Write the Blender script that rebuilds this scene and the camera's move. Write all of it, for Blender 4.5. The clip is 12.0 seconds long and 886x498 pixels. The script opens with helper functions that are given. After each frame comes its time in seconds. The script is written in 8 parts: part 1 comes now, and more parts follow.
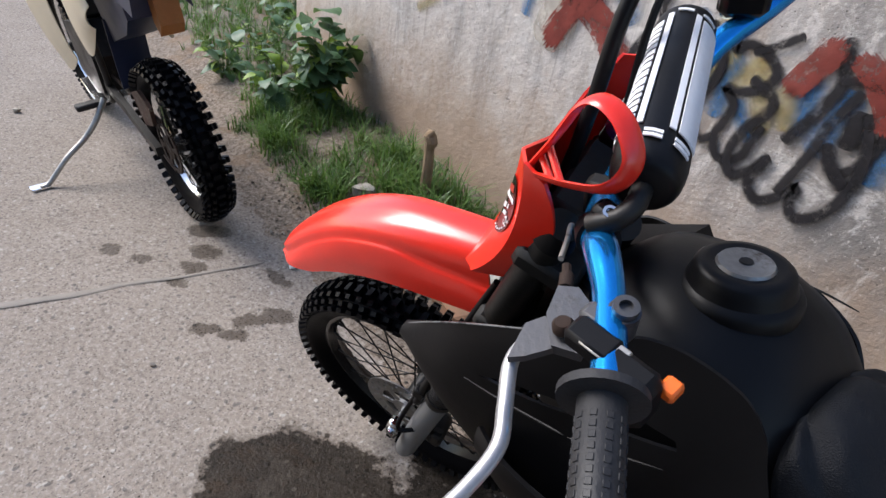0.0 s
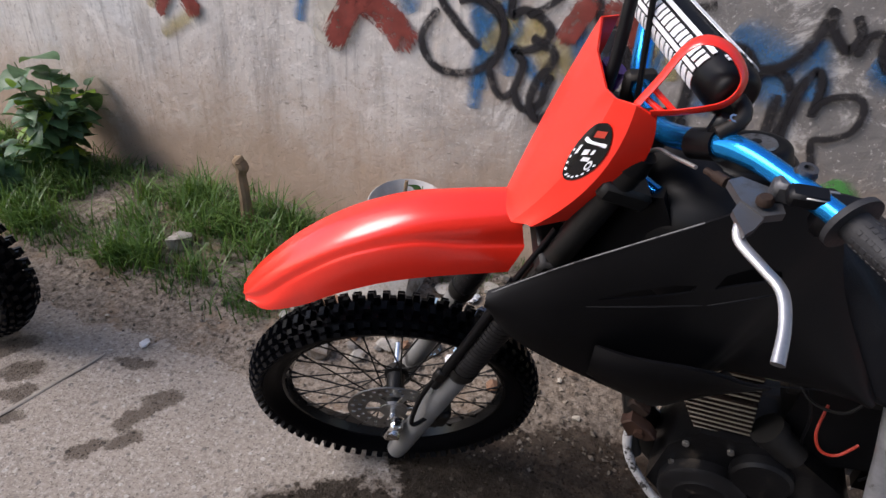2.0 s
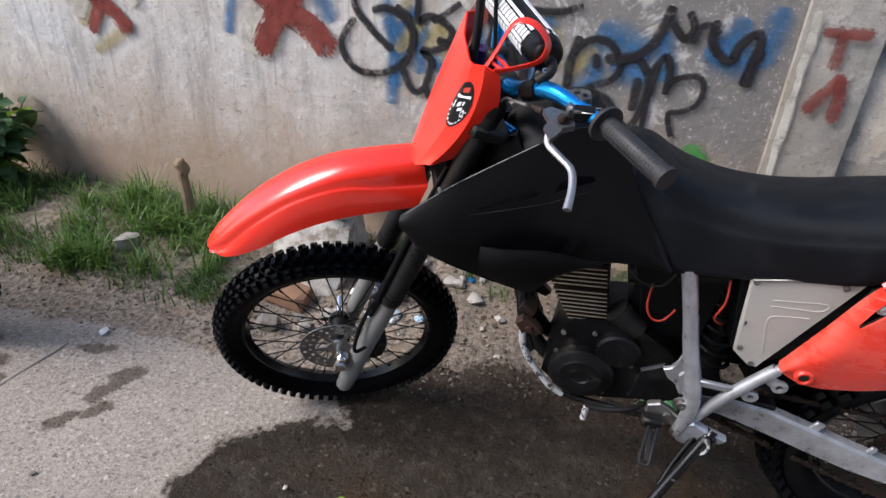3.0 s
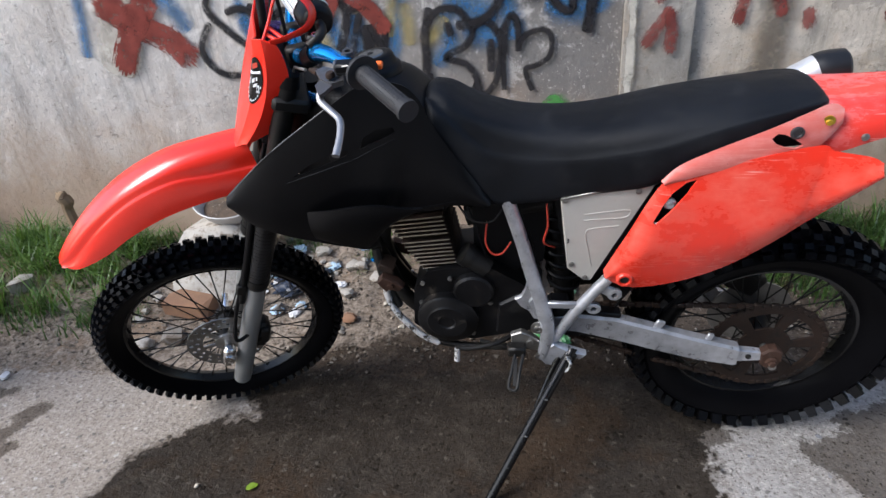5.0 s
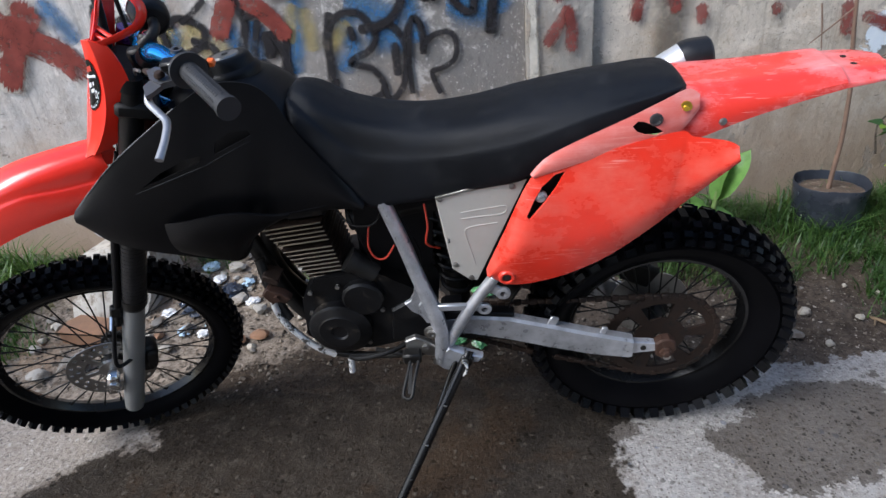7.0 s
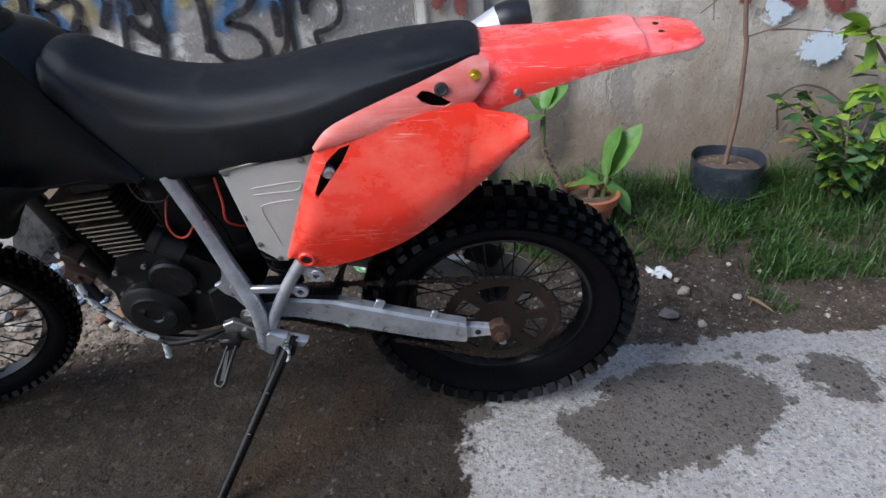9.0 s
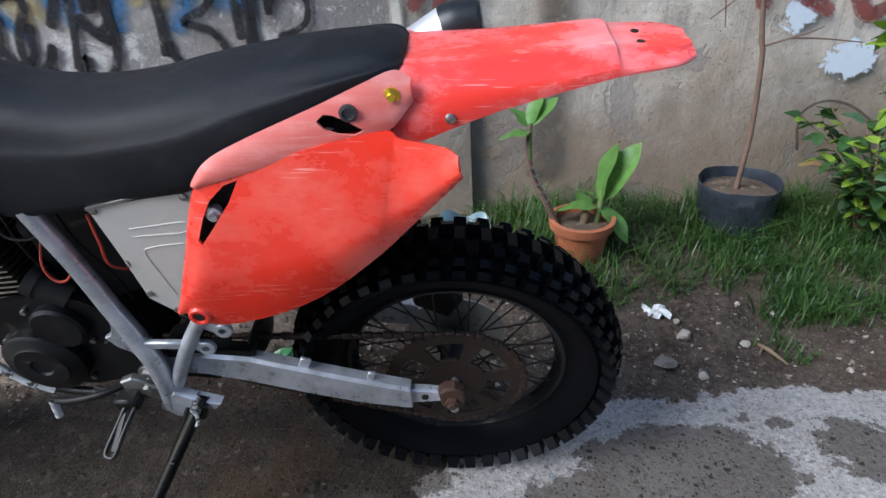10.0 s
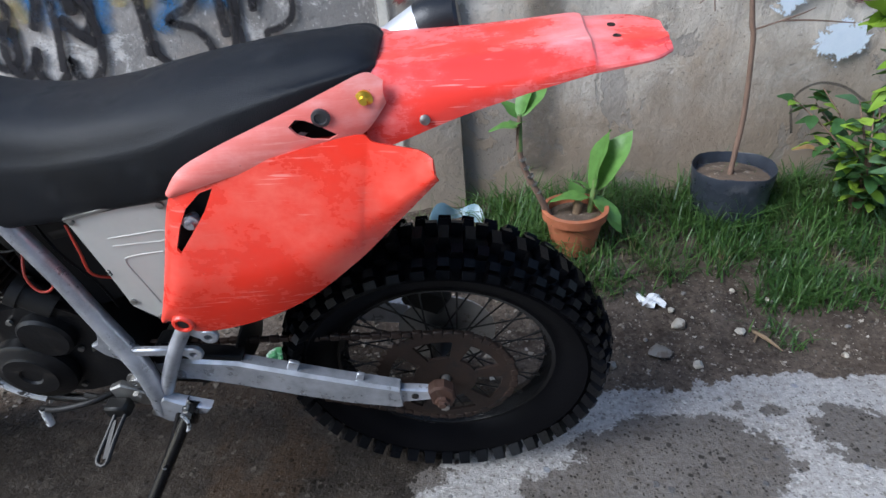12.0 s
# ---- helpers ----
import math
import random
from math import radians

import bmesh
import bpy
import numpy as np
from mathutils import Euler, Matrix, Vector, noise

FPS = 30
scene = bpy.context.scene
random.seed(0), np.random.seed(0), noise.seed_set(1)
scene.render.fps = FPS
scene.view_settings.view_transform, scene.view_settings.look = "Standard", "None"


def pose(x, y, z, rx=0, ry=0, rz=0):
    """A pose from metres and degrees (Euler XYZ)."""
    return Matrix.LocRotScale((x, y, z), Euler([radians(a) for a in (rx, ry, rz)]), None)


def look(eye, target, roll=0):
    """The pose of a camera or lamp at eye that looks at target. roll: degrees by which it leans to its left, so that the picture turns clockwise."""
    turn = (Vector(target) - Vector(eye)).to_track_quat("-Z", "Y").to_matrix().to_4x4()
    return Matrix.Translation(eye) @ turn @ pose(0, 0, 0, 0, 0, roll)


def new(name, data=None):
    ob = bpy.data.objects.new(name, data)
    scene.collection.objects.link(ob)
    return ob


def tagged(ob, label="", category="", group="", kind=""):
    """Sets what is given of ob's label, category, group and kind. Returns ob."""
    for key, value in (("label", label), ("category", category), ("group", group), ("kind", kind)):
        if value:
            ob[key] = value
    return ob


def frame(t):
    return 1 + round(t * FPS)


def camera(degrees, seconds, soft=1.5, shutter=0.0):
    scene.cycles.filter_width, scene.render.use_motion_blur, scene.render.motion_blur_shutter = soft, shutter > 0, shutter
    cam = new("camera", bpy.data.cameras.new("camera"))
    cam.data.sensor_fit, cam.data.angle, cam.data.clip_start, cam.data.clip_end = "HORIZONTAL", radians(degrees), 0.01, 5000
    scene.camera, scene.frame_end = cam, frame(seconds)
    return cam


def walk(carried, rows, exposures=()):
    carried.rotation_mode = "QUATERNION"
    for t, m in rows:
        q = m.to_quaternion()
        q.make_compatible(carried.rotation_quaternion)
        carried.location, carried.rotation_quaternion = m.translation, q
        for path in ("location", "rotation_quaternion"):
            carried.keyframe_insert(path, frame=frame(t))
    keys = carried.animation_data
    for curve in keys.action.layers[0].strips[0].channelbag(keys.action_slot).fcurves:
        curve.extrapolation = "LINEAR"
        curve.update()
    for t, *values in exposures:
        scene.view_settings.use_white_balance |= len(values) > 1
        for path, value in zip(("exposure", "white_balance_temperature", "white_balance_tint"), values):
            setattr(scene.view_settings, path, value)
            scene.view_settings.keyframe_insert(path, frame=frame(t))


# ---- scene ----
cam = camera(75.0, 12.0)
PATH = [
    (0, (0.688, -0.577, 1.361), (-0.564, 0.558, 0.292), 9.3),
    (0.5, (0.624, -0.731, 1.328), (-0.541, 0.497, 0.263), 7.4),
    (1, (0.47, -0.764, 1.323), (-0.506, 0.636, 0.279), 5.3),
    (1.5, (0.421, -0.889, 1.352), (-0.314, 0.674, 0.345), 4.5),
    (2, (0.394, -0.885, 1.322), (-0.184, 0.762, 0.346), 4.1),
    (2.5, (0.47, -1.078, 1.336), (-0.015, 0.62, 0.397), 4.3),
    (3, (0.535, -1.188, 1.333), (0.149, 0.543, 0.408), 3.0),
    (3.5, (0.684, -1.178, 1.321), (0.362, 0.567, 0.4), -0.3),
    (3.7, (0.747, -1.171, 1.305), (0.442, 0.575, 0.38), -1.7),
    (5.3, (0.804, -1.244, 1.29), (0.556, 0.497, 0.338), -5.6),
    (5.5, (0.795, -1.244, 1.288), (0.538, 0.493, 0.331), -6.2),
    (6, (0.782, -1.221, 1.283), (0.522, 0.517, 0.329), -7.0),
    (6.5, (0.765, -1.233, 1.269), (0.535, 0.511, 0.317), -7.3),
    (7, (0.966, -1.195, 1.245), (0.87, 0.576, 0.319), -5.8),
    (7.5, (1.105, -1.197, 1.228), (1.112, 0.562, 0.277), -6.6),
    (7.7, (1.117, -1.193, 1.209), (1.147, 0.554, 0.236), -5.9),
    (9.3, (1.375, -1.037, 1.186), (1.34, 0.68, 0.161), -3.6),
    (9.5, (1.416, -0.967, 1.159), (1.367, 0.75, 0.135), -3.5),
    (10, (1.45, -0.876, 1.15), (1.38, 0.846, 0.135), -3.7),
    (10.5, (1.469, -0.844, 1.165), (1.395, 0.891, 0.172), -4.7),
    (11, (1.466, -0.848, 1.179), (1.374, 0.9, 0.211), -4.7),
    (11.5, (1.451, -0.86, 1.171), (1.352, 0.871, 0.174), -4.5),
    (12, (1.481, -0.86, 1.16), (1.402, 0.841, 0.112), -5.4),
]
walk(cam, [(t, look(eye, target, roll)) for t, eye, target, roll in PATH],
     exposures=[(0.0, 0.74, 6500, 13), (0.6, 0.56, 6600, 15), (1.2, 0.43, 6700, 18), (2.0, 0.50, 6650, 17), (3.5, 0.84, 6350, 12), (5.5, 0.78, 6250, 11), (7.5, 0.70, 6050, 10), (9.5, 0.68, 5900, 9), (10.5, 0.84, 5800, 8), (12.0, 0.86, 5750, 8)])

# ---------------------------------------------------------------- world and light
world = bpy.data.worlds.new("world")
scene.world = world
world.use_nodes = True
wn = world.node_tree.nodes
sky = wn.new("ShaderNodeTexSky")
sky.sky_type = 'NISHITA'
sky.sun_disc = False
sky.sun_elevation = radians(38)
sky.sun_rotation = radians(242)
sky.air_density, sky.dust_density, sky.ozone_density = 1.0, 1.2, 1.5
wn["Background"].inputs["Strength"].default_value = 0.15
world.node_tree.links.new(sky.outputs["Color"], wn["Background"].inputs["Color"])
SUN_AT = Vector((-4.2, -2.2, 4.6))
sun_data = bpy.data.lights.new("sun", "SUN")
sun_data.energy = 2.6
sun_data.angle = radians(30)
sun_data.color = (1.0, 0.98, 0.95)
sun = new("sun", sun_data)
sun.matrix_world = look(SUN_AT, (0, 0, 0))


# ---------------------------------------------------------------- materials
class Nodes:
    """A short way to write node trees."""

    def __init__(self, name):
        self.m = bpy.data.materials.new(name)
        self.m.use_nodes = True
        self.t = self.m.node_tree
        self.b = self.t.nodes["Principled BSDF"]
        self.co = self.t.nodes.new("ShaderNodeTexCoord").outputs["Object"]

    def put(self, socket, value):
        if isinstance(value, bpy.types.NodeSocket):
            self.t.links.new(value, socket)
        elif isinstance(value, tuple) and len(value) == 3 and socket.type == 'RGBA':
            socket.default_value = (*value, 1)
        else:
            socket.default_value = value

    def node(self, kind, **ins):
        n = self.t.nodes.new(kind)
        for key, value in ins.items():
            self.put(n.inputs[key.replace("_", " ")], value)
        return n

    def noise(self, scale, detail=4.0, rough=0.6, at=None, distort=0.0):
        return self.node("ShaderNodeTexNoise", Vector=at or self.co, Scale=scale, Detail=detail, Roughness=rough, Distortion=distort).outputs["Fac"]

    def voro(self, scale, at=None, out="Distance"):
        return self.node("ShaderNodeTexVoronoi", Vector=at or self.co, Scale=scale).outputs[out]

    def math(self, op, a, b=0.0, c=0.0, clamp=False):
        n = self.t.nodes.new("ShaderNodeMath")
        n.operation, n.use_clamp = op, clamp
        for i, v in enumerate((a, b, c)):
            self.put(n.inputs[i], v)
        return n.outputs[0]

    def ramp(self, x, lo, hi, a=0.0, b=1.0):
        n = self.t.nodes.new("ShaderNodeMapRange")
        n.interpolation_type = 'SMOOTHSTEP'
        for i, v in enumerate((x, lo, hi, a, b)):
            self.put(n.inputs[i], v)
        return n.outputs[0]

    def mix(self, f, a, b, blend='MIX'):
        n = self.t.nodes.new("ShaderNodeMix")
        n.data_type, n.blend_type = 'RGBA', blend
        self.put(n.inputs[0], f)
        self.put(n.inputs[6], a)
        self.put(n.inputs[7], b)
        return n.outputs[2]

    def bump(self, height, strength=0.3, distance=0.01):
        self.put(self.b.inputs["Normal"], self.node("ShaderNodeBump", Height=height, Strength=strength, Distance=distance).outputs[0])

    def done(self, color=None, rough=None, metal=None, alpha=None, spec=None, coat=None):
        for key, value in (("Base Color", color), ("Roughness", rough), ("Metallic", metal), ("Alpha", alpha),
                           ("Specular IOR Level", spec), ("Coat Weight", coat)):
            if value is not None:
                self.put(self.b.inputs[key], value)
        return self.m


def plain(name, color, rough=0.5, metal=0.0, var=0.25, scale=30.0, dirt=None, dirt_at=(0.55, 0.72), bump=0.15, spec=0.5, fine=6.0):
    """A surface with two scales of variation, optional dirt and a fine relief."""
    n = Nodes(name)
    big, small = n.noise(scale * 0.3, 5), n.noise(scale * fine, 3)
    dark = tuple(c * (1 - var) for c in color)
    lite = tuple(min(1.0, c * (1 + var * 0.6)) for c in color)
    col = n.mix(n.ramp(big, 0.3, 0.7), dark, lite)
    col = n.mix(n.ramp(small, 0.35, 0.75, 0.0, 0.35), col, lite)
    r = n.ramp(big, 0.3, 0.7, max(0.02, rough * 0.8), min(1, rough * 1.2))
    if dirt:
        mask = n.ramp(n.noise(scale * 0.7, 6, 0.7), *dirt_at)
        col = n.mix(mask, col, dirt)
        r = n.mix(mask, r, (0.8, 0.8, 0.8))
    n.bump(n.math('ADD', small, n.math('MULTIPLY', big, 0.5)), bump, 0.002)
    return n.done(col, r, metal, spec=spec)


RED = plain("red_plastic", (0.86, 0.030, 0.014), 0.22, var=0.10, scale=8, bump=0.03, fine=20, spec=0.75)


def scuffed(name, color, pale, cloud, scratch, rough=0.30, run=(3.0, 26.0, 26.0)):
    """Worn moulded plastic: cloudy scuffing drawn out along the bike, paled further to hold some of the sky's sheen,
    fine pale scratches and specks.
    """
    n = Nodes(name)
    along = n.node("ShaderNodeMapping", Vector=n.co, Scale=run).outputs[0]
    crossing = n.node("ShaderNodeMapping", Vector=n.co, Rotation=(0.0, 0.75, 0.0), Scale=(11.0, 60.0, 240.0)).outputs[0]
    col = n.mix(n.ramp(n.noise(5, 5), 0.3, 0.7), tuple(c * 0.86 for c in color), color)
    wear_sheen = n.math('ADD', n.math('MULTIPLY', n.noise(1.0, 6, 0.7, along), 0.6), n.math('MULTIPLY', n.noise(9, 6, 0.72), 0.4))
    col = n.mix(n.ramp(wear_sheen, 0.44, 0.66, 0.0, cloud), col, pale)
    fine = n.math('MULTIPLY', n.ramp(n.noise(1.0, 2, 0.5, crossing), 0.62, 0.70), n.ramp(n.noise(7, 4), 0.46, 0.62))
    col = n.mix(n.math('MULTIPLY', fine, scratch), col, (0.82, 0.45, 0.40))
    speck = n.math('MULTIPLY', n.ramp(n.voro(90), 0.11, 0.06), n.ramp(n.noise(11, 3), 0.55, 0.65))
    col = n.mix(n.math('MULTIPLY', speck, 0.55), col, (0.16, 0.03, 0.02))
    r = n.math('ADD', n.ramp(wear_sheen, 0.4, 0.66, rough, rough + 0.16), n.math('MULTIPLY', fine, 0.2))
    n.bump(n.math('ADD', n.noise(60, 4), n.math('MULTIPLY', fine, -0.6)), 0.06, 0.002)
    return n.done(col, r, spec=0.62)


RED_WORN = scuffed("worn_red_plastic", (0.76, 0.032, 0.014), (0.80, 0.17, 0.12), 0.50, 0.42, 0.22, (8.0, 11.0, 14.0))
RED_SCUFFED = scuffed("scuffed_pale_red_plastic", (0.80, 0.045, 0.030), (0.84, 0.32, 0.32), 0.80, 0.45, 0.22, (5.0, 10.0, 12.0))
RED_PALE = scuffed("faded_pink_red_plastic", (0.72, 0.16, 0.13), (0.78, 0.34, 0.31), 0.8, 0.4, 0.34)
BLACK = plain("black_plastic", (0.0042, 0.0042, 0.005), 0.42, var=0.35, scale=12, dirt=(0.012, 0.011, 0.010), dirt_at=(0.6, 0.85), bump=0.08, spec=0.20)
BLACK_GLOSS = plain("black_gloss", (0.006, 0.006, 0.0065), 0.24, var=0.2, scale=10, bump=0.03, spec=0.4)
SEAT = plain("black_vinyl", (0.0046, 0.0056, 0.0078), 0.45, var=0.45, scale=22, dirt=(0.014, 0.015, 0.017), dirt_at=(0.50, 0.75), bump=0.5, fine=30, spec=0.22)
RUBBER = plain("tyre_rubber", (0.0032, 0.0032, 0.0040), 0.36, var=0.3, scale=18, dirt=(0.014, 0.012, 0.011), dirt_at=(0.70, 0.92), bump=0.2, spec=0.04)
TREAD = plain("damp_tread_rubber", (0.0036, 0.0038, 0.0048), 0.32, var=0.4, scale=30, dirt=(0.012, 0.010, 0.009), dirt_at=(0.60, 0.85), bump=0.3, spec=0.09)
SCRATCHED = plain("scratched_pale_metal", (0.66, 0.66, 0.66), 0.35, 0.3, var=0.2, scale=60, dirt=(0.05, 0.045, 0.04), dirt_at=(0.52, 0.58), bump=0.15)
MUFFLER = plain("brushed_silver", (0.62, 0.62, 0.63), 0.34, 0.5, var=0.15, scale=25, bump=0.05)
GRIP = plain("grip_rubber", (0.014, 0.014, 0.016), 0.65, var=0.3, scale=40, bump=0.3)
SILVER = plain("silver_paint", (0.46, 0.47, 0.50), 0.33, 0.60, var=0.30, scale=70, dirt=(0.085, 0.070, 0.058), dirt_at=(0.58, 0.76), bump=0.10)
WORN_EDGE = plain("worn_black_edge", (0.10, 0.10, 0.10), 0.5, var=0.5, scale=30, dirt=(0.02, 0.02, 0.02), dirt_at=(0.5, 0.6))
GREY_LEG = plain("grey_fork_paint", (0.24, 0.24, 0.235), 0.45, 0.2, var=0.15, scale=20, dirt=(0.10, 0.09, 0.08), dirt_at=(0.62, 0.8), bump=0.08)
CHROME = plain("polished_metal", (0.78, 0.78, 0.78), 0.16, 1.0, var=0.12, scale=25, bump=0.03)
DULL_ALLOY = plain("dull_cast_alloy", (0.085, 0.085, 0.09), 0.45, 0.6, var=0.3, scale=35, dirt=(0.06, 0.055, 0.05), dirt_at=(0.55, 0.75), bump=0.2)
ALLOY = plain("scuffed_alloy", (0.38, 0.38, 0.39), 0.40, 0.8, var=0.25, scale=35, dirt=(0.2, 0.19, 0.18), dirt_at=(0.58, 0.75), bump=0.1)
STEEL = plain("dull_steel", (0.36, 0.35, 0.33), 0.42, 0.9, var=0.3, scale=30, dirt=(0.09, 0.06, 0.04), dirt_at=(0.55, 0.75), bump=0.12)
DARK_STEEL = plain("dark_oily_steel", (0.020, 0.019, 0.018), 0.45, 0.4, var=0.4, scale=25, dirt=(0.045, 0.034, 0.026), dirt_at=(0.55, 0.8), bump=0.15, spec=0.35)
RUST = plain("rusty_steel", (0.026, 0.014, 0.009), 0.7, 0.4, var=0.45, scale=30, dirt=(0.012, 0.010, 0.009), dirt_at=(0.5, 0.7), bump=0.3)
RUST_PALE = plain("bright_rust", (0.052, 0.025, 0.016), 0.6, 0.3, var=0.4, scale=45, dirt=(0.20, 0.17, 0.14), dirt_at=(0.60, 0.72), bump=0.3)
BLUE = plain("blue_anodised", (0.012, 0.30, 0.78), 0.18, 0.85, var=0.1, scale=15, bump=0.02)
FINS = plain("dusty_fin_metal", (0.23, 0.20, 0.155), 0.6, 0.4, var=0.35, scale=35, dirt=(0.10, 0.085, 0.065), dirt_at=(0.5, 0.7), bump=0.25)
ENGINE = plain("dark_engine_case", (0.008, 0.008, 0.009), 0.36, 0.3, var=0.45, scale=26, dirt=(0.050, 0.040, 0.031), dirt_at=(0.56, 0.74), bump=0.2, spec=0.4)
BEIGE = plain("grey_beige_metal", (0.50, 0.48, 0.44), 0.42, 0.1, var=0.1, scale=16, dirt=(0.25, 0.22, 0.18), dirt_at=(0.66, 0.82), bump=0.06)
WHITE = plain("white_print", (0.75, 0.76, 0.78), 0.4, var=0.12, scale=30, bump=0.03)
PURPLE = plain("purple_metal", (0.16, 0.08, 0.38), 0.3, 0.6, var=0.15)
GOLD = plain("yellow_brass", (0.75, 0.50, 0.06), 0.3, 0.9, var=0.1)
ORANGE = plain("orange_button", (0.9, 0.16, 0.02), 0.4, var=0.1)
CARBON = plain("ribbed_black_guard", (0.014, 0.014, 0.015), 0.35, var=0.35, scale=60, bump=0.3, spec=0.4)
WIRE_RED = plain("red_wire", (0.45, 0.04, 0.02), 0.5, var=0.2)
CREAM = plain("cream_plastic", (0.66, 0.56, 0.40), 0.4, var=0.1, scale=10, dirt=(0.38, 0.32, 0.24), dirt_at=(0.62, 0.8), bump=0.05)
NAVY = plain("dark_blue_plastic", (0.012, 0.018, 0.045), 0.35, var=0.3, scale=10, bump=0.05)
AMBER = plain("brown_orange_plastic", (0.32, 0.12, 0.03), 0.4, var=0.25, scale=12)
TERRA = plain("terracotta", (0.36, 0.115, 0.050), 0.75, var=0.22, scale=18, dirt=(0.26, 0.15, 0.10), dirt_at=(0.56, 0.75), bump=0.2)
BAG = plain("black_polythene", (0.026, 0.031, 0.042), 0.30, var=0.35, scale=16, dirt=(0.11, 0.11, 0.12), dirt_at=(0.52, 0.78), bump=0.3)
SOIL_DRY = plain("potting_soil", (0.095, 0.066, 0.045), 0.95, var=0.55, scale=70, dirt=(0.22, 0.18, 0.14), dirt_at=(0.58, 0.66), bump=1.0)
BARK = plain("brown_bark", (0.16, 0.10, 0.07), 0.85, var=0.35, scale=40, bump=0.5)
STUMP = plain("dead_wood", (0.21, 0.145, 0.085), 0.85, var=0.4, scale=35, bump=0.5)
STONE = plain("pale_stone", (0.47, 0.42, 0.34), 0.85, var=0.35, scale=30, dirt=(0.17, 0.13, 0.095), dirt_at=(0.46, 0.62), bump=0.8)
STONE_GREY = plain("grey_stone", (0.20, 0.182, 0.160), 0.85, var=0.35, scale=30, dirt=(0.115, 0.088, 0.066), dirt_at=(0.44, 0.6), bump=0.8)


def grit_material(name, dark, pale):
    """Loose chippings, each of its own tone."""
    n = Nodes(name)
    own = n.node("ShaderNodeNewGeometry").outputs["Random Per Island"]
    col = n.mix(own, dark, pale)
    col = n.mix(n.ramp(n.noise(160, 4, 0.7), 0.42, 0.66, 0.0, 0.6), col, dark)
    n.bump(n.noise(300, 3), 0.6, 0.002)
    return n.done(col, 0.9, spec=0.2)


GRAVEL_DARK = grit_material("dark_chippings", (0.045, 0.036, 0.028), (0.150, 0.126, 0.100))
GRAVEL = grit_material("road_chippings", (0.080, 0.064, 0.048), (0.290, 0.245, 0.195))
GRAVEL_PALE = grit_material("pale_chippings", (0.150, 0.122, 0.095), (0.430, 0.380, 0.315))
BRICK = plain("brown_brick", (0.24, 0.13, 0.075), 0.9, var=0.3, scale=30, bump=0.5)
RUBBLE = plain("broken_concrete", (0.40, 0.37, 0.325), 0.9, var=0.35, scale=26, dirt=(0.17, 0.135, 0.10), dirt_at=(0.47, 0.64), bump=1.0)
NAVY_BAG = plain("dark_blue_polythene", (0.022, 0.032, 0.055), 0.30, var=0.4, scale=20, dirt=(0.10, 0.085, 0.07), dirt_at=(0.54, 0.72), bump=0.4)
PALE_BLUE = plain("pale_blue_wrapper", (0.42, 0.58, 0.72), 0.4, var=0.25, scale=30, dirt=(0.30, 0.26, 0.21), dirt_at=(0.56, 0.72), bump=0.3)
GREEN_WRAP = plain("green_wrapper", (0.10, 0.34, 0.12), 0.4, var=0.4, scale=30, dirt=(0.50, 0.56, 0.46), dirt_at=(0.50, 0.62), bump=0.3)
LITTER = plain("white_plastic_litter", (0.72, 0.72, 0.72), 0.4, var=0.15)
BASIN = plain("pale_blue_plastic", (0.13, 0.21, 0.25), 0.4, var=0.2, scale=15, dirt=(0.25, 0.25, 0.22), dirt_at=(0.58, 0.75))
GREY_PLASTIC = plain("pale_grey_plastic", (0.50, 0.48, 0.46), 0.45, var=0.2, scale=15, dirt=(0.30, 0.26, 0.22), dirt_at=(0.55, 0.75))
SHEET = plain("white_painted_sheet", (0.70, 0.70, 0.70), 0.5, var=0.1, scale=6, dirt=(0.45, 0.42, 0.38), dirt_at=(0.6, 0.8))


def leafy(name, color, other, rough=0.45):
    n = Nodes(name)
    rnd = n.node("ShaderNodeObjectInfo").outputs["Random"]
    isl = n.node("ShaderNodeNewGeometry").outputs["Random Per Island"]
    f = n.math('FRACT', n.math('ADD', rnd, isl))
    col = n.mix(f, color, other)
    col = n.mix(n.ramp(n.noise(35, 4), 0.4, 0.75, 0.0, 0.5), col, tuple(c * 0.55 for c in color))
    n.bump(n.noise(120, 3), 0.2, 0.002)
    n.put(n.b.inputs["Subsurface Weight"], 0.0)
    n.put(n.b.inputs["Transmission Weight"], 0.0)
    n.done(col, rough, 0.0, spec=0.4)
    # light that passes through the leaf
    tr = n.node("ShaderNodeBsdfTranslucent", Color=n.mix(0.5, col, (0.20, 0.32, 0.03)))
    mx = n.node("ShaderNodeMixShader", Fac=0.22)
    n.t.links.new(n.b.outputs[0], mx.inputs[1])
    n.t.links.new(tr.outputs[0], mx.inputs[2])
    n.t.links.new(mx.outputs[0], n.t.nodes["Material Output"].inputs["Surface"])
    return n.m


GRASS = leafy("grass_blades", (0.038, 0.100, 0.022), (0.160, 0.275, 0.065), 0.42)
# a darker tone of the same grass, mostly for the right-hand bank
GRASS_DARK = leafy("dark_grass_blades", (0.018, 0.055, 0.013), (0.095, 0.175, 0.042), 0.42)
GRASS_DRY = leafy("dry_grass_blades", (0.16, 0.15, 0.06), (0.24, 0.21, 0.11), 0.7)
LEAF = leafy("broad_leaf", (0.060, 0.135, 0.062), (0.125, 0.22, 0.105))
LEAF_LIME = leafy("lime_leaf", (0.16, 0.28, 0.025), (0.26, 0.38, 0.04))
LEAF_DARK = leafy("dark_leaf", (0.022, 0.065, 0.018), (0.045, 0.11, 0.03))
LEAF_POT = leafy("pot_plant_leaf", (0.085, 0.20, 0.040), (0.14, 0.28, 0.065))
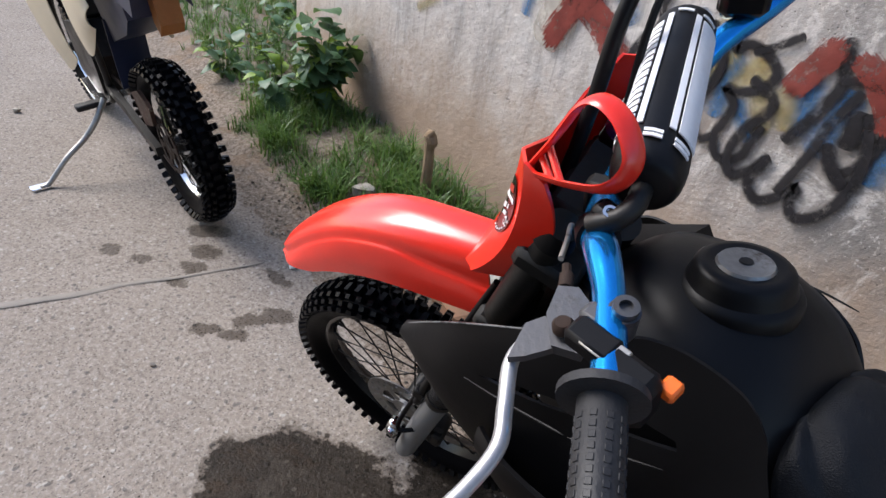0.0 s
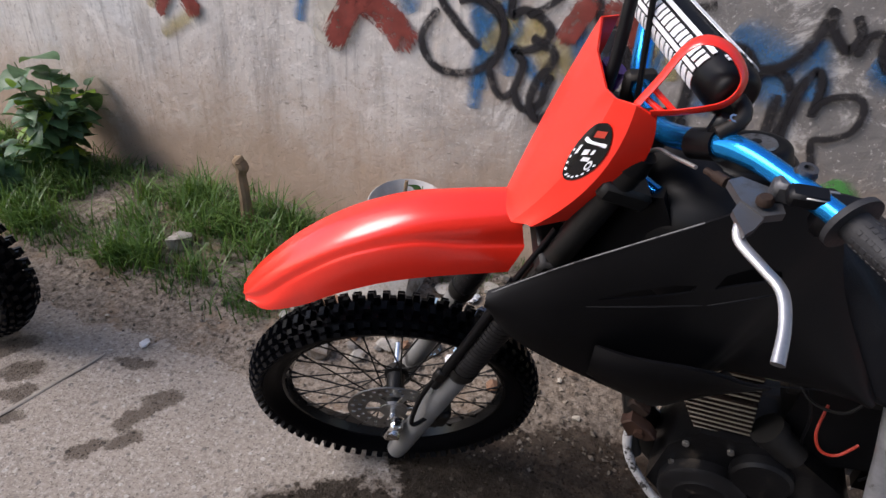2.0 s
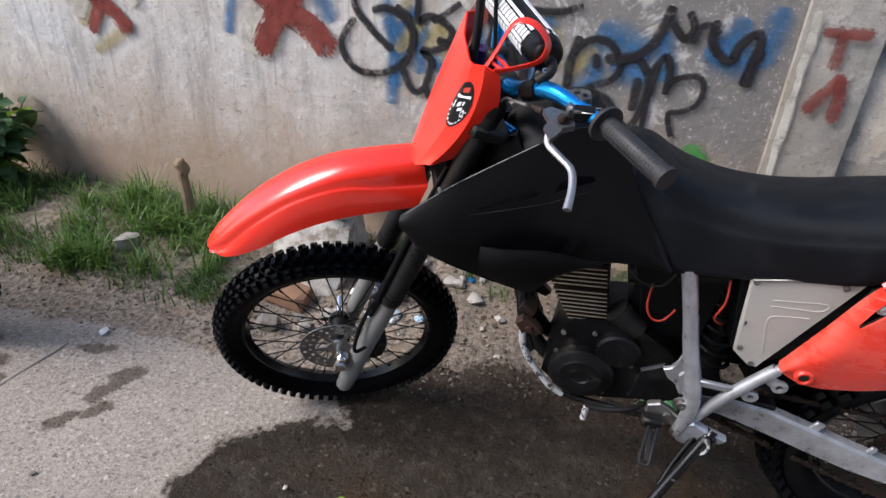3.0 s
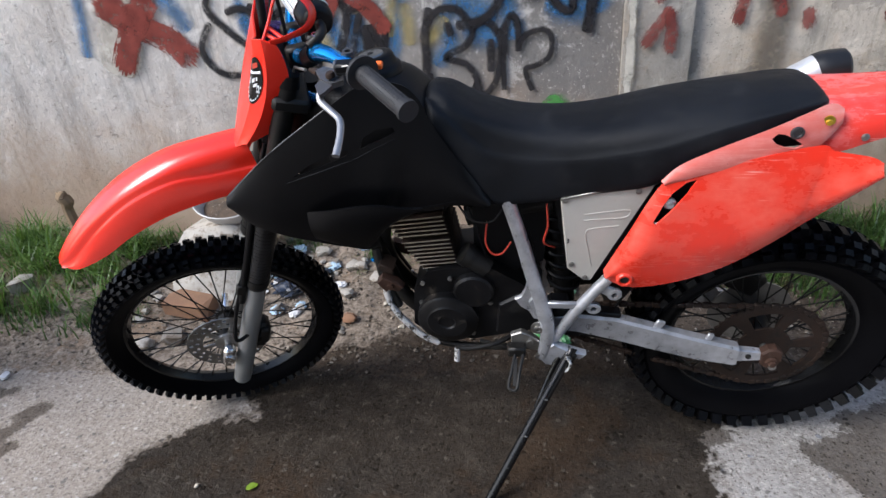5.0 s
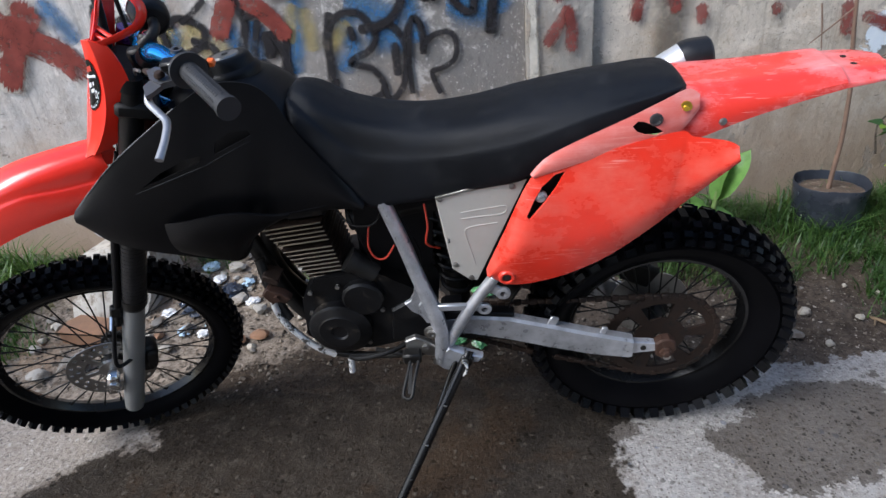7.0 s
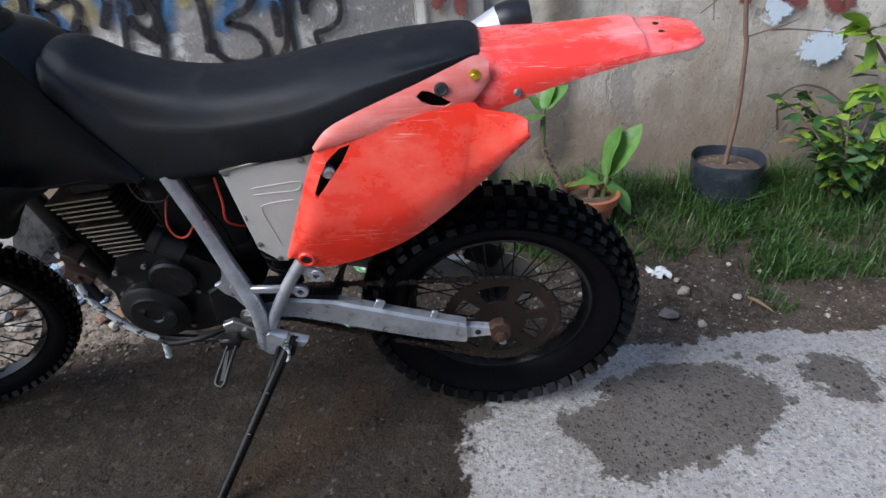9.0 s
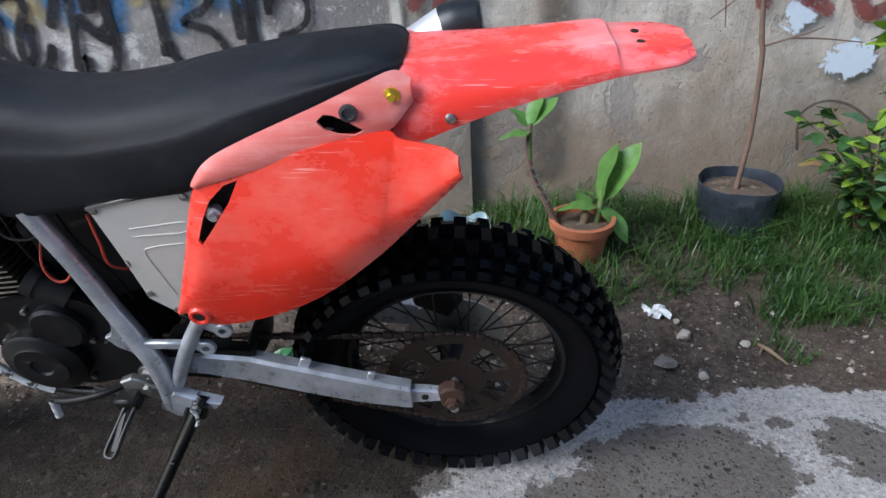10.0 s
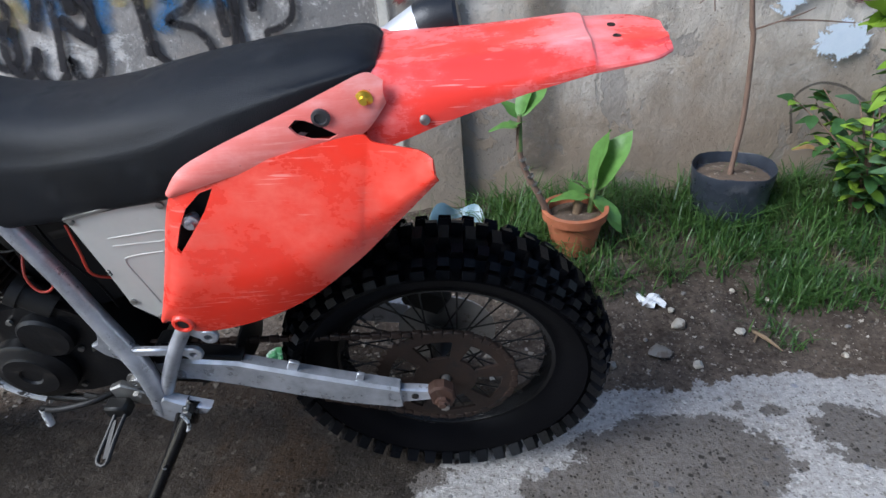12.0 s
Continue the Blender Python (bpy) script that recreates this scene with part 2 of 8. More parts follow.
LEAF_DEAD = leafy("dead_leaf", (0.24, 0.13, 0.05), (0.32, 0.19, 0.08), 0.8)


# soaked patches: centre, radii, turn, size class (0 large pool, 1 broad splash, 2 drip)
WET = [(0.42, -0.20, 0.83, 0.34, 0.0, 0), (0.52, -0.75, 0.80, 0.55, 0.1, 0), (0.72, 0.22, 0.84, 0.27, 0.03, 0), (1.12, 0.06, 0.30, 0.13, 0.1, 0), (1.26, 0.04, 0.14, 0.08, -0.5, 1), (0.93, -0.22, 0.42, 0.42, 0.0, 0), (1.74, -0.07, 0.19, 0.09, -0.1, 1), (1.80, -0.16, 0.17, 0.07, 0.1, 1),
       (1.82, 0.07, 0.12, 0.06, 0.1, 1), (1.99, 0.05, 0.17, 0.10, -0.3, 1), (1.95, -0.06, 0.19, 0.10, -0.1, 1), (2.10, 0.00, 0.10, 0.07, 0.3, 1), (2.37, 0.07, 0.10, 0.09, 0.6, 1),
       (2.22, 0.155, 0.03, 0.02, 0.2, 2), (2.13, 0.17, 0.025, 0.012, 0.9, 2), (2.78, -0.02, 0.20, 0.09, 0.0, 1), (1.70, 0.155, 0.03, 0.018, 0.4, 2), (2.52, 0.0, 0.09, 0.04, 1.0, 1),
       (-1.22, -0.09, 0.060, 0.040, 0.9, 2), (-1.30, -0.02, 0.060, 0.045, 0.5, 2), (-1.16, -0.17, 0.045, 0.034, 0.2, 2), (-0.81, 0.07, 0.062, 0.036, 0.7, 2), (-0.83, -0.01, 0.070, 0.036, 1.2, 2),
       (-0.80, -0.10, 0.055, 0.034, 1.0, 2), (-0.86, -0.17, 0.045, 0.028, 1.1, 2), (-1.46, -0.33, 0.045, 0.034, 0.2, 2), (-1.36, -0.24, 0.038, 0.026, 1.0, 2), (-1.44, 0.05, 0.09, 0.045, 0.9, 2), (-1.02, 0.16, 0.07, 0.03, 0.2, 2),
       (-3.2, 0.2, 0.5, 0.2, 0.3, 1)]


def ground_material():
    n = Nodes("concrete_road_and_soil")
    x, y, z = n.node("ShaderNodeSeparateXYZ", Vector=n.co).outputs
    sub = lambda v, k: n.math('MULTIPLY', n.math('SUBTRACT', v, 0.5), k)
    # positions shaken a little, so that no grain has a straight rim
    shake = n.node("ShaderNodeTexNoise", Vector=n.co, Scale=55.0, Detail=3.0).outputs["Color"]
    loose = n.node("ShaderNodeVectorMath", Vector=n.co).inputs[0].node
    loose.operation = 'MULTIPLY_ADD'
    n.put(loose.inputs[0], shake)
    loose.inputs[1].default_value = (0.016, 0.016, 0.016)
    n.put(loose.inputs[2], n.co)
    loose = loose.outputs[0]

    def grains(scale, lo, hi, size):
        """Single grains: cells of a chosen tone, kept to their middles."""
        cell = n.node("ShaderNodeTexVoronoi", Vector=loose, Scale=scale)
        tone = n.node("ShaderNodeSeparateColor", Color=cell.outputs["Color"]).outputs[0]
        core = n.ramp(cell.outputs["Distance"], size, size * 0.6)
        return n.math('MULTIPLY', core, n.math('MULTIPLY', n.ramp(tone, lo, lo + 0.03), n.ramp(tone, hi + 0.03, hi)))

    coarse, fine = n.noise(3.0, 6, 0.7), n.noise(260, 3)
    pebbly = n.noise(62, 5, 0.70)
    worn = n.noise(22, 6, 0.74)
    small_pale, small_dark = grains(120, 0.68, 1.0, 0.42), grains(120, -0.1, 0.26, 0.44)
    big_pale, big_blue, big_dark = grains(46, 0.84, 1.0, 0.36), grains(34, 0.72, 0.80, 0.36), grains(46, -0.1, 0.13, 0.38)
    # dry concrete with exposed aggregate
    con = n.mix(n.ramp(coarse, 0.3, 0.7), (0.262, 0.245, 0.228), (0.350, 0.334, 0.318))
    muddy = n.ramp(n.math('ADD', x, sub(n.noise(0.9, 6, 0.72), 1.3)), 1.25, -0.2)
    con = n.mix(n.math('MULTIPLY', muddy, 0.88), con, n.mix(coarse, (0.258, 0.216, 0.177), (0.352, 0.304, 0.256)))
    con = n.mix(n.ramp(n.noise(6.5, 7, 0.75), 0.50, 0.68, 0.0, 0.50), con, (0.245, 0.212, 0.182))
    con = n.mix(n.ramp(worn, 0.52, 0.66, 0.0, 0.40), con, (0.16, 0.138, 0.120))
    # relief shading put into the colour too: hollows darker, tops paler
    con = n.mix(n.ramp(pebbly, 0.48, 0.38, 0.0, 0.40), con, (0.125, 0.108, 0.094))
    con = n.mix(n.ramp(pebbly, 0.52, 0.62, 0.0, 0.34), con, (0.48, 0.445, 0.405))
    con = n.mix(n.math('MULTIPLY', small_pale, 0.45), con, (0.50, 0.465, 0.42))
    con = n.mix(n.math('MULTIPLY', small_dark, 0.72), con, (0.110, 0.095, 0.084))
    con = n.mix(n.math('MULTIPLY', big_pale, 0.65), con, (0.47, 0.44, 0.40))
    con = n.mix(n.math('MULTIPLY', big_dark, 0.72), con, (0.125, 0.115, 0.110))
    con = n.mix(n.math('MULTIPLY', big_blue, n.ramp(x, 0.2, 1.2, 0.0, 0.6)), con, (0.155, 0.175, 0.215))
    # crumbly soil with grit in it
    crumb = n.noise(48, 7, 0.76)
    soil = n.mix(n.ramp(n.noise(6, 6, 0.7), 0.3, 0.72), (0.048, 0.036, 0.028), (0.120, 0.094, 0.073))
    soil = n.mix(n.ramp(crumb, 0.50, 0.66, 0.0, 0.75), soil, (0.150, 0.120, 0.093))
    soil = n.mix(n.ramp(crumb, 0.46, 0.36, 0.0, 0.75), soil, (0.022, 0.016, 0.012))
    soil = n.mix(n.ramp(n.noise(1.3, 4), 0.45, 0.62, 0.0, 0.5), soil, (0.090, 0.068, 0.050))
    soil = n.mix(n.math('MULTIPLY', muddy, 0.82), soil, n.mix(n.ramp(crumb, 0.36, 0.64), (0.135, 0.108, 0.084), (0.385, 0.322, 0.262)))
    soil = n.mix(n.math('MULTIPLY', muddy, n.ramp(n.noise(3.4, 6, 0.72), 0.50, 0.64, 0.0, 0.55)), soil, (0.25, 0.168, 0.108))
    soil = n.mix(n.math('MULTIPLY', grains(120, 0.82, 1.0, 0.34), 0.55), soil, (0.31, 0.275, 0.235))
    soil = n.mix(n.math('MULTIPLY', small_dark, 0.55), soil, (0.030, 0.023, 0.018))
    edge = n.math('ADD', sub(n.noise(2.6, 6, 0.75), 0.30), sub(n.noise(17, 5, 0.7), 0.13))
    is_soil = n.ramp(n.math('ADD', y, edge), 0.258, 0.272)
    # spilt water: soaked patches with ragged rims
    warp = [n.node("ShaderNodeSeparateColor", Color=n.node("ShaderNodeTexNoise", Vector=n.co, Scale=k, Detail=5.0, Roughness=0.72).outputs["Color"]).outputs for k in (3.2, 15.0, 70.0)]
    moved = []
    for gains in ((0.42, 0.13, 0.024), (0.20, 0.24, 0.055), (0.05, 0.125, 0.030)):
        px, py = x, y
        for w, g in zip(warp, gains):
            px, py = n.math('ADD', px, sub(w[0], g)), n.math('ADD', py, sub(w[1], g * 0.75))
        moved.append((px, py))
    wet = None
    for cx, cy, rx, ry, tilt, kind in WET:
        c, s = math.cos(tilt), math.sin(tilt)
        dx, dy = n.math('SUBTRACT', moved[kind][0], cx), n.math('SUBTRACT', moved[kind][1], cy)
        a = n.math('DIVIDE', n.math('ADD', n.math('MULTIPLY', dx, c), n.math('MULTIPLY', dy, s)), rx)
        b = n.math('DIVIDE', n.math('SUBTRACT', n.math('MULTIPLY', dy, c), n.math('MULTIPLY', dx, s)), ry)
        d = n.math('SQRT', n.math('ADD', n.math('MULTIPLY', a, a), n.math('MULTIPLY', b, b)))
        m = n.ramp(d, 1.04, 0.97) if kind == 0 else n.ramp(d, 1.06, 0.94, 0.0, 0.84) if kind == 1 else n.ramp(d, 1.2, 0.8, 0.0, 0.84)
        wet = m if wet is None else n.math('MAXIMUM', wet, m)
    col = n.mix(is_soil, con, soil)
    # soaked: brown silt, rusty stains, darker where the water stands and in the hollows
    soaked = n.mix(n.ramp(n.noise(2.4, 6, 0.72), 0.36, 0.62), (0.007, 0.0044, 0.0025), (0.020, 0.0142, 0.0092))
    soaked = n.mix(n.ramp(n.noise(13, 6, 0.76), 0.47, 0.64, 0.0, 0.80), soaked, (0.045, 0.036, 0.027))
    soaked = n.mix(n.ramp(n.noise(13, 6, 0.76), 0.44, 0.34, 0.0, 0.7), soaked, (0.010, 0.007, 0.005))
    soaked = n.mix(n.ramp(n.noise(1.7, 6, 0.74, None, 0.5), 0.50, 0.62, 0.0, 0.70), soaked, (0.032, 0.0155, 0.005))
    soaked = n.mix(n.ramp(pebbly, 0.46, 0.38, 0.0, 0.45), soaked, (0.010, 0.008, 0.006))
    wet_col = n.mix(n.math('MULTIPLY', is_soil, 0.5), soaked, n.mix(1.0, col, (0.45, 0.40, 0.36), 'MULTIPLY'))
    lightly = n.mix(1.0, col, (0.235, 0.205, 0.178), 'MULTIPLY')
    wet_col = n.mix(n.ramp(wet, 0.87, 0.98), lightly, wet_col)
    col = n.mix(n.math('MULTIPLY', wet, 0.95), col, wet_col)
    col = n.mix(n.math('MULTIPLY', wet, n.math('MULTIPLY', big_pale, 0.80)), col, (0.085, 0.072, 0.058))
    col = n.mix(n.math('MULTIPLY', wet, n.math('MULTIPLY', small_pale, 0.55)), col, (0.058, 0.047, 0.036))
    col = n.mix(n.math('MULTIPLY', wet, n.math('MULTIPLY', n.math('MAXIMUM', small_dark, big_dark), 0.7)), col, (0.008, 0.006, 0.004))
    rough = n.ramp(wet, 0.0, 1.0, 0.98, 0.34)
    rough = n.math('ADD', rough, sub(n.noise(55, 4, 0.7), 0.9), clamp=True)
    stand = n.math('ADD', n.math('MULTIPLY', n.math('ADD', small_pale, n.math('ADD', big_pale, n.math('ADD', big_blue, big_dark))), 0.5), n.math('MULTIPLY', pebbly, 1.6))
    lumps = n.math('ADD', n.math('MULTIPLY', crumb, 2.6), n.math('MULTIPLY', fine, 0.4))
    height = n.math('ADD', n.math('MULTIPLY', fine, 0.4), n.math('MULTIPLY', worn, 1.5))
    n.bump(n.math('ADD', height, n.math('ADD', n.math('MULTIPLY', stand, n.math('SUBTRACT', 1.0, is_soil)), n.math('MULTIPLY', lumps, is_soil))), 0.50, 0.007)
    return n.done(col, rough, spec=n.ramp(wet, 0.0, 1.0, 0.08, 0.09))


GROUND = ground_material()


def wall_material(name, base, warm, streak, low, patch=0.0, darkened=0.0):
    """Old cement render: stained, streaked, browned near the soil by splashed mud, scratched and pitted."""
    n = Nodes(name)
    x, y, z = n.node("ShaderNodeSeparateXYZ", Vector=n.co).outputs
    sub = lambda v, k: n.math('MULTIPLY', n.math('SUBTRACT', v, 0.5), k)
    stretched = n.node("ShaderNodeMapping", Vector=n.co, Scale=(6.0, 6.0, 0.7)).outputs[0]
    thin = n.node("ShaderNodeMapping", Vector=n.co, Scale=(26.0, 26.0, 1.6)).outputs[0]
    broad = n.noise(1.5, 7, 0.68)
    col = n.mix(n.ramp(broad, 0.34, 0.66), base, warm)
    col = n.mix(n.ramp(n.noise(1.4, 6, 0.7, stretched), 0.47, 0.70, 0.0, 0.62), col, streak)
    cloud = n.noise(1.9, 7, 0.7, None, 0.5)
    col = n.mix(n.ramp(cloud, 0.50, 0.66, 0.0, 0.6), col, tuple(a * b for a, b in zip(warm, (0.98, 0.84, 0.70))))
    col = n.mix(n.ramp(cloud, 0.46, 0.34, 0.0, 0.5), col, tuple(a * b for a, b in zip(base, (0.93, 0.98, 1.04))))
    col = n.mix(n.ramp(n.noise(1.0, 5, 0.7, thin), 0.55, 0.70, 0.0, 0.45), col, tuple(c * 0.72 for c in streak))
    # the wall darkens towards its right end (+x), with a ragged border
    if darkened:
        darker_end = n.ramp(n.math('ADD', x, sub(n.noise(1.6, 7, 0.72), 2.2)), -0.5, 0.6)
        col = n.mix(n.math('MULTIPLY', darker_end, darkened), col, tuple(c * 0.80 for c in streak))
    blot = n.noise(4.2, 8, 0.74, None, 0.6)
    col = n.mix(n.ramp(blot, 0.53, 0.62, 0.0, 0.55), col, tuple(min(1, c * 1.24) for c in base))
    col = n.mix(n.ramp(blot, 0.44, 0.36, 0.0, 0.55), col, tuple(c * 0.74 for c in warm))
    col = n.mix(n.ramp(n.noise(40, 6, 0.75), 0.54, 0.68, 0.0, 0.66), col, tuple(c * 0.50 for c in warm))
    col = n.mix(n.ramp(n.noise(75, 4, 0.7), 0.58, 0.70, 0.0, 0.48), col, tuple(min(1, c * 1.35) for c in base))
    splash = n.math('ADD', z, sub(n.noise(1.8, 7, 0.72), 1.2))
    col = n.mix(n.ramp(splash, 0.85, 0.25, 0.0, 0.9), col, low)
    height = n.math('ADD', n.math('MULTIPLY', n.noise(5, 6, 0.62), 2.2), n.math('ADD', n.math('MULTIPLY', n.noise(90, 4, 0.65), 0.34), n.math('MULTIPLY', n.noise(26, 5, 0.7), 0.7)))
    if patch:
        # a skim coat that has come away in sheets
        lost = n.ramp(n.math('ADD', n.noise(2.3, 7, 0.7, None, 0.4), sub(n.noise(16, 4), 0.10)), 0.535, 0.55)
        col = n.mix(n.math('MULTIPLY', lost, 0.55), col, (0.235, 0.212, 0.188))
        height = n.math('ADD', height, n.math('MULTIPLY', lost, -patch))
    pits = n.math('MAXIMUM', n.ramp(n.voro(46), 0.15, 0.06), n.ramp(n.voro(95), 0.17, 0.08))
    pits = n.math('MULTIPLY', pits, n.ramp(n.noise(4, 5, 0.65), 0.47, 0.60))
    nick = n.math('MULTIPLY', n.ramp(n.noise(24, 2, 0.5, n.node("ShaderNodeMapping", Vector=n.co, Rotation=(0.0, 1.25, 0.0), Scale=(0.7, 1.0, 2.4)).outputs[0]), 0.70, 0.74), n.ramp(n.noise(3.0, 3), 0.48, 0.6))
    flaw = n.math('MAXIMUM', pits, n.math('MULTIPLY', nick, 0.5))
    col = n.mix(n.math('MULTIPLY', flaw, 0.75), col, (0.085, 0.07, 0.06))
    n.bump(n.math('ADD', height, n.math('MULTIPLY', flaw, -0.7)), 0.5, 0.012)
    return n.done(col, 0.9, spec=0.25)


WALL = wall_material("cement_render", (0.60, 0.565, 0.525), (0.50, 0.45, 0.405), (0.225, 0.21, 0.195), (0.38, 0.275, 0.195), 0.0, 0.95)
WALL_RIGHT = wall_material("old_plaster", (0.58, 0.52, 0.445), (0.47, 0.415, 0.345), (0.28, 0.25, 0.21), (0.25, 0.19, 0.135), 0.35)
PILLAR = wall_material("rough_pillar_cement", (0.38, 0.35, 0.31), (0.30, 0.275, 0.24), (0.24, 0.22, 0.20), (0.25, 0.20, 0.15))


def paint_material(name, color, soft, brush=0.0, cover=1.0):
    """Paint on the wall. The sheet's own map says how far a point lies from the stroke's middle: the rim breaks up into mist or bristle marks."""
    n = Nodes(name)
    uv = n.node("ShaderNodeUVMap").outputs[0]
    u, v, _ = n.node("ShaderNodeSeparateXYZ", Vector=uv).outputs
    away = n.math('ABSOLUTE', n.math('MULTIPLY', n.math('SUBTRACT', u, 0.5), 2.0))
    if brush:
        streak = n.node("ShaderNodeMapping", Vector=uv, Scale=(11.0, 5.0, 1.0)).outputs[0]
        broken = n.math('ADD', n.math('MULTIPLY', n.noise(1.0, 6, 0.78, streak), 0.8), n.math('MULTIPLY', n.noise(45, 5, 0.7), 0.45))
        away = n.math('ADD', away, n.math('MULTIPLY', n.math('SUBTRACT', broken, 0.62), brush))
        tips = n.node("ShaderNodeUVMap")
        tips.uv_map = "Ends"
        to_end = n.node("ShaderNodeSeparateXYZ", Vector=tips.outputs[0]).outputs[0]
        bristle = n.noise(1.0, 4, 0.7, n.node("ShaderNodeMapping", Vector=uv, Scale=(16.0, 1.5, 1.0)).outputs[0])
        away = n.math('ADD', away, n.math('MULTIPLY', n.ramp(n.math('SUBTRACT', to_end, n.math('MULTIPLY', bristle, 1.5)), 0.35, -0.55), 1.3))
        a = n.math('MULTIPLY', n.ramp(away, 0.80, 0.80 - soft), cover)
    else:
        away = n.math('ADD', away, n.math('MULTIPLY', n.math('SUBTRACT', n.noise(30, 6, 0.7), 0.5), 0.45))
        a = n.math('MULTIPLY', n.ramp(away, 1.0, 1.0 - soft), cover)
    a = n.math('MULTIPLY', a, n.ramp(n.noise(20, 7, 0.78), 0.30, 0.50, 0.35, 1.0))
    dark = tuple(c * 0.65 for c in color)
    col = n.mix(n.ramp(n.noise(14, 5), 0.3, 0.7), dark, color)
    n.bump(n.math('ADD', n.math('MULTIPLY', n.noise(5, 6, 0.62), 2.2), n.math('MULTIPLY', n.noise(90, 3, 0.6), 0.16)), 0.5, 0.012)
    return n.done(col, 0.85, alpha=a, spec=0.2)


PAINTS = {
    "K": paint_material("black_spray_paint", (0.024, 0.022, 0.024), 0.62, cover=0.97),
    "k": paint_material("grey_pencil_mark", (0.06, 0.055, 0.05), 0.6, cover=0.7),
    "B": paint_material("blue_spray_paint", (0.050, 0.175, 0.36), 0.96, cover=0.68),
    "Y": paint_material("yellow_spray_paint", (0.46, 0.36, 0.12), 0.92, cover=0.5),
    "W": paint_material("cream_paint", (0.60, 0.55, 0.47), 0.6, cover=0.8),
    "c": paint_material("pale_chipped_limewash", (0.62, 0.58, 0.50), 0.30, brush=1.1, cover=0.95),
    "d": paint_material("brown_damp_stain", (0.150, 0.128, 0.104), 0.75, cover=0.62),
    "R": paint_material("dark_red_brushed_paint", (0.23, 0.050, 0.038), 0.16, brush=1.7, cover=0.95),
    "N": paint_material("green_spray_paint", (0.08, 0.30, 0.07), 0.5, cover=0.9),
}


def flaked_material():
    n = Nodes("flaked_white_paint")
    u = n.node("ShaderNodeSeparateXYZ", Vector=n.node("ShaderNodeUVMap").outputs[0]).outputs[0]
    away = n.math('MULTIPLY', n.math('SUBTRACT', u, 0.5), 2.0)
    away = n.math('ADD', away, n.math('MULTIPLY', n.math('SUBTRACT', n.noise(17, 6, 0.72, None, 0.6), 0.5), 1.9))
    col = n.mix(n.noise(30, 5, 0.7), (0.50, 0.57, 0.64), (0.68, 0.72, 0.76))
    n.bump(n.noise(60, 4), 0.2, 0.003)
    return n.done(col, 0.8, alpha=n.ramp(away, 0.64, 0.58), spec=0.2)


FLAKED = flaked_material()
PAINTS["r"] = PAINTS["p"] = paint_material("thin_dark_red_brushed_paint", (0.22, 0.050, 0.042), 0.35, brush=1.6, cover=0.85)


# ---------------------------------------------------------------- mesh tools
def smooth(mesh, angle=38):
    mesh.polygons.foreach_set("use_smooth", [True] * len(mesh.polygons))
    mesh.set_sharp_from_angle(angle=radians(angle))


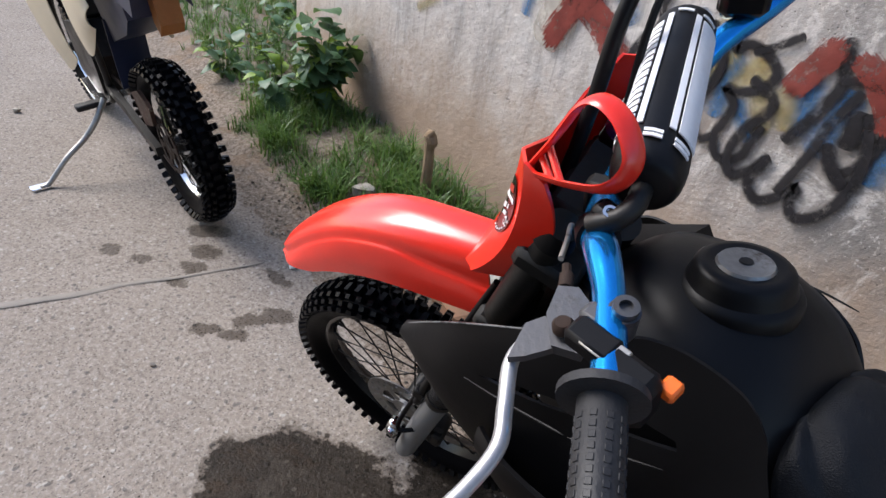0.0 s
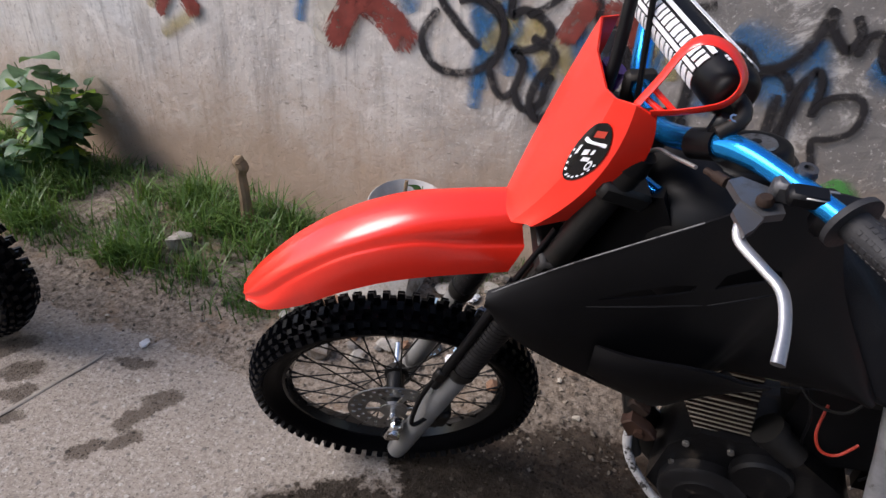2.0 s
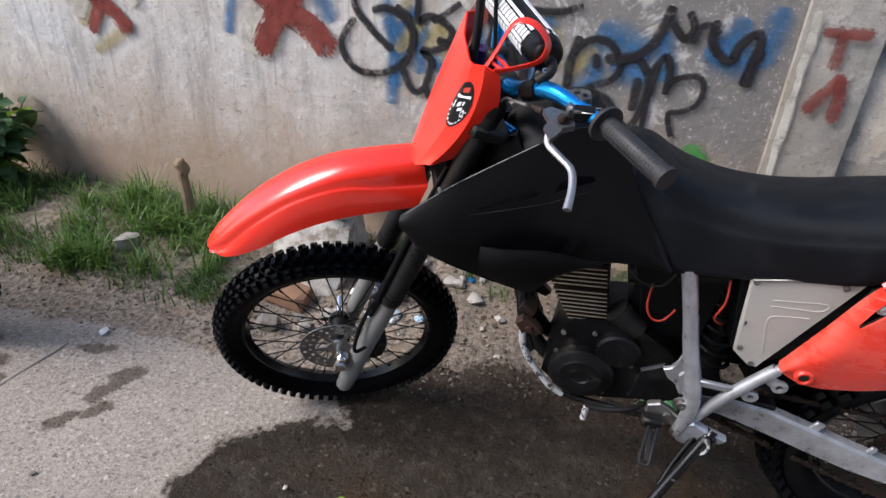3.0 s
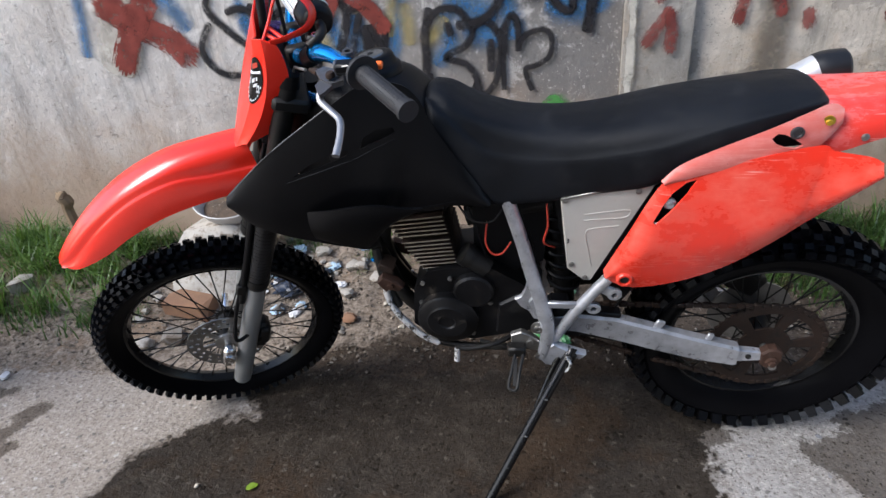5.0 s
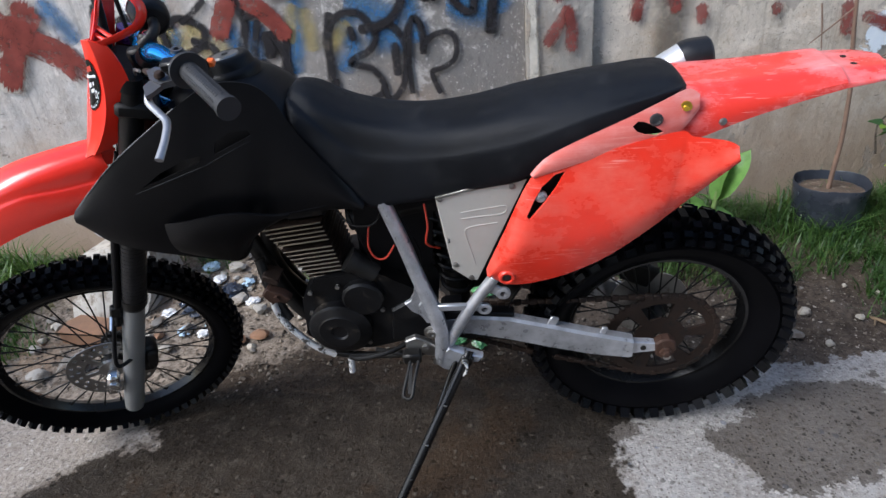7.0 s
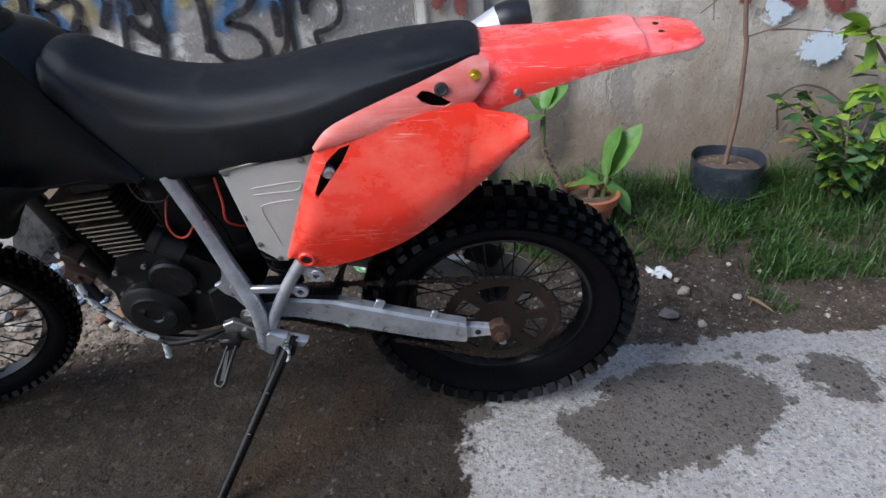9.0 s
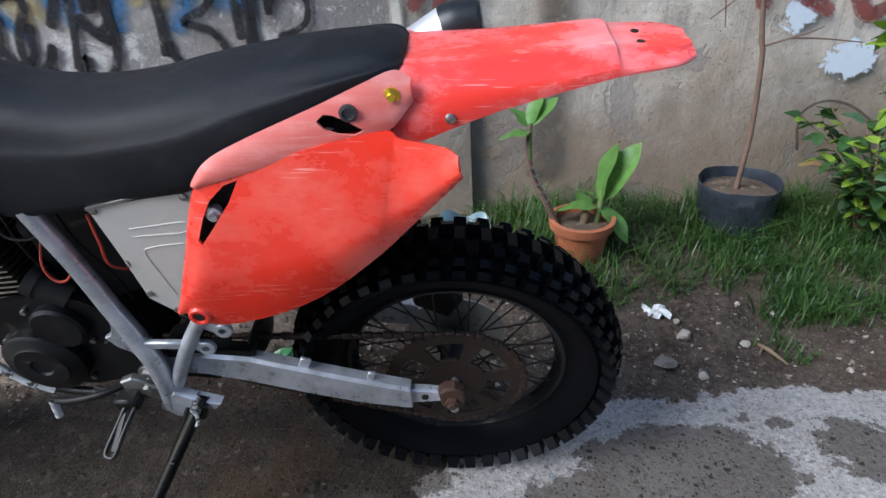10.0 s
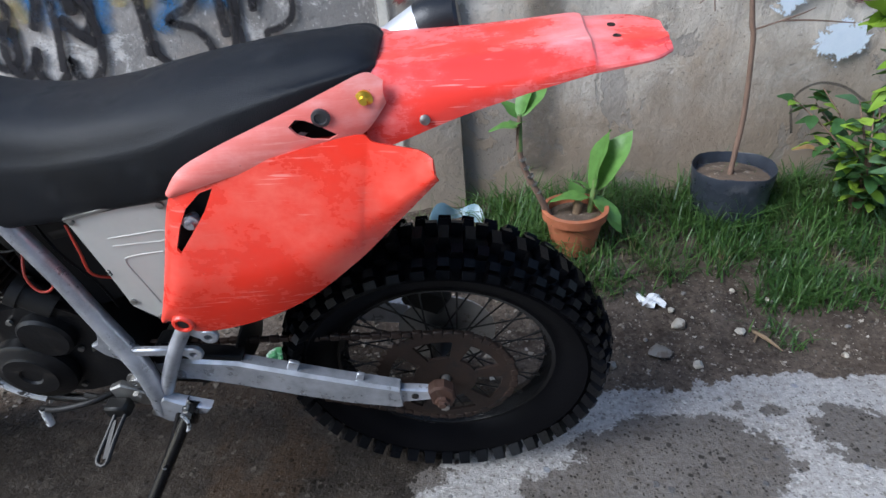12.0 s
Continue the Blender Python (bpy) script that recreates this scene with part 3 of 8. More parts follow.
class Shape:
    """Collects pieces of one mesh."""

    def __init__(self):
        self.v, self.f = [], []

    def add(self, verts, faces):
        k = len(self.v)
        self.v += [tuple(float(c) for c in p) for p in verts]
        self.f += [tuple(i + k for i in f) for f in faces]
        return self

    def rings(self, rings, close=True, caps=True):
        """Skin over rings of equal length."""
        m = len(rings[0])
        verts = [p for r in rings for p in r]
        faces = []
        for i in range(len(rings) - 1):
            for j in range(m if close else m - 1):
                a, b = i * m + j, i * m + (j + 1) % m
                faces.append((a, b, b + m, a + m))
        if caps:
            faces.append(tuple(range(m))[::-1])
            faces.append(tuple(range((len(rings) - 1) * m, len(rings) * m)))
        return self.add(verts, faces)

    def tube(self, path, radius, sides=10, steps=6, flat=1.0, caps=True):
        """A round bar along a smooth path. radius: one, or one for each point of the path."""
        pts = spline(path, steps) if len(path) > 2 else [Vector(p) for p in path]
        n = len(pts)
        rad = [radius] * n if isinstance(radius, (int, float)) else [float(q) for q in np.interp(np.linspace(0, 1, n), np.linspace(0, 1, len(radius)), radius)]
        rings, side = [], None
        for i, p in enumerate(pts):
            d = (pts[min(i + 1, n - 1)] - pts[max(i - 1, 0)]).normalized()
            if side is None:
                side = d.cross(Vector((0.31, 0.17, 1))).normalized()
            side = (side - d * side.dot(d)).normalized()
            up = d.cross(side)
            rings.append([p + rad[i] * (math.cos(a) * side + flat * math.sin(a) * up) for a in (2 * math.pi * j / sides for j in range(sides))])
        return self.rings(rings, caps=caps)

    def lathe(self, profile, centre=(0, 0, 0), axis=(0, 1, 0), segs=32, closed=False):
        """profile: (along, radius) pairs turned about the axis."""
        ax = Vector(axis).normalized()
        e = ax.cross(Vector((0, 0, 1)) if abs(ax.z) < 0.9 else Vector((1, 0, 0))).normalized()
        g = ax.cross(e)
        c = Vector(centre)
        rings = [[c + ax * s + r * (math.cos(a) * e + math.sin(a) * g) for a in (2 * math.pi * j / segs for j in range(segs))] for s, r in profile]
        if closed:
            rings.append(rings[0])
        return self.rings(rings, caps=not closed)

    def box(self, centre, size, turn=None, bevel=0.003):
        """A box with chamfered edges."""
        hx, hy, hz = (s / 2 for s in size)
        b = min(bevel, hx * 0.45, hy * 0.45, hz * 0.45)
        pts = []
        for sx in (-1, 1):
            for sy in (-1, 1):
                for sz in (-1, 1):
                    pts += [(sx * (hx - b), sy * (hy - b), sz * hz), (sx * (hx - b), sy * hy, sz * (hz - b)), (sx * hx, sy * (hy - b), sz * (hz - b))]
        m = Matrix.Translation(centre) @ (turn.to_4x4() if turn else Matrix())
        return self.hull([m @ Vector(p) for p in pts])

    def hull(self, pts):
        bm = bmesh.new()
        for p in pts:
            bm.verts.new(p)
        r = bmesh.ops.convex_hull(bm, input=bm.verts)
        bmesh.ops.delete(bm, geom=list({g for g in r["geom_interior"] + r["geom_unused"] if isinstance(g, bmesh.types.BMVert)}), context='VERTS')
        bmesh.ops.dissolve_limit(bm, angle_limit=0.02, verts=bm.verts, edges=bm.edges)
        bm.verts.index_update()
        self.add([v.co for v in bm.verts], [tuple(v.index for v in f.verts) for f in bm.faces])
        bm.free()
        return self

    def prism(self, outline, v0, v1, bevel=0.004):
        """An outline in the bike's side plane, given thickness along v, with a chamfered outer edge at v0."""
        c = np.mean(outline, axis=0)
        inner = [tuple(c + (np.array(p) - c) * (1 - bevel / max(0.01, np.linalg.norm(np.array(p) - c)))) for p in outline]
        s = bevel if v1 > v0 else -bevel
        self.rings([[(u, v0, w) for u, w in inner], [(u, v0 + s, w) for u, w in outline], [(u, v1, w) for u, w in outline]])
        return self

    def sheet(self, grid, thick):
        """A curved plate: a grid of points given a thickness and closed rims."""
        g = np.array(grid, float)
        du, dv = np.gradient(g, axis=0), np.gradient(g, axis=1)
        nrm = np.cross(du, dv)
        nrm /= np.linalg.norm(nrm, axis=2, keepdims=True) + 1e-9
        back = g - nrm * thick
        n, m = g.shape[:2]
        verts = [tuple(p) for p in g.reshape(-1, 3)] + [tuple(p) for p in back.reshape(-1, 3)]
        k, faces = n * m, []
        for i in range(n - 1):
            for j in range(m - 1):
                a, b, c, d = i * m + j, i * m + j + 1, (i + 1) * m + j + 1, (i + 1) * m + j
                faces += [(a, b, c, d), (d + k, c + k, b + k, a + k)]
        for i in range(n - 1):
            for j in (0, m - 1):
                a, d = i * m + j, (i + 1) * m + j
                faces.append((a, d, d + k, a + k))
        for j in range(m - 1):
            for i in (0, n - 1):
                a, b = i * m + j, i * m + j + 1
                faces.append((a, b, b + k, a + k))
        return self.add(verts, faces)

    def flip(self, axis=1):
        self.v = [tuple(-c if i == axis else c for i, c in enumerate(p)) for p in self.v]
        return self

    def mesh(self, name, material, angle=38, tidy=True):
        me = bpy.data.meshes.new(name)
        me.from_pydata(self.v, [], self.f)
        if tidy:
            bm = bmesh.new()
            bm.from_mesh(me)
            bmesh.ops.recalc_face_normals(bm, faces=bm.faces)
            bm.to_mesh(me)
            bm.free()
        me.materials.append(material)
        smooth(me, angle)
        return me


def spline(path, steps=6, closed=False):
    """Catmull-Rom points through a path."""
    p = [Vector(q) for q in path]
    n, out = len(p), []
    for i in range(n if closed else n - 1):
        a, b, c, d = (p[(i - 1) % n], p[i], p[(i + 1) % n], p[(i + 2) % n]) if closed else (p[max(i - 1, 0)], p[i], p[i + 1], p[min(i + 2, n - 1)])
        for k in range(steps):
            t = k / steps
            out.append(0.5 * (2 * b + (c - a) * t + (2 * a - 5 * b + 4 * c - d) * t * t + (3 * b - a - 3 * c + d) * t**3))
    return out if closed else out + [p[-1]]


def part(name, shape, material, parent=None, label="", at=None, angle=38):
    ob = new(name, shape.mesh(name, material, angle) if isinstance(shape, Shape) else shape)
    ob.parent = parent
    if at is not None:
        ob.matrix_basis = at
    if label:
        ob["label"] = label
    return ob


def thing(name, label, category, at=None, group="", kind=""):
    ob = new(name)
    ob.empty_display_size = 0.05
    if at is not None:
        ob.matrix_basis = at
    return tagged(ob, label, category, group, kind)


def grid_between(upper, lower, vu, vl, n=28, m=10, bulge=0.0):
    """A patch between two edges in the side plane (u, w), with the sideways place of both edges and a swelling between them."""
    up, lo = spline([(u, w, v) for (u, w), v in zip(upper, vu)], n), spline([(u, w, v) for (u, w), v in zip(lower, vl)], n)
    k = min(len(up), len(lo))
    idx = np.linspace(0, k - 1, min(k, 60)).round().astype(int)
    out = []
    for i in idx:
        a, b = up[i], lo[i]
        row = []
        for j in range(m + 1):
            t = j / m
            p = a.lerp(b, t)
            row.append((p.x, p.z - bulge * math.sin(math.pi * t) ** 0.8, p.y))
        out.append(row)
    return out


# ---------------------------------------------------------------- ground and walls
WALL_Y = 1.18


def step(a, b, x):
    t = np.clip((x - a) / (b - a), 0, 1)
    return t * t * (3 - 2 * t)


def rise(x, y):
    """Height of the ground: a flat road, then a low bank of soil up to the wall."""
    h = 0.105 * step(0.30, 1.15, y) + 0.045 * step(0.42, 0.9, y) * step(-0.5, -1.3, x) - 0.05 * step(1.2, 2.2, y)
    soil = step(0.24, 0.40, y)
    if -2.2 < x < 3.2 and soil > 0:
        h += soil * (0.006 * noise.noise((x * 38, y * 38, 7.7)) + 0.0035 * noise.noise((x * 80, y * 80, 3.3)))
    h += soil * (0.018 * noise.noise((x * 5, y * 5, 0.3)) + 0.009 * noise.noise((x * 17, y * 17, 2.1)) + 0.004)
    h += (1 - soil) * 0.0025 * noise.noise((x * 7, y * 7, 5.0)) - 0.0015
    return float(h)


def build_ground():
    near_x = list(np.arange(-4.6, -2.0, 0.04)) + list(np.arange(-2.0, 3.0, 0.016)) + list(np.arange(3.0, 4.0, 0.04))
    near_y = list(np.arange(-1.6, 0.24, 0.04)) + list(np.arange(0.24, 1.24, 0.016)) + list(np.arange(1.24, 1.6, 0.04))
    xs = [-120, -60, -30, -15, -9, -7, -6, -5.2] + near_x + [4.2, 4.8, 6, 9, 15, 30, 60, 120]
    ys = [-120, -60, -30, -12, -6, -3.5, -2.4, -1.9] + near_y + [1.8, 2.2, 3, 5, 9, 15, 30, 60, 120]
    s = Shape()
    w = len(ys)
    s.add([(x, y, rise(x, y)) for x in xs for y in ys],
          [(i * w + j, (i + 1) * w + j, (i + 1) * w + j + 1, i * w + j + 1) for i in range(len(xs) - 1) for j in range(w - 1)])
    tagged(part("ground", s, GROUND, angle=80), "rough grey concrete road with soaked dark patches and a soil verge", "ground", kind="structure")


build_ground()


def slab(x0, x1, y0, y1, z0, z1, cell=0.09, rough=0.0025, seed=0.0):
    """A wall with a slightly uneven front face at y0."""
    nx, nz = max(2, int((x1 - x0) / cell)), max(2, int((z1 - z0) / cell))
    front = [[(x0 + (x1 - x0) * i / nx, y0 + rough * noise.noise((i * 0.7 + seed, j * 0.7, seed)) + (0.0 if 0 < i < nx else rough), z0 + (z1 - z0) * j / nz) for j in range(nz + 1)] for i in range(nx + 1)]
    s = Shape()
    verts = [p for r in front for p in r]
    m = nz + 1
    s.add(verts, [(i * m + j, (i + 1) * m + j, (i + 1) * m + j + 1, i * m + j + 1) for i in range(nx) for j in range(nz)])
    rim = [front[i][0] for i in range(nx + 1)] + [front[nx][j] for j in range(1, nz + 1)] + [front[i][nz] for i in range(nx - 1, -1, -1)] + [front[0][j] for j in range(nz - 1, 0, -1)]
    s.rings([rim, [(x, y1, z) for x, _, z in rim]], caps=False)
    s.add([(x, y1, z) for x, _, z in rim], [tuple(range(len(rim)))])
    return s


wall_left = tagged(part("wall_north", slab(-3.04, 1.238, WALL_Y, 1.36, -0.1, 2.5), WALL, angle=60), "stained cement wall sprayed with black, blue and red graffiti", "wall", kind="structure")
pillar = tagged(part("wall_pillar", slab(1.24, 1.495, 1.148, 1.38, -0.1, 2.5, 0.05, 0.006, 3.1), PILLAR, angle=60), "rough cement pillar with chipped edges and red paint", "wall", kind="structure")
wall_right = tagged(part("wall_east", slab(1.497, 6.5, 1.20, 1.36, -0.1, 2.5, 0.09, 0.004, 7.7), WALL_RIGHT, angle=60), "patched old plaster wall with faded red letters", "wall", kind="structure")
layer = [0]


def spray(paint, width, *points):
    """One painted stroke: a thin sheet that lies on the wall, widest in its middle."""
    host, front = {"p": (pillar, 1.148), "c": (pillar, 1.148), "r": (wall_right, 1.20), "d": (wall_right, 1.20), "k": (wall_right, 1.20)}.get(paint, (wall_left, WALL_Y))
    layer[0] += 1
    y = front - (0.0070 if paint in "prkcd" else 0.0042) - 0.00012 * layer[0] - (0.0012 if paint in "KRr" else 0.0)
    half = width * (0.98 if paint == "K" else 1.18 if paint == "R" else 1.0 if paint in "rp" else 1.12)
    path = [Vector((a, 0, b)) for a, b in points]
    path = [path[0] + (path[0] - path[1]).normalized() * half * 0.9] + path + [path[-1] + (path[-1] - path[-2]).normalized() * half * 0.7]
    pts = spline(path, 5)
    me = bpy.data.meshes.new("paint_stroke")
    verts, run, uvs = [], 0.0, []
    for i, p in enumerate(pts):
        d = (pts[min(i + 1, len(pts) - 1)] - pts[max(i - 1, 0)]).normalized()
        side = Vector((-d.z, 0, d.x))
        run += (p - pts[i - 1]).length if i else 0.0
        e = 1.0 if paint in "Rrpc" else min(1.0, 0.45 + 0.55 * min(i, len(pts) - 1 - i) / 3)
        for k in (-1, 1):
            verts.append((p.x + k * half * e * side.x, y, p.z + k * half * e * side.z))
            uvs.append((0.5 + 0.5 * k, run))
    faces = [(2 * i, 2 * i + 1, 2 * i + 3, 2 * i + 2) for i in range(len(pts) - 1)]
    me.from_pydata(verts, [], faces)
    uv = me.uv_layers.new(name="UVMap")
    for loop in me.loops:
        uv.data[loop.index].uv = uvs[loop.vertex_index]
    tip = me.uv_layers.new(name="Ends")
    for loop in me.loops:
        at = uvs[loop.vertex_index][1]
        tip.data[loop.index].uv = (min(at, run - at) / half, 0.0)
    me.materials.append(PAINTS[paint])
    part("paint_stroke", me, None, host)


spray("B", 0.045, (-0.22, 1.02), (-0.24, 0.84))
spray("B", 0.04, (-0.96, 1.16), (-0.99, 0.99))
spray("B", 0.06, (-0.57, 1.15), (-0.53, 1.08))
spray("B", 0.04, (-0.27, 1.11), (-0.24, 0.96), (-0.25, 0.76))
spray("B", 0.045, (-0.17, 1.08), (-0.13, 0.99), (-0.13, 0.90))
spray("B", 0.035, (-0.06, 0.91), (-0.01, 0.86))
spray("B", 0.05, (-0.25, 1.03), (-0.21, 0.97))
spray("B", 0.045, (-0.16, 1.07), (-0.12, 1.03))
spray("B", 0.05, (0.10, 1.01), (0.11, 0.94))
spray("B", 0.055, (0.19, 1.00), (0.18, 0.91))
spray("B", 0.045, (0.37, 1.08), (0.36, 0.99), (0.33, 0.88))
spray("B", 0.05, (0.55, 0.99), (0.57, 0.92), (0.53, 0.87))
spray("B", 0.07, (0.69, 0.95), (0.72, 0.94))
spray("B", 0.08, (0.63, 1.06), (0.70, 1.03))
spray("B", 0.06, (0.80, 1.04), (0.82, 0.97))
spray("B", 0.08, (1.02, 1.03), (1.08, 1.02))
spray("B", 0.06, (1.15, 1.06), (1.16, 1.16))
spray("B", 0.05, (1.28, 1.06), (1.31, 1.11))
spray("B", 0.075, (1.51, 1.14), (1.54, 1.11))
spray("B", 0.06, (1.59, 1.12), (1.60, 1.16))
spray("B", 0.06, (1.01, 1.06), (1.04, 1.12))
spray("Y", 0.05, (-1.71, 1.04), (-1.73, 0.97))
spray("Y", 0.04, (-1.67, 0.85), (-1.55, 0.92))
spray("Y", 0.045, (-0.20, 0.98), (-0.15, 1.04))
spray("Y", 0.045, (-0.03, 1.02), (0.01, 0.90))
spray("Y", 0.035, (-0.18, 1.17), (-0.20, 1.11))
spray("Y", 0.04, (-0.06, 1.06), (-0.09, 0.99))
spray("Y", 0.045, (0.40, 1.04), (0.41, 0.96))
spray("Y", 0.04, (0.49, 0.95), (0.54, 1.00))
spray("Y", 0.04, (0.05, 0.98), (0.07, 0.93))
spray("Y", 0.035, (0.35, 1.07), (0.33, 0.99))
spray("Y", 0.03, (1.65, 1.12), (1.65, 1.16))
spray("K", 0.022, (-0.40, 1.15), (-0.41, 1.12), (-0.39, 1.08), (-0.35, 1.04), (-0.31, 1.00), (-0.26, 0.96))
spray("K", 0.021, (-0.42, 1.05), (-0.45, 1.01), (-0.47, 0.96), (-0.45, 0.90), (-0.40, 0.86), (-0.33, 0.85), (-0.25, 0.87), (-0.19, 0.92), (-0.16, 0.98), (-0.16, 1.03), (-0.19, 1.07), (-0.24, 1.10), (-0.28, 1.11), (-0.32, 1.10))
spray("K", 0.02, (-0.22, 1.11), (-0.18, 1.08), (-0.16, 1.01), (-0.17, 0.94), (-0.20, 0.89), (-0.19, 0.85), (-0.17, 0.81), (-0.14, 0.79), (-0.11, 0.81))
spray("K", 0.021, (-0.14, 1.14), (-0.14, 1.07), (-0.10, 1.09), (-0.05, 1.08), (-0.00, 1.04), (-0.02, 0.99), (-0.08, 0.96), (-0.12, 0.96), (-0.08, 0.92), (-0.09, 0.86), (-0.10, 0.82), (-0.08, 0.77), (-0.04, 0.76), (-0.00, 0.79), (0.01, 0.84), (0.02, 0.88))
spray("K", 0.018, (-0.07, 1.08), (-0.02, 1.11), (0.02, 1.14))
spray("K", 0.025, (0.14, 1.15), (0.16, 1.08), (0.16, 1.03), (0.13, 0.95), (0.10, 0.89))
spray("K", 0.02, (0.17, 1.07), (0.23, 1.08), (0.29, 1.04), (0.31, 0.97), (0.29, 0.89), (0.25, 0.84))
spray("K", 0.04, (0.24, 0.98), (0.24, 0.94))
spray("K", 0.03, (0.21, 0.89), (0.23, 0.86), (0.27, 0.83))
# an unseen wall behind the camera, added to block low sky and shape the light
spray("K", 0.024, (-0.04, 1.00), (0.02, 0.97), (0.02, 0.93), (-0.02, 0.87), (-0.04, 0.79), (-0.01, 0.73), (0.04, 0.76), (0.07, 0.81))
spray("K", 0.024, (0.07, 0.80), (0.05, 0.73), (0.09, 0.69), (0.14, 0.72), (0.18, 0.77), (0.18, 0.72), (0.21, 0.69), (0.26, 0.72), (0.29, 0.78), (0.30, 0.86), (0.29, 0.93), (0.26, 1.00))
spray("K", 0.022, (0.21, 1.04), (0.18, 0.95), (0.17, 0.87), (0.14, 0.75))
spray("K", 0.026, (0.49, 1.04), (0.47, 0.95), (0.47, 0.87), (0.46, 0.78))
spray("K", 0.02, (0.49, 1.01), (0.53, 1.05), (0.60, 1.05), (0.64, 1.01), (0.66, 0.96), (0.63, 0.91), (0.58, 0.89), (0.55, 0.87), (0.57, 0.86), (0.63, 0.84), (0.66, 0.80), (0.67, 0.76), (0.64, 0.73), (0.58, 0.72), (0.52, 0.73), (0.48, 0.77), (0.48, 0.80))
spray("K", 0.02, (0.66, 0.98), (0.70, 1.00), (0.74, 0.98), (0.77, 0.92), (0.77, 0.85), (0.75, 0.77), (0.71, 0.72), (0.68, 0.72), (0.67, 0.76))
spray("K", 0.024, (0.73, 0.91), (0.73, 0.86), (0.73, 0.82))
spray("K", 0.02, (0.78, 0.96), (0.81, 1.01), (0.83, 1.00), (0.84, 0.95), (0.84, 0.89))
spray("K", 0.016, (0.84, 0.90), (0.86, 0.93), (0.90, 0.95), (0.95, 0.95), (0.97, 0.91), (0.96, 0.85), (0.91, 0.82), (0.87, 0.81), (0.87, 0.78), (0.89, 0.73))
spray("K", 0.016, (0.79, 0.96), (0.78, 0.85), (0.78, 0.74))
spray("K", 0.026, (0.62, 0.99), (0.69, 1.00), (0.75, 1.04), (0.78, 1.10), (0.80, 1.17))
spray("K", 0.02, (0.81, 1.14), (0.84, 1.10), (0.87, 1.08), (0.89, 1.12), (0.87, 1.16))
spray("K", 0.018, (0.90, 1.08), (0.91, 1.12), (0.94, 1.13), (0.97, 1.11))
spray("K", 0.024, (0.96, 1.13), (0.96, 1.08), (1.00, 1.03), (1.04, 1.02), (1.05, 1.06), (1.08, 1.10), (1.11, 1.11), (1.12, 1.07), (1.11, 1.01), (1.10, 0.95))
spray("K", 0.02, (0.29, 1.14), (0.40, 1.14), (0.48, 1.16))
spray("K", 0.03, (1.12, 1.04), (1.11, 0.95))
spray("K", 0.022, (0.565, 0.985), (0.570, 0.965))
spray("W", 0.11, (-0.80, 1.18), (-0.80, 1.08), (-0.84, 0.96))
spray("W", 0.06, (-1.68, 1.11), (-1.75, 1.02))
spray("W", 0.05, (-1.46, 1.09), (-1.47, 1.14))
spray("R", 0.066, (-0.86, 1.17), (-0.74, 1.09), (-0.61, 1.02), (-0.52, 0.91))
spray("R", 0.06, (-0.65, 1.18), (-0.75, 1.05), (-0.85, 0.89))
spray("R", 0.045, (-1.74, 1.15), (-1.63, 1.06), (-1.55, 1.00), (-1.49, 0.93))
spray("R", 0.032, (-1.58, 1.16), (-1.63, 1.04), (-1.70, 0.91))
spray("R", 0.042, (0.12, 1.15), (0.08, 1.07), (0.05, 1.00))
spray("R", 0.038, (0.18, 1.13), (0.25, 1.08), (0.30, 1.02), (0.32, 0.98))
spray("N", 0.06, (0.99, 0.64), (1.01, 0.62))
for z0, z1, w in ((1.20, 1.00, 0.022), (1.02, 0.88, 0.016), (0.91, 0.72, 0.023), (0.74, 0.53, 0.017), (0.55, 0.28, 0.020)):
    spray("c", w, (1.262, z0), (1.266, (z0 + z1) / 2), (1.260, z1))
spray("p", 0.028, (1.30, 1.14), (1.45, 1.14))
spray("p", 0.03, (1.36, 1.14), (1.36, 1.02))
spray("p", 0.036, (1.40, 1.00), (1.36, 0.94), (1.31, 0.87))
spray("p", 0.034, (1.40, 0.99), (1.41, 0.92), (1.41, 0.84))
spray("d", 0.085, (1.80, 0.98), (1.79, 0.70), (1.77, 0.30))
spray("r", 0.04, (1.70, 1.18), (1.68, 1.05), (1.66, 0.92))
spray("r", 0.04, (1.72, 1.18), (1.78, 1.05), (1.82, 0.94))
spray("r", 0.03, (1.71, 1.03), (1.77, 1.04))
spray("r", 0.035, (1.67, 0.97), (1.67, 0.93))
spray("r", 0.035, (1.91, 0.96), (1.92, 0.89))
spray("r", 0.03, (2.19, 0.94), (2.20, 0.90))
spray("r", 0.04, (2.46, 0.92), (2.48, 0.80))
spray("r", 0.035, (2.53, 0.87), (2.62, 0.83), (2.71, 0.78))
spray("r", 0.04, (2.75, 0.90), (2.79, 0.81), (2.84, 0.77), (2.89, 0.80))


def flaked(cx, cz, rx, rz):
    """A flat patch of white paint that has flaked away round its rim."""
    me = bpy.data.meshes.new("paint_patch")
    layer[0] += 1
    n, rings = 28, 6
    verts, faces = [], []
    for i in range(rings + 1):
        verts += [(cx + rx * i / rings * math.cos(2 * math.pi * k / n), 1.1935 - 0.00012 * layer[0], cz + rz * i / rings * math.sin(2 * math.pi * k / n)) for k in range(n)]
    for i in range(rings):
        faces += [(i * n + k, i * n + (k + 1) % n, (i + 1) * n + (k + 1) % n, (i + 1) * n + k) for k in range(n)]
    me.from_pydata(verts, [], faces)
    uv = me.uv_layers.new(name="UVMap")
    for loop in me.loops:
        uv.data[loop.index].uv = (0.5 + 0.5 * (loop.vertex_index // n) / rings, 0.0)
    me.materials.append(FLAKED)
    part("paint_patch", me, None, wall_right)


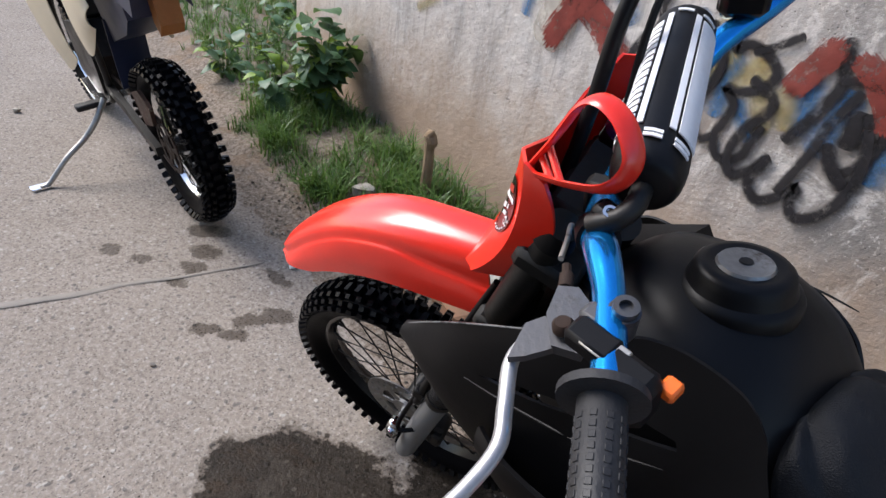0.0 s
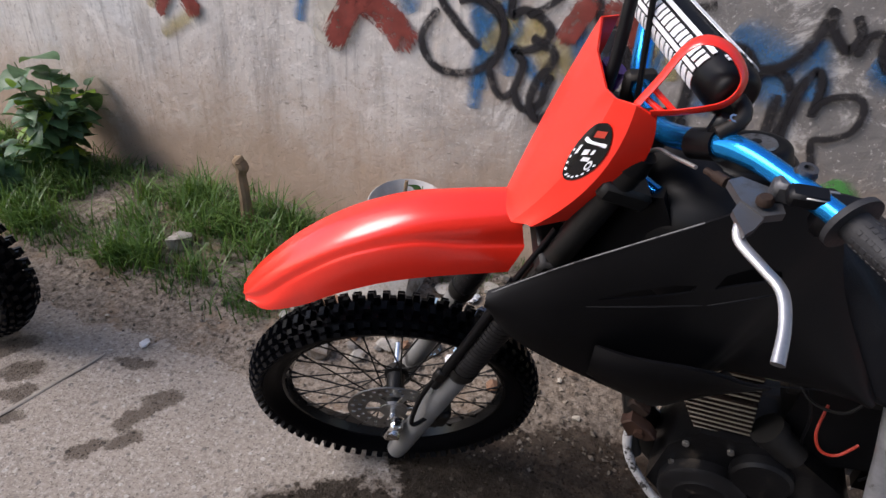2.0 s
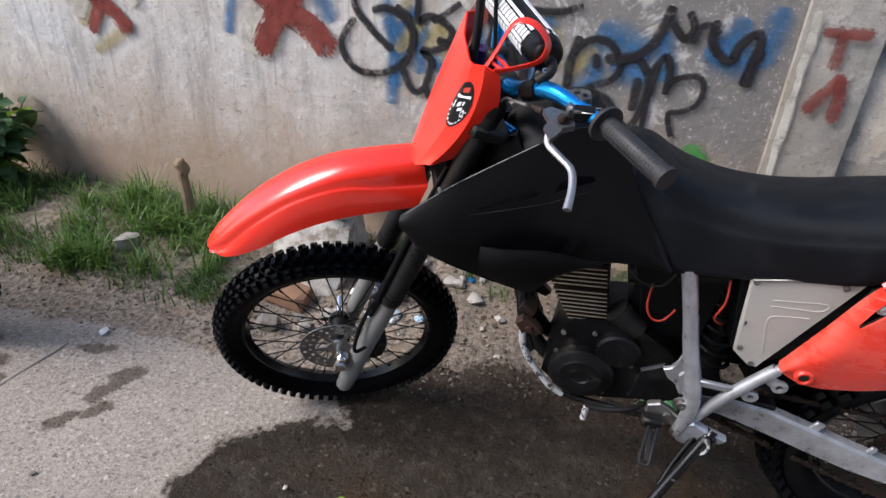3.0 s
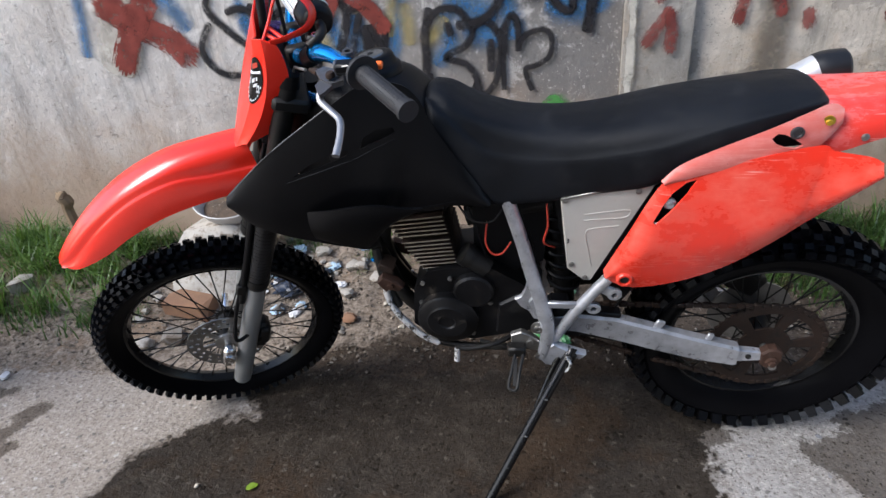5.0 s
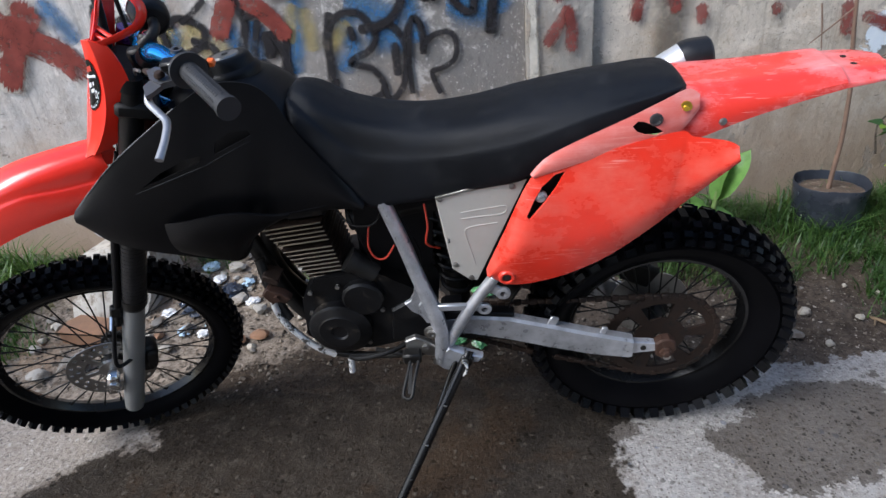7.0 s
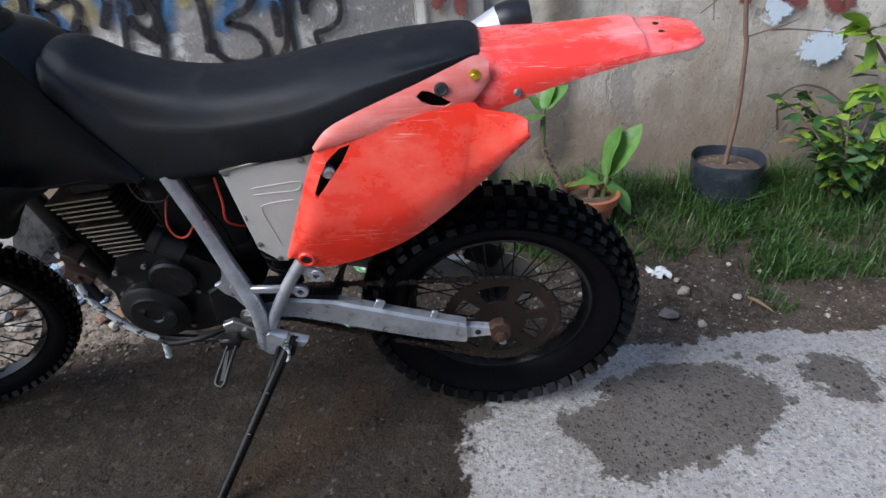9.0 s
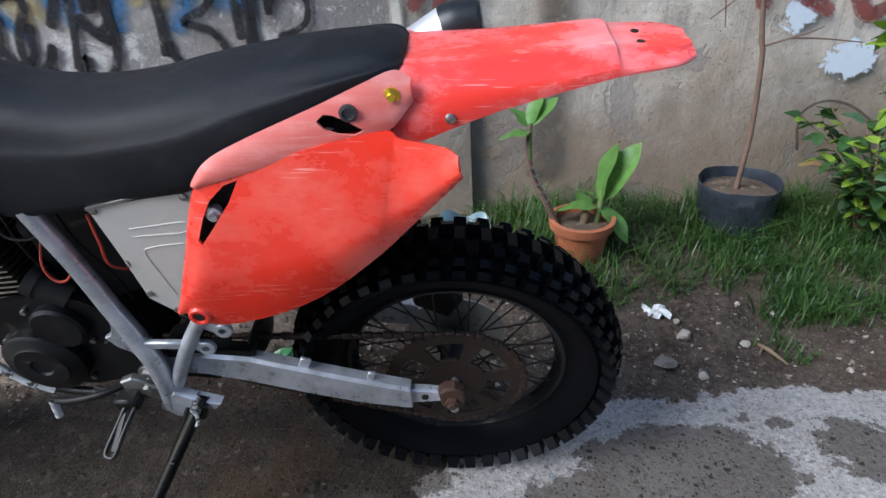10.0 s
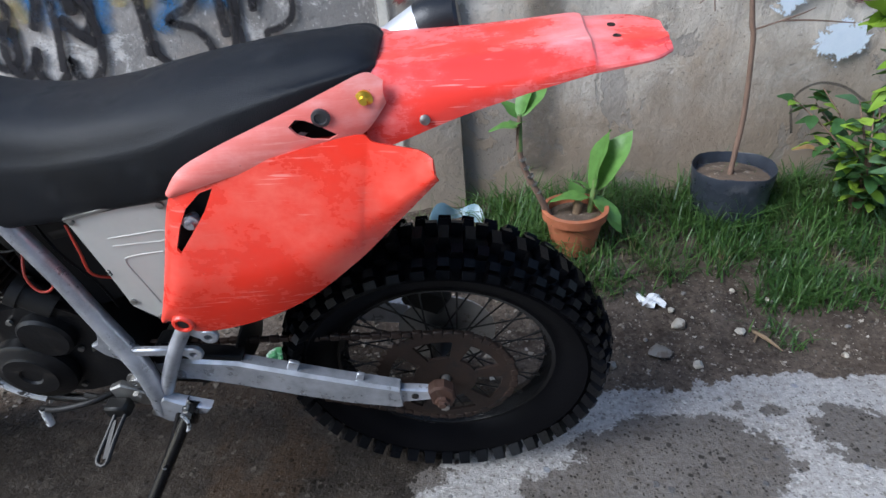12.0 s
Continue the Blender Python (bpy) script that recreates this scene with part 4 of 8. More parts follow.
flaked(2.805, 0.615, 0.135, 0.110)
flaked(2.600, 0.800, 0.085, 0.115)
spray("k", 0.006, (2.71, 0.31), (2.69, 0.43), (2.76, 0.48), (2.86, 0.46), (2.95, 0.40))



# ---------------------------------------------------------------- wheels
def tyre_shape(R, half, bead, rows, pitch):
    """A tyre and its tread blocks, as two shapes. rows: (sideways place, block width, block length, height, offset in steps)."""
    s = Shape()
    carcass = R - rows[0][3]
    prof = [(-half * 0.42, bead - 0.004), (-half * 0.62, bead + 0.006), (-half * 0.92, bead + (carcass - bead) * 0.38), (-half * 0.98, bead + (carcass - bead) * 0.58), (-half * 0.86, carcass - half * 0.42),
            (-half * 0.55, carcass - half * 0.14), (0, carcass)]
    prof = prof + [(-a, r) for a, r in prof[-2::-1]]
    s.lathe(prof + [(half * 0.3, bead - 0.008), (-half * 0.3, bead - 0.008)], segs=72, closed=True)
    knobs = Shape()
    for place, bw, bl, bh, off in rows:
        for k in range(pitch):
            a = 2 * math.pi * (k + off) / pitch
            for side in ((-1, 1) if place > 0.001 else (1,)):
                v = side * place
                drop = (place / half) ** 2 * half * 0.42
                lean = side * math.asin(min(0.95, place / half * 0.85))
                out = Vector((math.cos(a) * math.cos(lean), math.sin(lean), math.sin(a) * math.cos(lean)))
                fwd = Vector((-math.sin(a), 0, math.cos(a)))
                lat = out.cross(fwd)
                c = Vector((math.cos(a) * (carcass - drop), v, math.sin(a) * (carcass - drop)))
                base, top = c - out * 0.004, c + out * bh
                q = [base + fwd * f * bl * 0.55 + lat * l * bw * 0.55 for f, l in ((-1, -1), (1, -1), (1, 1), (-1, 1))]
                r = [top + fwd * f * bl * 0.46 + lat * l * bw * 0.46 for f, l in ((-1, -1), (1, -1), (1, 1), (-1, 1))]
                knobs.add(q + r, [(0, 1, 5, 4), (1, 2, 6, 5), (2, 3, 7, 6), (3, 0, 4, 7), (4, 5, 6, 7)])
    return s, knobs


def wheel(parent, name, centre, R, half, bead, rows, pitch, hub_r, at=Matrix(), rim_mat=None, disc=None, sprocket=None, label=""):
    place = at @ Matrix.Translation(centre)
    rim = Shape().lathe([(-half * 0.40, bead + 0.004), (-half * 0.40, bead - 0.012), (-half * 0.24, bead - 0.017), (0, bead - 0.024), (half * 0.24, bead - 0.017), (half * 0.40, bead - 0.012),
                         (half * 0.40, bead + 0.004), (half * 0.30, bead - 0.002), (0, bead - 0.012), (-half * 0.30, bead - 0.002)], segs=72, closed=True)
    w = part(name, rim, rim_mat or DARK_STEEL, parent, label, at=place)
    carcass, knobs = tyre_shape(R, half, bead, rows, pitch)
    part("tyre", carcass, RUBBER, w, "black knobbly off-road tyre", angle=30)
    tagged(part("tread", knobs, TREAD, w, "black rubber off-road tread", angle=30), kind="stuff")
    hub = Shape().lathe([(-0.055, 0.012), (-0.055, 0.022), (-0.040, hub_r), (-0.034, hub_r), (-0.030, hub_r * 0.75), (0.030, hub_r * 0.75), (0.034, hub_r), (0.040, hub_r), (0.055, 0.022), (0.055, 0.012)], segs=28)
    part("hub", hub, DARK_STEEL, w)
    spoke = None
    for k in range(36):
        a0 = 2 * math.pi * k / 36
        side = 1 if k % 2 else -1
        a1 = a0 + (0.42 if (k // 2) % 2 else -0.42)
        inner = Vector((hub_r * 0.96 * math.cos(a1), side * 0.036, hub_r * 0.96 * math.sin(a1)))
        outer = Vector(((bead - 0.020) * math.cos(a0), side * half * 0.08, (bead - 0.020) * math.sin(a0)))
        if spoke is None:
            length = (outer - inner).length
            spoke = Shape().tube([(0, 0, 0), (0, 0, length)], 0.0019, 6).tube([(0, 0, length - 0.016), (0, 0, length)], 0.0034, 6).mesh("spoke", DARK_STEEL)
        m = (outer - inner).to_track_quat("Z", "Y").to_matrix().to_4x4()
        part("spoke", spoke, None, w, at=Matrix.Translation(inner) @ m)
    if disc:
        v, r_out, r_in = disc
        d = Shape()
        # a wavy ring with rows of drilled holes: built as a lattice of small lands
        n = 60
        for band, (ra, rb) in enumerate(((r_in, r_in + (r_out - r_in) * 0.22), (r_in + (r_out - r_in) * 0.22, r_in + (r_out - r_in) * 0.45), (r_in + (r_out - r_in) * 0.45, r_in + (r_out - r_in) * 0.62),
                                         (r_in + (r_out - r_in) * 0.62, r_in + (r_out - r_in) * 0.84), (r_in + (r_out - r_in) * 0.84, r_out))):
            for k in range(n):
                if band in (1, 3) and (k + band) % 3 == 0:
                    continue
                a, b = 2 * math.pi * k / n, 2 * math.pi * (k + 1.04) / n
                ring = lambda rr, ang, vv: (rr * math.cos(ang), vv, rr * math.sin(ang))
                d.add([ring(ra, a, v - 0.0018), ring(rb, a, v - 0.0018), ring(rb, b, v - 0.0018), ring(ra, b, v - 0.0018),
                       ring(ra, a, v + 0.0018), ring(rb, a, v + 0.0018), ring(rb, b, v + 0.0018), ring(ra, b, v + 0.0018)],
                      [(0, 1, 2, 3), (7, 6, 5, 4), (0, 4, 5, 1), (1, 5, 6, 2), (2, 6, 7, 3), (3, 7, 4, 0)])
        for k in range(6):
            a = 2 * math.pi * k / 6
            d.box(((r_in + hub_r) * 0.5 * math.cos(a), v, (r_in + hub_r) * 0.5 * math.sin(a)), (r_in - hub_r + 0.022, 0.004, 0.014), Euler((0, -a, 0)).to_matrix(), 0.001)
        d.lathe([(v - 0.004, hub_r * 0.8), (v - 0.004, hub_r * 1.1), (v + 0.004, hub_r * 1.1), (v + 0.004, hub_r * 0.8)], segs=24)
        part("brake_disc", d, STEEL, w, "drilled steel brake disc")
    if sprocket:
        v, r_out = sprocket
        d = Shape()
        n, prof = 48, []
        for k in range(2 * n):
            a = math.pi * k / n
            prof.append((a, r_out if k % 2 else r_out - 0.007))
        # one plate: toothed rim, six arms and a hub, the gaps between the arms left open
        radii = (0.014, r_out * 0.44, r_out * 0.60, r_out * 0.80, r_out)
        ringed = []
        for vv in (v - 0.003, v + 0.003):
            ringed.append([[((rr if i < 4 else prof[k][1]) * math.cos(prof[k][0]), vv, (rr if i < 4 else prof[k][1]) * math.sin(prof[k][0])) for k in range(2 * n)] for i, rr in enumerate(radii)])
        m = 2 * n
        verts = [p for side in ringed for ring in side for p in ring]
        solid = lambda i, k: i in (0, 3) or ((k % m) % 16) < 5
        at_ = lambda side, i, k: side * 5 * m + i * m + k % m
        faces = []
        for k in range(m):
            for i in range(4):
                if not solid(i, k):
                    continue
                faces += [(at_(0, i, k), at_(0, i, k + 1), at_(0, i + 1, k + 1), at_(0, i + 1, k)), (at_(1, i, k), at_(1, i + 1, k), at_(1, i + 1, k + 1), at_(1, i, k + 1))]
                if i == 3:
                    faces.append((at_(0, 4, k), at_(0, 4, k + 1), at_(1, 4, k + 1), at_(1, 4, k)))
                if i == 0 or not solid(i - 1, k):
                    faces.append((at_(0, i, k), at_(1, i, k), at_(1, i, k + 1), at_(0, i, k + 1)))
                if i < 3 and not solid(i + 1, k):
                    faces.append((at_(0, i + 1, k), at_(0, i + 1, k + 1), at_(1, i + 1, k + 1), at_(1, i + 1, k)))
                if i in (1, 2):
                    for kk, nb in ((k, k - 1), (k + 1, k + 1)):
                        if not solid(i, nb):
                            faces.append((at_(0, i, kk), at_(0, i + 1, kk), at_(1, i + 1, kk), at_(1, i, kk)))
        d.add(verts, faces)
        part("sprocket", d, RUST, w, "rusty rear chain sprocket")
    return w


FRONT_ROWS = [(0.0, 0.022, 0.013, 0.014, 0.0), (0.0185, 0.011, 0.014, 0.014, 0.5), (0.031, 0.010, 0.014, 0.013, 0.0), (0.041, 0.010, 0.016, 0.013, 0.0)]
REAR_ROWS = [(0.0, 0.036, 0.019, 0.018, 0.0), (0.028, 0.018, 0.021, 0.018, 0.5), (0.046, 0.015, 0.020, 0.018, 0.0), (0.060, 0.015, 0.024, 0.022, 0.0)]

# ---------------------------------------------------------------- the red dirt bike
# Its own axes: u runs to the rear, v to its right side (the wall), w up. It leans onto its side stand.
BIKE_AT = Matrix.Translation((0, 0.165, 0.004)) @ pose(0, 0, 0, 0, 0, -2.2) @ pose(0, 0, 0, 10, 0, 0)
AXLE_U, RAKE, TURNED = -0.045, radians(26.5), radians(25)
STEER_AXIS = Vector((math.sin(RAKE), 0, math.cos(RAKE)))
STEER_FOOT = Vector((AXLE_U - 0.11, 0, 0))
STEER = Matrix.Translation(STEER_FOOT) @ Matrix.Rotation(TURNED, 4, STEER_AXIS) @ Matrix.Translation(-STEER_FOOT)

bike = thing("dirt_bike", "red and black dirt bike on its side stand on wet concrete", "motorcycle", BIKE_AT)


def both(name, make, material, label="", at=None):
    """A part and its twin on the other side."""
    left = part(name, make(), material, bike, label, at=at)
    right = part(name, make().flip(), material, bike, label, at=at)
    return left, right


# wheels
wheel(bike, "front_wheel", (AXLE_U, 0, 0.345), 0.345, 0.045, 0.272, FRONT_ROWS, 66, 0.030, at=STEER, rim_mat=BLACK_GLOSS, disc=(-0.058, 0.108, 0.066), label="spoked front wheel with a dark rim")
wheel(bike, "rear_wheel", (1.428, 0, 0.340), 0.338, 0.064, 0.228, REAR_ROWS, 46, 0.045, rim_mat=BLACK_GLOSS, sprocket=(-0.056, 0.142), label="spoked rear wheel with a dark rim")


# bodywork
def superring(u, hw, wb, wt, n=28, sharp=2.6):
    c, h = (wb + wt) / 2, (wt - wb) / 2
    out = []
    for k in range(n):
        a = 2 * math.pi * k / n
        x, y = math.cos(a), math.sin(a)
        out.append((u, hw * math.copysign(abs(x) ** (2 / sharp), x), c + h * math.copysign(abs(y) ** (2 / sharp), y)))
    return out


def smooth_rows(rows, steps=4):
    """Rows of numbers, made denser by smooth curves through them."""
    a = np.array(rows, float)
    t = np.arange(len(a))
    tt = np.linspace(0, len(a) - 1, (len(a) - 1) * steps + 1)
    out = []
    for x in tt:
        i = min(int(x), len(a) - 2)
        f = x - i
        p0, p1, p2, p3 = a[max(i - 1, 0)], a[i], a[i + 1], a[min(i + 2, len(a) - 1)]
        out.append(0.5 * (2 * p1 + (p2 - p0) * f + (2 * p0 - 5 * p1 + 4 * p2 - p3) * f * f + (3 * p1 - p0 - 3 * p2 + p3) * f**3))
    return out


tank = part("fuel_tank", Shape().rings([superring(*r) for r in smooth_rows([
    (0.395, 0.065, 0.90, 1.035), (0.43, 0.100, 0.86, 1.072), (0.48, 0.122, 0.84, 1.086), (0.54, 0.128, 0.83, 1.090), (0.60, 0.122, 0.82, 1.074), (0.64, 0.110, 0.82, 1.040), (0.68, 0.100, 0.82, 0.985), (0.72, 0.092, 0.82, 0.93)])]),
    BLACK, bike, "matt black fuel tank")
cap = part("filler_cap", Shape().lathe([(-0.016, 0.058), (-0.004, 0.058), (0.002, 0.055), (0.005, 0.050), (0.013, 0.047), (0.021, 0.045), (0.025, 0.041), (0.026, 0.034), (0.0245, 0.029), (0.0245, 0.004)], (0.536, 0, 1.086), (-0.10, 0.02, 1), 40), BLACK, tank, "black filler cap")
part("lock_plate", Shape().lathe([(0.0240, 0.004), (0.0240, 0.027), (0.0275, 0.025), (0.0275, 0.003)], (0.536, 0, 1.086), (-0.10, 0.02, 1), 28), STEEL, cap, "silver lock disc")
part("keyhole", Shape().lathe([(0.0270, 0.001), (0.0270, 0.007), (0.0290, 0.006), (0.0290, 0.001)], (0.536, 0, 1.086), (-0.10, 0.02, 1), 14), DARK_STEEL, cap)


def shroud(drop=0.0):
    up = [(0.243, 0.908), (0.30, 0.957), (0.37, 1.010), (0.49, 1.082), (0.55, 1.108), (0.61, 1.098), (0.640, 1.065), (0.655, 1.025), (0.676, 0.978), (0.716, 0.908), (0.766, 0.826)]
    lo = [(0.240, 0.885), (0.275, 0.838), (0.33, 0.806), (0.40, 0.778), (0.46, 0.758), (0.508, 0.748), (0.535, 0.785), (0.568, 0.822), (0.62, 0.826), (0.69, 0.824), (0.764, 0.818)]
    up = [(u, w - drop * step(0.26, 0.46, u) * step(0.76, 0.66, u)) for u, w in up]
    vu = [-0.200, -0.199, -0.194, -0.168, -0.140, -0.122, -0.112, -0.110, -0.109, -0.108, -0.108]
    vl = [-0.200, -0.198, -0.192, -0.182, -0.174, -0.166, -0.150, -0.135, -0.126, -0.116, -0.108]
    return Shape().sheet(grid_between(up, lo, vu, vl, 8, 14, 0.012), 0.004)


shroud_l = part("tank_shroud", shroud(), BLACK, bike, "satin black plastic shroud over the tank side")
shroud_r = part("tank_shroud", shroud(0.085).flip(), BLACK, bike, "satin black plastic shroud over the tank side")


def lower_shroud():
    """The bellied lower half, standing proud under a wavy ledge."""
    up = [(0.405, 0.868), (0.45, 0.879), (0.50, 0.886), (0.55, 0.882), (0.60, 0.862), (0.632, 0.851)]
    lo = [(0.400, 0.792), (0.44, 0.779), (0.475, 0.768), (0.506, 0.762), (0.542, 0.802), (0.580, 0.834)]
    return Shape().sheet(grid_between(up, lo, [-0.2005, -0.2125, -0.2125, -0.2025, -0.1835, -0.165], [-0.1835, -0.1845, -0.182, -0.176, -0.160, -0.142], 6, 10, 0.012), 0.006)


part("lower_shroud", lower_shroud(), BLACK, shroud_l)
part("lower_shroud", lower_shroud().flip(), BLACK, shroud_r)
for sh, k in ((shroud_l, 1), (shroud_r, -1)):
    for path, r in ((([(0.382, -0.2135, 0.944), (0.44, -0.2075, 0.960), (0.500, -0.1975, 0.976), (0.515, -0.195, 0.980)]), 0.0022),
                    (([(0.520, -0.194, 0.981), (0.555, -0.184, 0.994), (0.600, -0.1655, 1.008)]), 0.0022),
                    (([(0.500, -0.2135, 0.887), (0.55, -0.2035, 0.883), (0.60, -0.1845, 0.863), (0.635, -0.165, 0.851), (0.70, -0.142, 0.848)]), 0.0016)):
        part("moulded_rib", Shape().tube([(a, k * b, c) for a, b, c in path], [0.0006, r * 0.7, r * 0.7, 0.0006], 8, 8), BLACK, sh)
    if k > 0:
        # grey strip draws the highlight along the worn upper front edge
        part("edge_highlight", Shape().tube([(a, k * b, c) for a, b, c in [(0.243, -0.2052, 0.909), (0.30, -0.2042, 0.958), (0.37, -0.199, 1.011), (0.49, -0.172, 1.083)]], 0.0012, 6, 6), WORN_EDGE, sh, "worn grey edge with its highlight as a thin strip")


def seat_ring(u, hb, ht, wb, wt):
    d = min(0.022, (wt - wb) * 0.35)
    half = [(hb * 0.94, wb), (hb, wb + (wt - wb) * 0.10), (hb * 0.5 + ht * 0.5, wb + (wt - wb) * 0.55), (ht * 0.98, wb + (wt - wb) * 0.70 - d * 0.2), (ht * 0.84, wt - d), (ht * 0.55, wt - d * 0.4), (0, wt - d * 0.15)]
    pts = spline([(u, v, w) for v, w in half], 3)
    return [tuple(p) for p in pts] + [(p.x, -p.y, p.z) for p in reversed(pts[:-1])]


seat_rows = [(0.642, 0.055, 0.040, 1.020, 1.040), (0.658, 0.094, 0.062, 0.995, 1.052), (0.690, 0.103, 0.078, 0.940, 1.044), (0.730, 0.107, 0.086, 0.866, 1.018), (0.775, 0.108, 0.090, 0.812, 0.997), (0.84, 0.109, 0.095, 0.815, 0.979),
             (0.92, 0.112, 0.102, 0.824, 0.971), (1.00, 0.118, 0.108, 0.842, 0.976), (1.08, 0.122, 0.112, 0.856, 0.990), (1.13, 0.122, 0.112, 0.880, 0.999), (1.18, 0.119, 0.110, 0.912, 1.007), (1.25, 0.110, 0.102, 0.938, 1.018),
             (1.32, 0.097, 0.092, 0.964, 1.024), (1.365, 0.086, 0.080, 0.984, 1.021), (1.384, 0.074, 0.066, 0.992, 1.014), (1.392, 0.056, 0.048, 0.998, 1.006)]
seat = part("seat", Shape().rings([seat_ring(*r) for r in smooth_rows(seat_rows, 4)]), SEAT, bike, "long black vinyl seat", angle=60)

def pierce(ob, cutters):
    """Cut real openings through a plate."""
    for c in cutters:
        tool = new("tool", c.mesh("tool", BLACK))
        tool.matrix_world = ob.parent.matrix_basis.copy()
        mod = ob.modifiers.new("cut", "BOOLEAN")
        mod.operation, mod.solver, mod.object = 'DIFFERENCE', 'EXACT', tool
        bpy.context.view_layer.update()
        done = bpy.data.meshes.new_from_object(ob.evaluated_get(bpy.context.evaluated_depsgraph_get()))
        ob.modifiers.remove(mod)
        if len(done.polygons) > 20:
            ob.data = done
            smooth(done, 30)
        bpy.data.objects.remove(tool)


pierce(shroud_l, [Shape().prism([(0.392, 0.950), (0.500, 0.979), (0.506, 0.990), (0.480, 0.990), (0.430, 0.972)], -0.26, -0.13, 0.0005),
                  Shape().prism([(0.526, 0.986), (0.596, 1.009), (0.592, 1.020), (0.560, 1.022), (0.534, 1.008)], -0.26, -0.13, 0.0005)])


def side_panel():
    up = [(1.010, 0.662), (1.052, 0.760), (1.108, 0.882), (1.165, 0.900), (1.275, 0.928), (1.368, 0.947), (1.392, 0.938), (1.446, 0.933), (1.463, 0.925)]
    lo = [(1.012, 0.652), (1.036, 0.638), (1.096, 0.637), (1.173, 0.656), (1.253, 0.694), (1.331, 0.754), (1.370, 0.790), (1.430, 0.858), (1.466, 0.902)]
    vu = [-0.142, -0.140, -0.134, -0.132, -0.130, -0.128, -0.134, -0.150, -0.160]
    vl = [-0.142, -0.142, -0.140, -0.138, -0.134, -0.130, -0.132, -0.148, -0.160]
    grid = grid_between(up, lo, vu, vl, 8, 16, 0.0)
    out = []
    for i, row in enumerate(grid):
        f = i / (len(grid) - 1)
        ridge = 0.46 + 0.20 * float(step(0.05, 0.5, f))
        flare = 0.034 * float(step(0.0, 0.22, f)) * (1 - 0.72 * float(step(0.55, 1.0, f)))
        new_row = []
        for j, (u, v, w) in enumerate(row):
            t = j / (len(row) - 1)
            over = (t / ridge) * (1.35 - 0.35 * t / ridge) if t < ridge else 1 - 0.38 * ((t - ridge) / (1 - ridge)) ** 2
            front = 0.018 * math.sin(math.pi * t) * (1 - float(step(0.0, 0.22, f)))
            new_row.append((u, v - flare * over - front, w))
        out.append(new_row)
    return Shape().sheet(out, 0.004)


panels = both("side_panel", side_panel, RED_WORN, "scuffed red plastic side panel with scratches")
SLOT = [(1.122, 0.862), (1.146, 0.882), (1.166, 0.888), (1.148, 0.858), (1.118, 0.822), (1.096, 0.797), (1.091, 0.803), (1.106, 0.836)]
for p, k in zip(panels, (1, -1)):
    pierce(p, [Shape().prism(SLOT, -0.24 * k, -0.10 * k, 0.0005)])
    # black sheet added behind the slot so its inside stays as dark as shade
    part("slot_backing", Shape().prism([(1.075, 0.785), (1.098, 0.862), (1.150, 0.892), (1.180, 0.895), (1.160, 0.845), (1.110, 0.780)], -0.130 * k, -0.124 * k, 0.001), BLACK, p)
    part("slot_bolt", Shape().lathe([(-0.012, 0.006), (0, 0.012), (0.006, 0.012), (0.007, 0.008), (0.012, 0.007), (0.012, 0.001)], (1.120, -0.142 * k, 0.838), (0, -k, 0), 14), SILVER, p)
    part("grommet", Shape().lathe([(-0.02, 0.011), (-0.002, 0.018), (0.005, 0.017), (0.007, 0.015), (0.007, 0.011), (0.001, 0.009), (0.001, 0.001)], (1.048, -0.1690 * k, 0.661), (0, -k, 0), 18), RED_WORN, p)
    part("panel_bolt", Shape().lathe([(0, 0.009), (0.003, 0.009), (0.004, 0.006), (0.004, 0.001)], (1.048, -0.1700 * k, 0.661), (0, -k, 0), 12), DARK_STEEL, p)


def trim():
    up = [(1.103, 0.882), (1.131, 0.914), (1.185, 0.940), (1.283, 0.975), (1.343, 0.996), (1.384, 1.008), (1.404, 0.996)]
    lo = [(1.105, 0.880), (1.137, 0.888), (1.171, 0.897), (1.269, 0.920), (1.322, 0.930), (1.372, 0.938), (1.404, 0.972)]
    vu = [-0.136, -0.132, -0.126, -0.112, -0.098, -0.087, -0.088]
    vl = [-0.138, -0.138, -0.136, -0.128, -0.120, -0.108, -0.094]
    return Shape().sheet(grid_between(up, lo, vu, vl, 8, 8, 0.004), 0.004)


trims = both("tail_trim", trim, RED_PALE, "faded pinkish red tail side trim")
trims[1].matrix_basis = Matrix.Translation((0, 0, -0.016))
OPENING = [(1.284, 0.960), (1.294, 0.968), (1.306, 0.966), (1.322, 0.958), (1.343, 0.943), (1.330, 0.938), (1.310, 0.942), (1.294, 0.949)]
for p, k in zip(trims, (1, -1)):
    pierce(p, [Shape().prism(OPENING, -0.20 * k, -0.05 * k, 0.0005)])
    # another black sheet, put in to hold the shade inside the opening
    part("backing", Shape().prism([(1.262, 0.925), (1.30, 0.972), (1.36, 0.965), (1.362, 0.932)], -0.098 * k, -0.092 * k, 0.001), BLACK, p)
    part("bung", Shape().lathe([(0, 0.012), (0.004, 0.012), (0.005, 0.008), (0.002, 0.007), (0.002, 0.001)], (1.326, -0.117 * k, 0.968), (0, -k, 0), 16), DULL_ALLOY, p)
    part("brass_bolt", Shape().lathe([(0, 0.0115), (0.004, 0.0115), (0.006, 0.006), (0.010, 0.005), (0.010, 0.001)], (1.380, -0.099 * k, 0.980), (0, -k, 0), 16), GOLD, p, "yellow brass bolt")


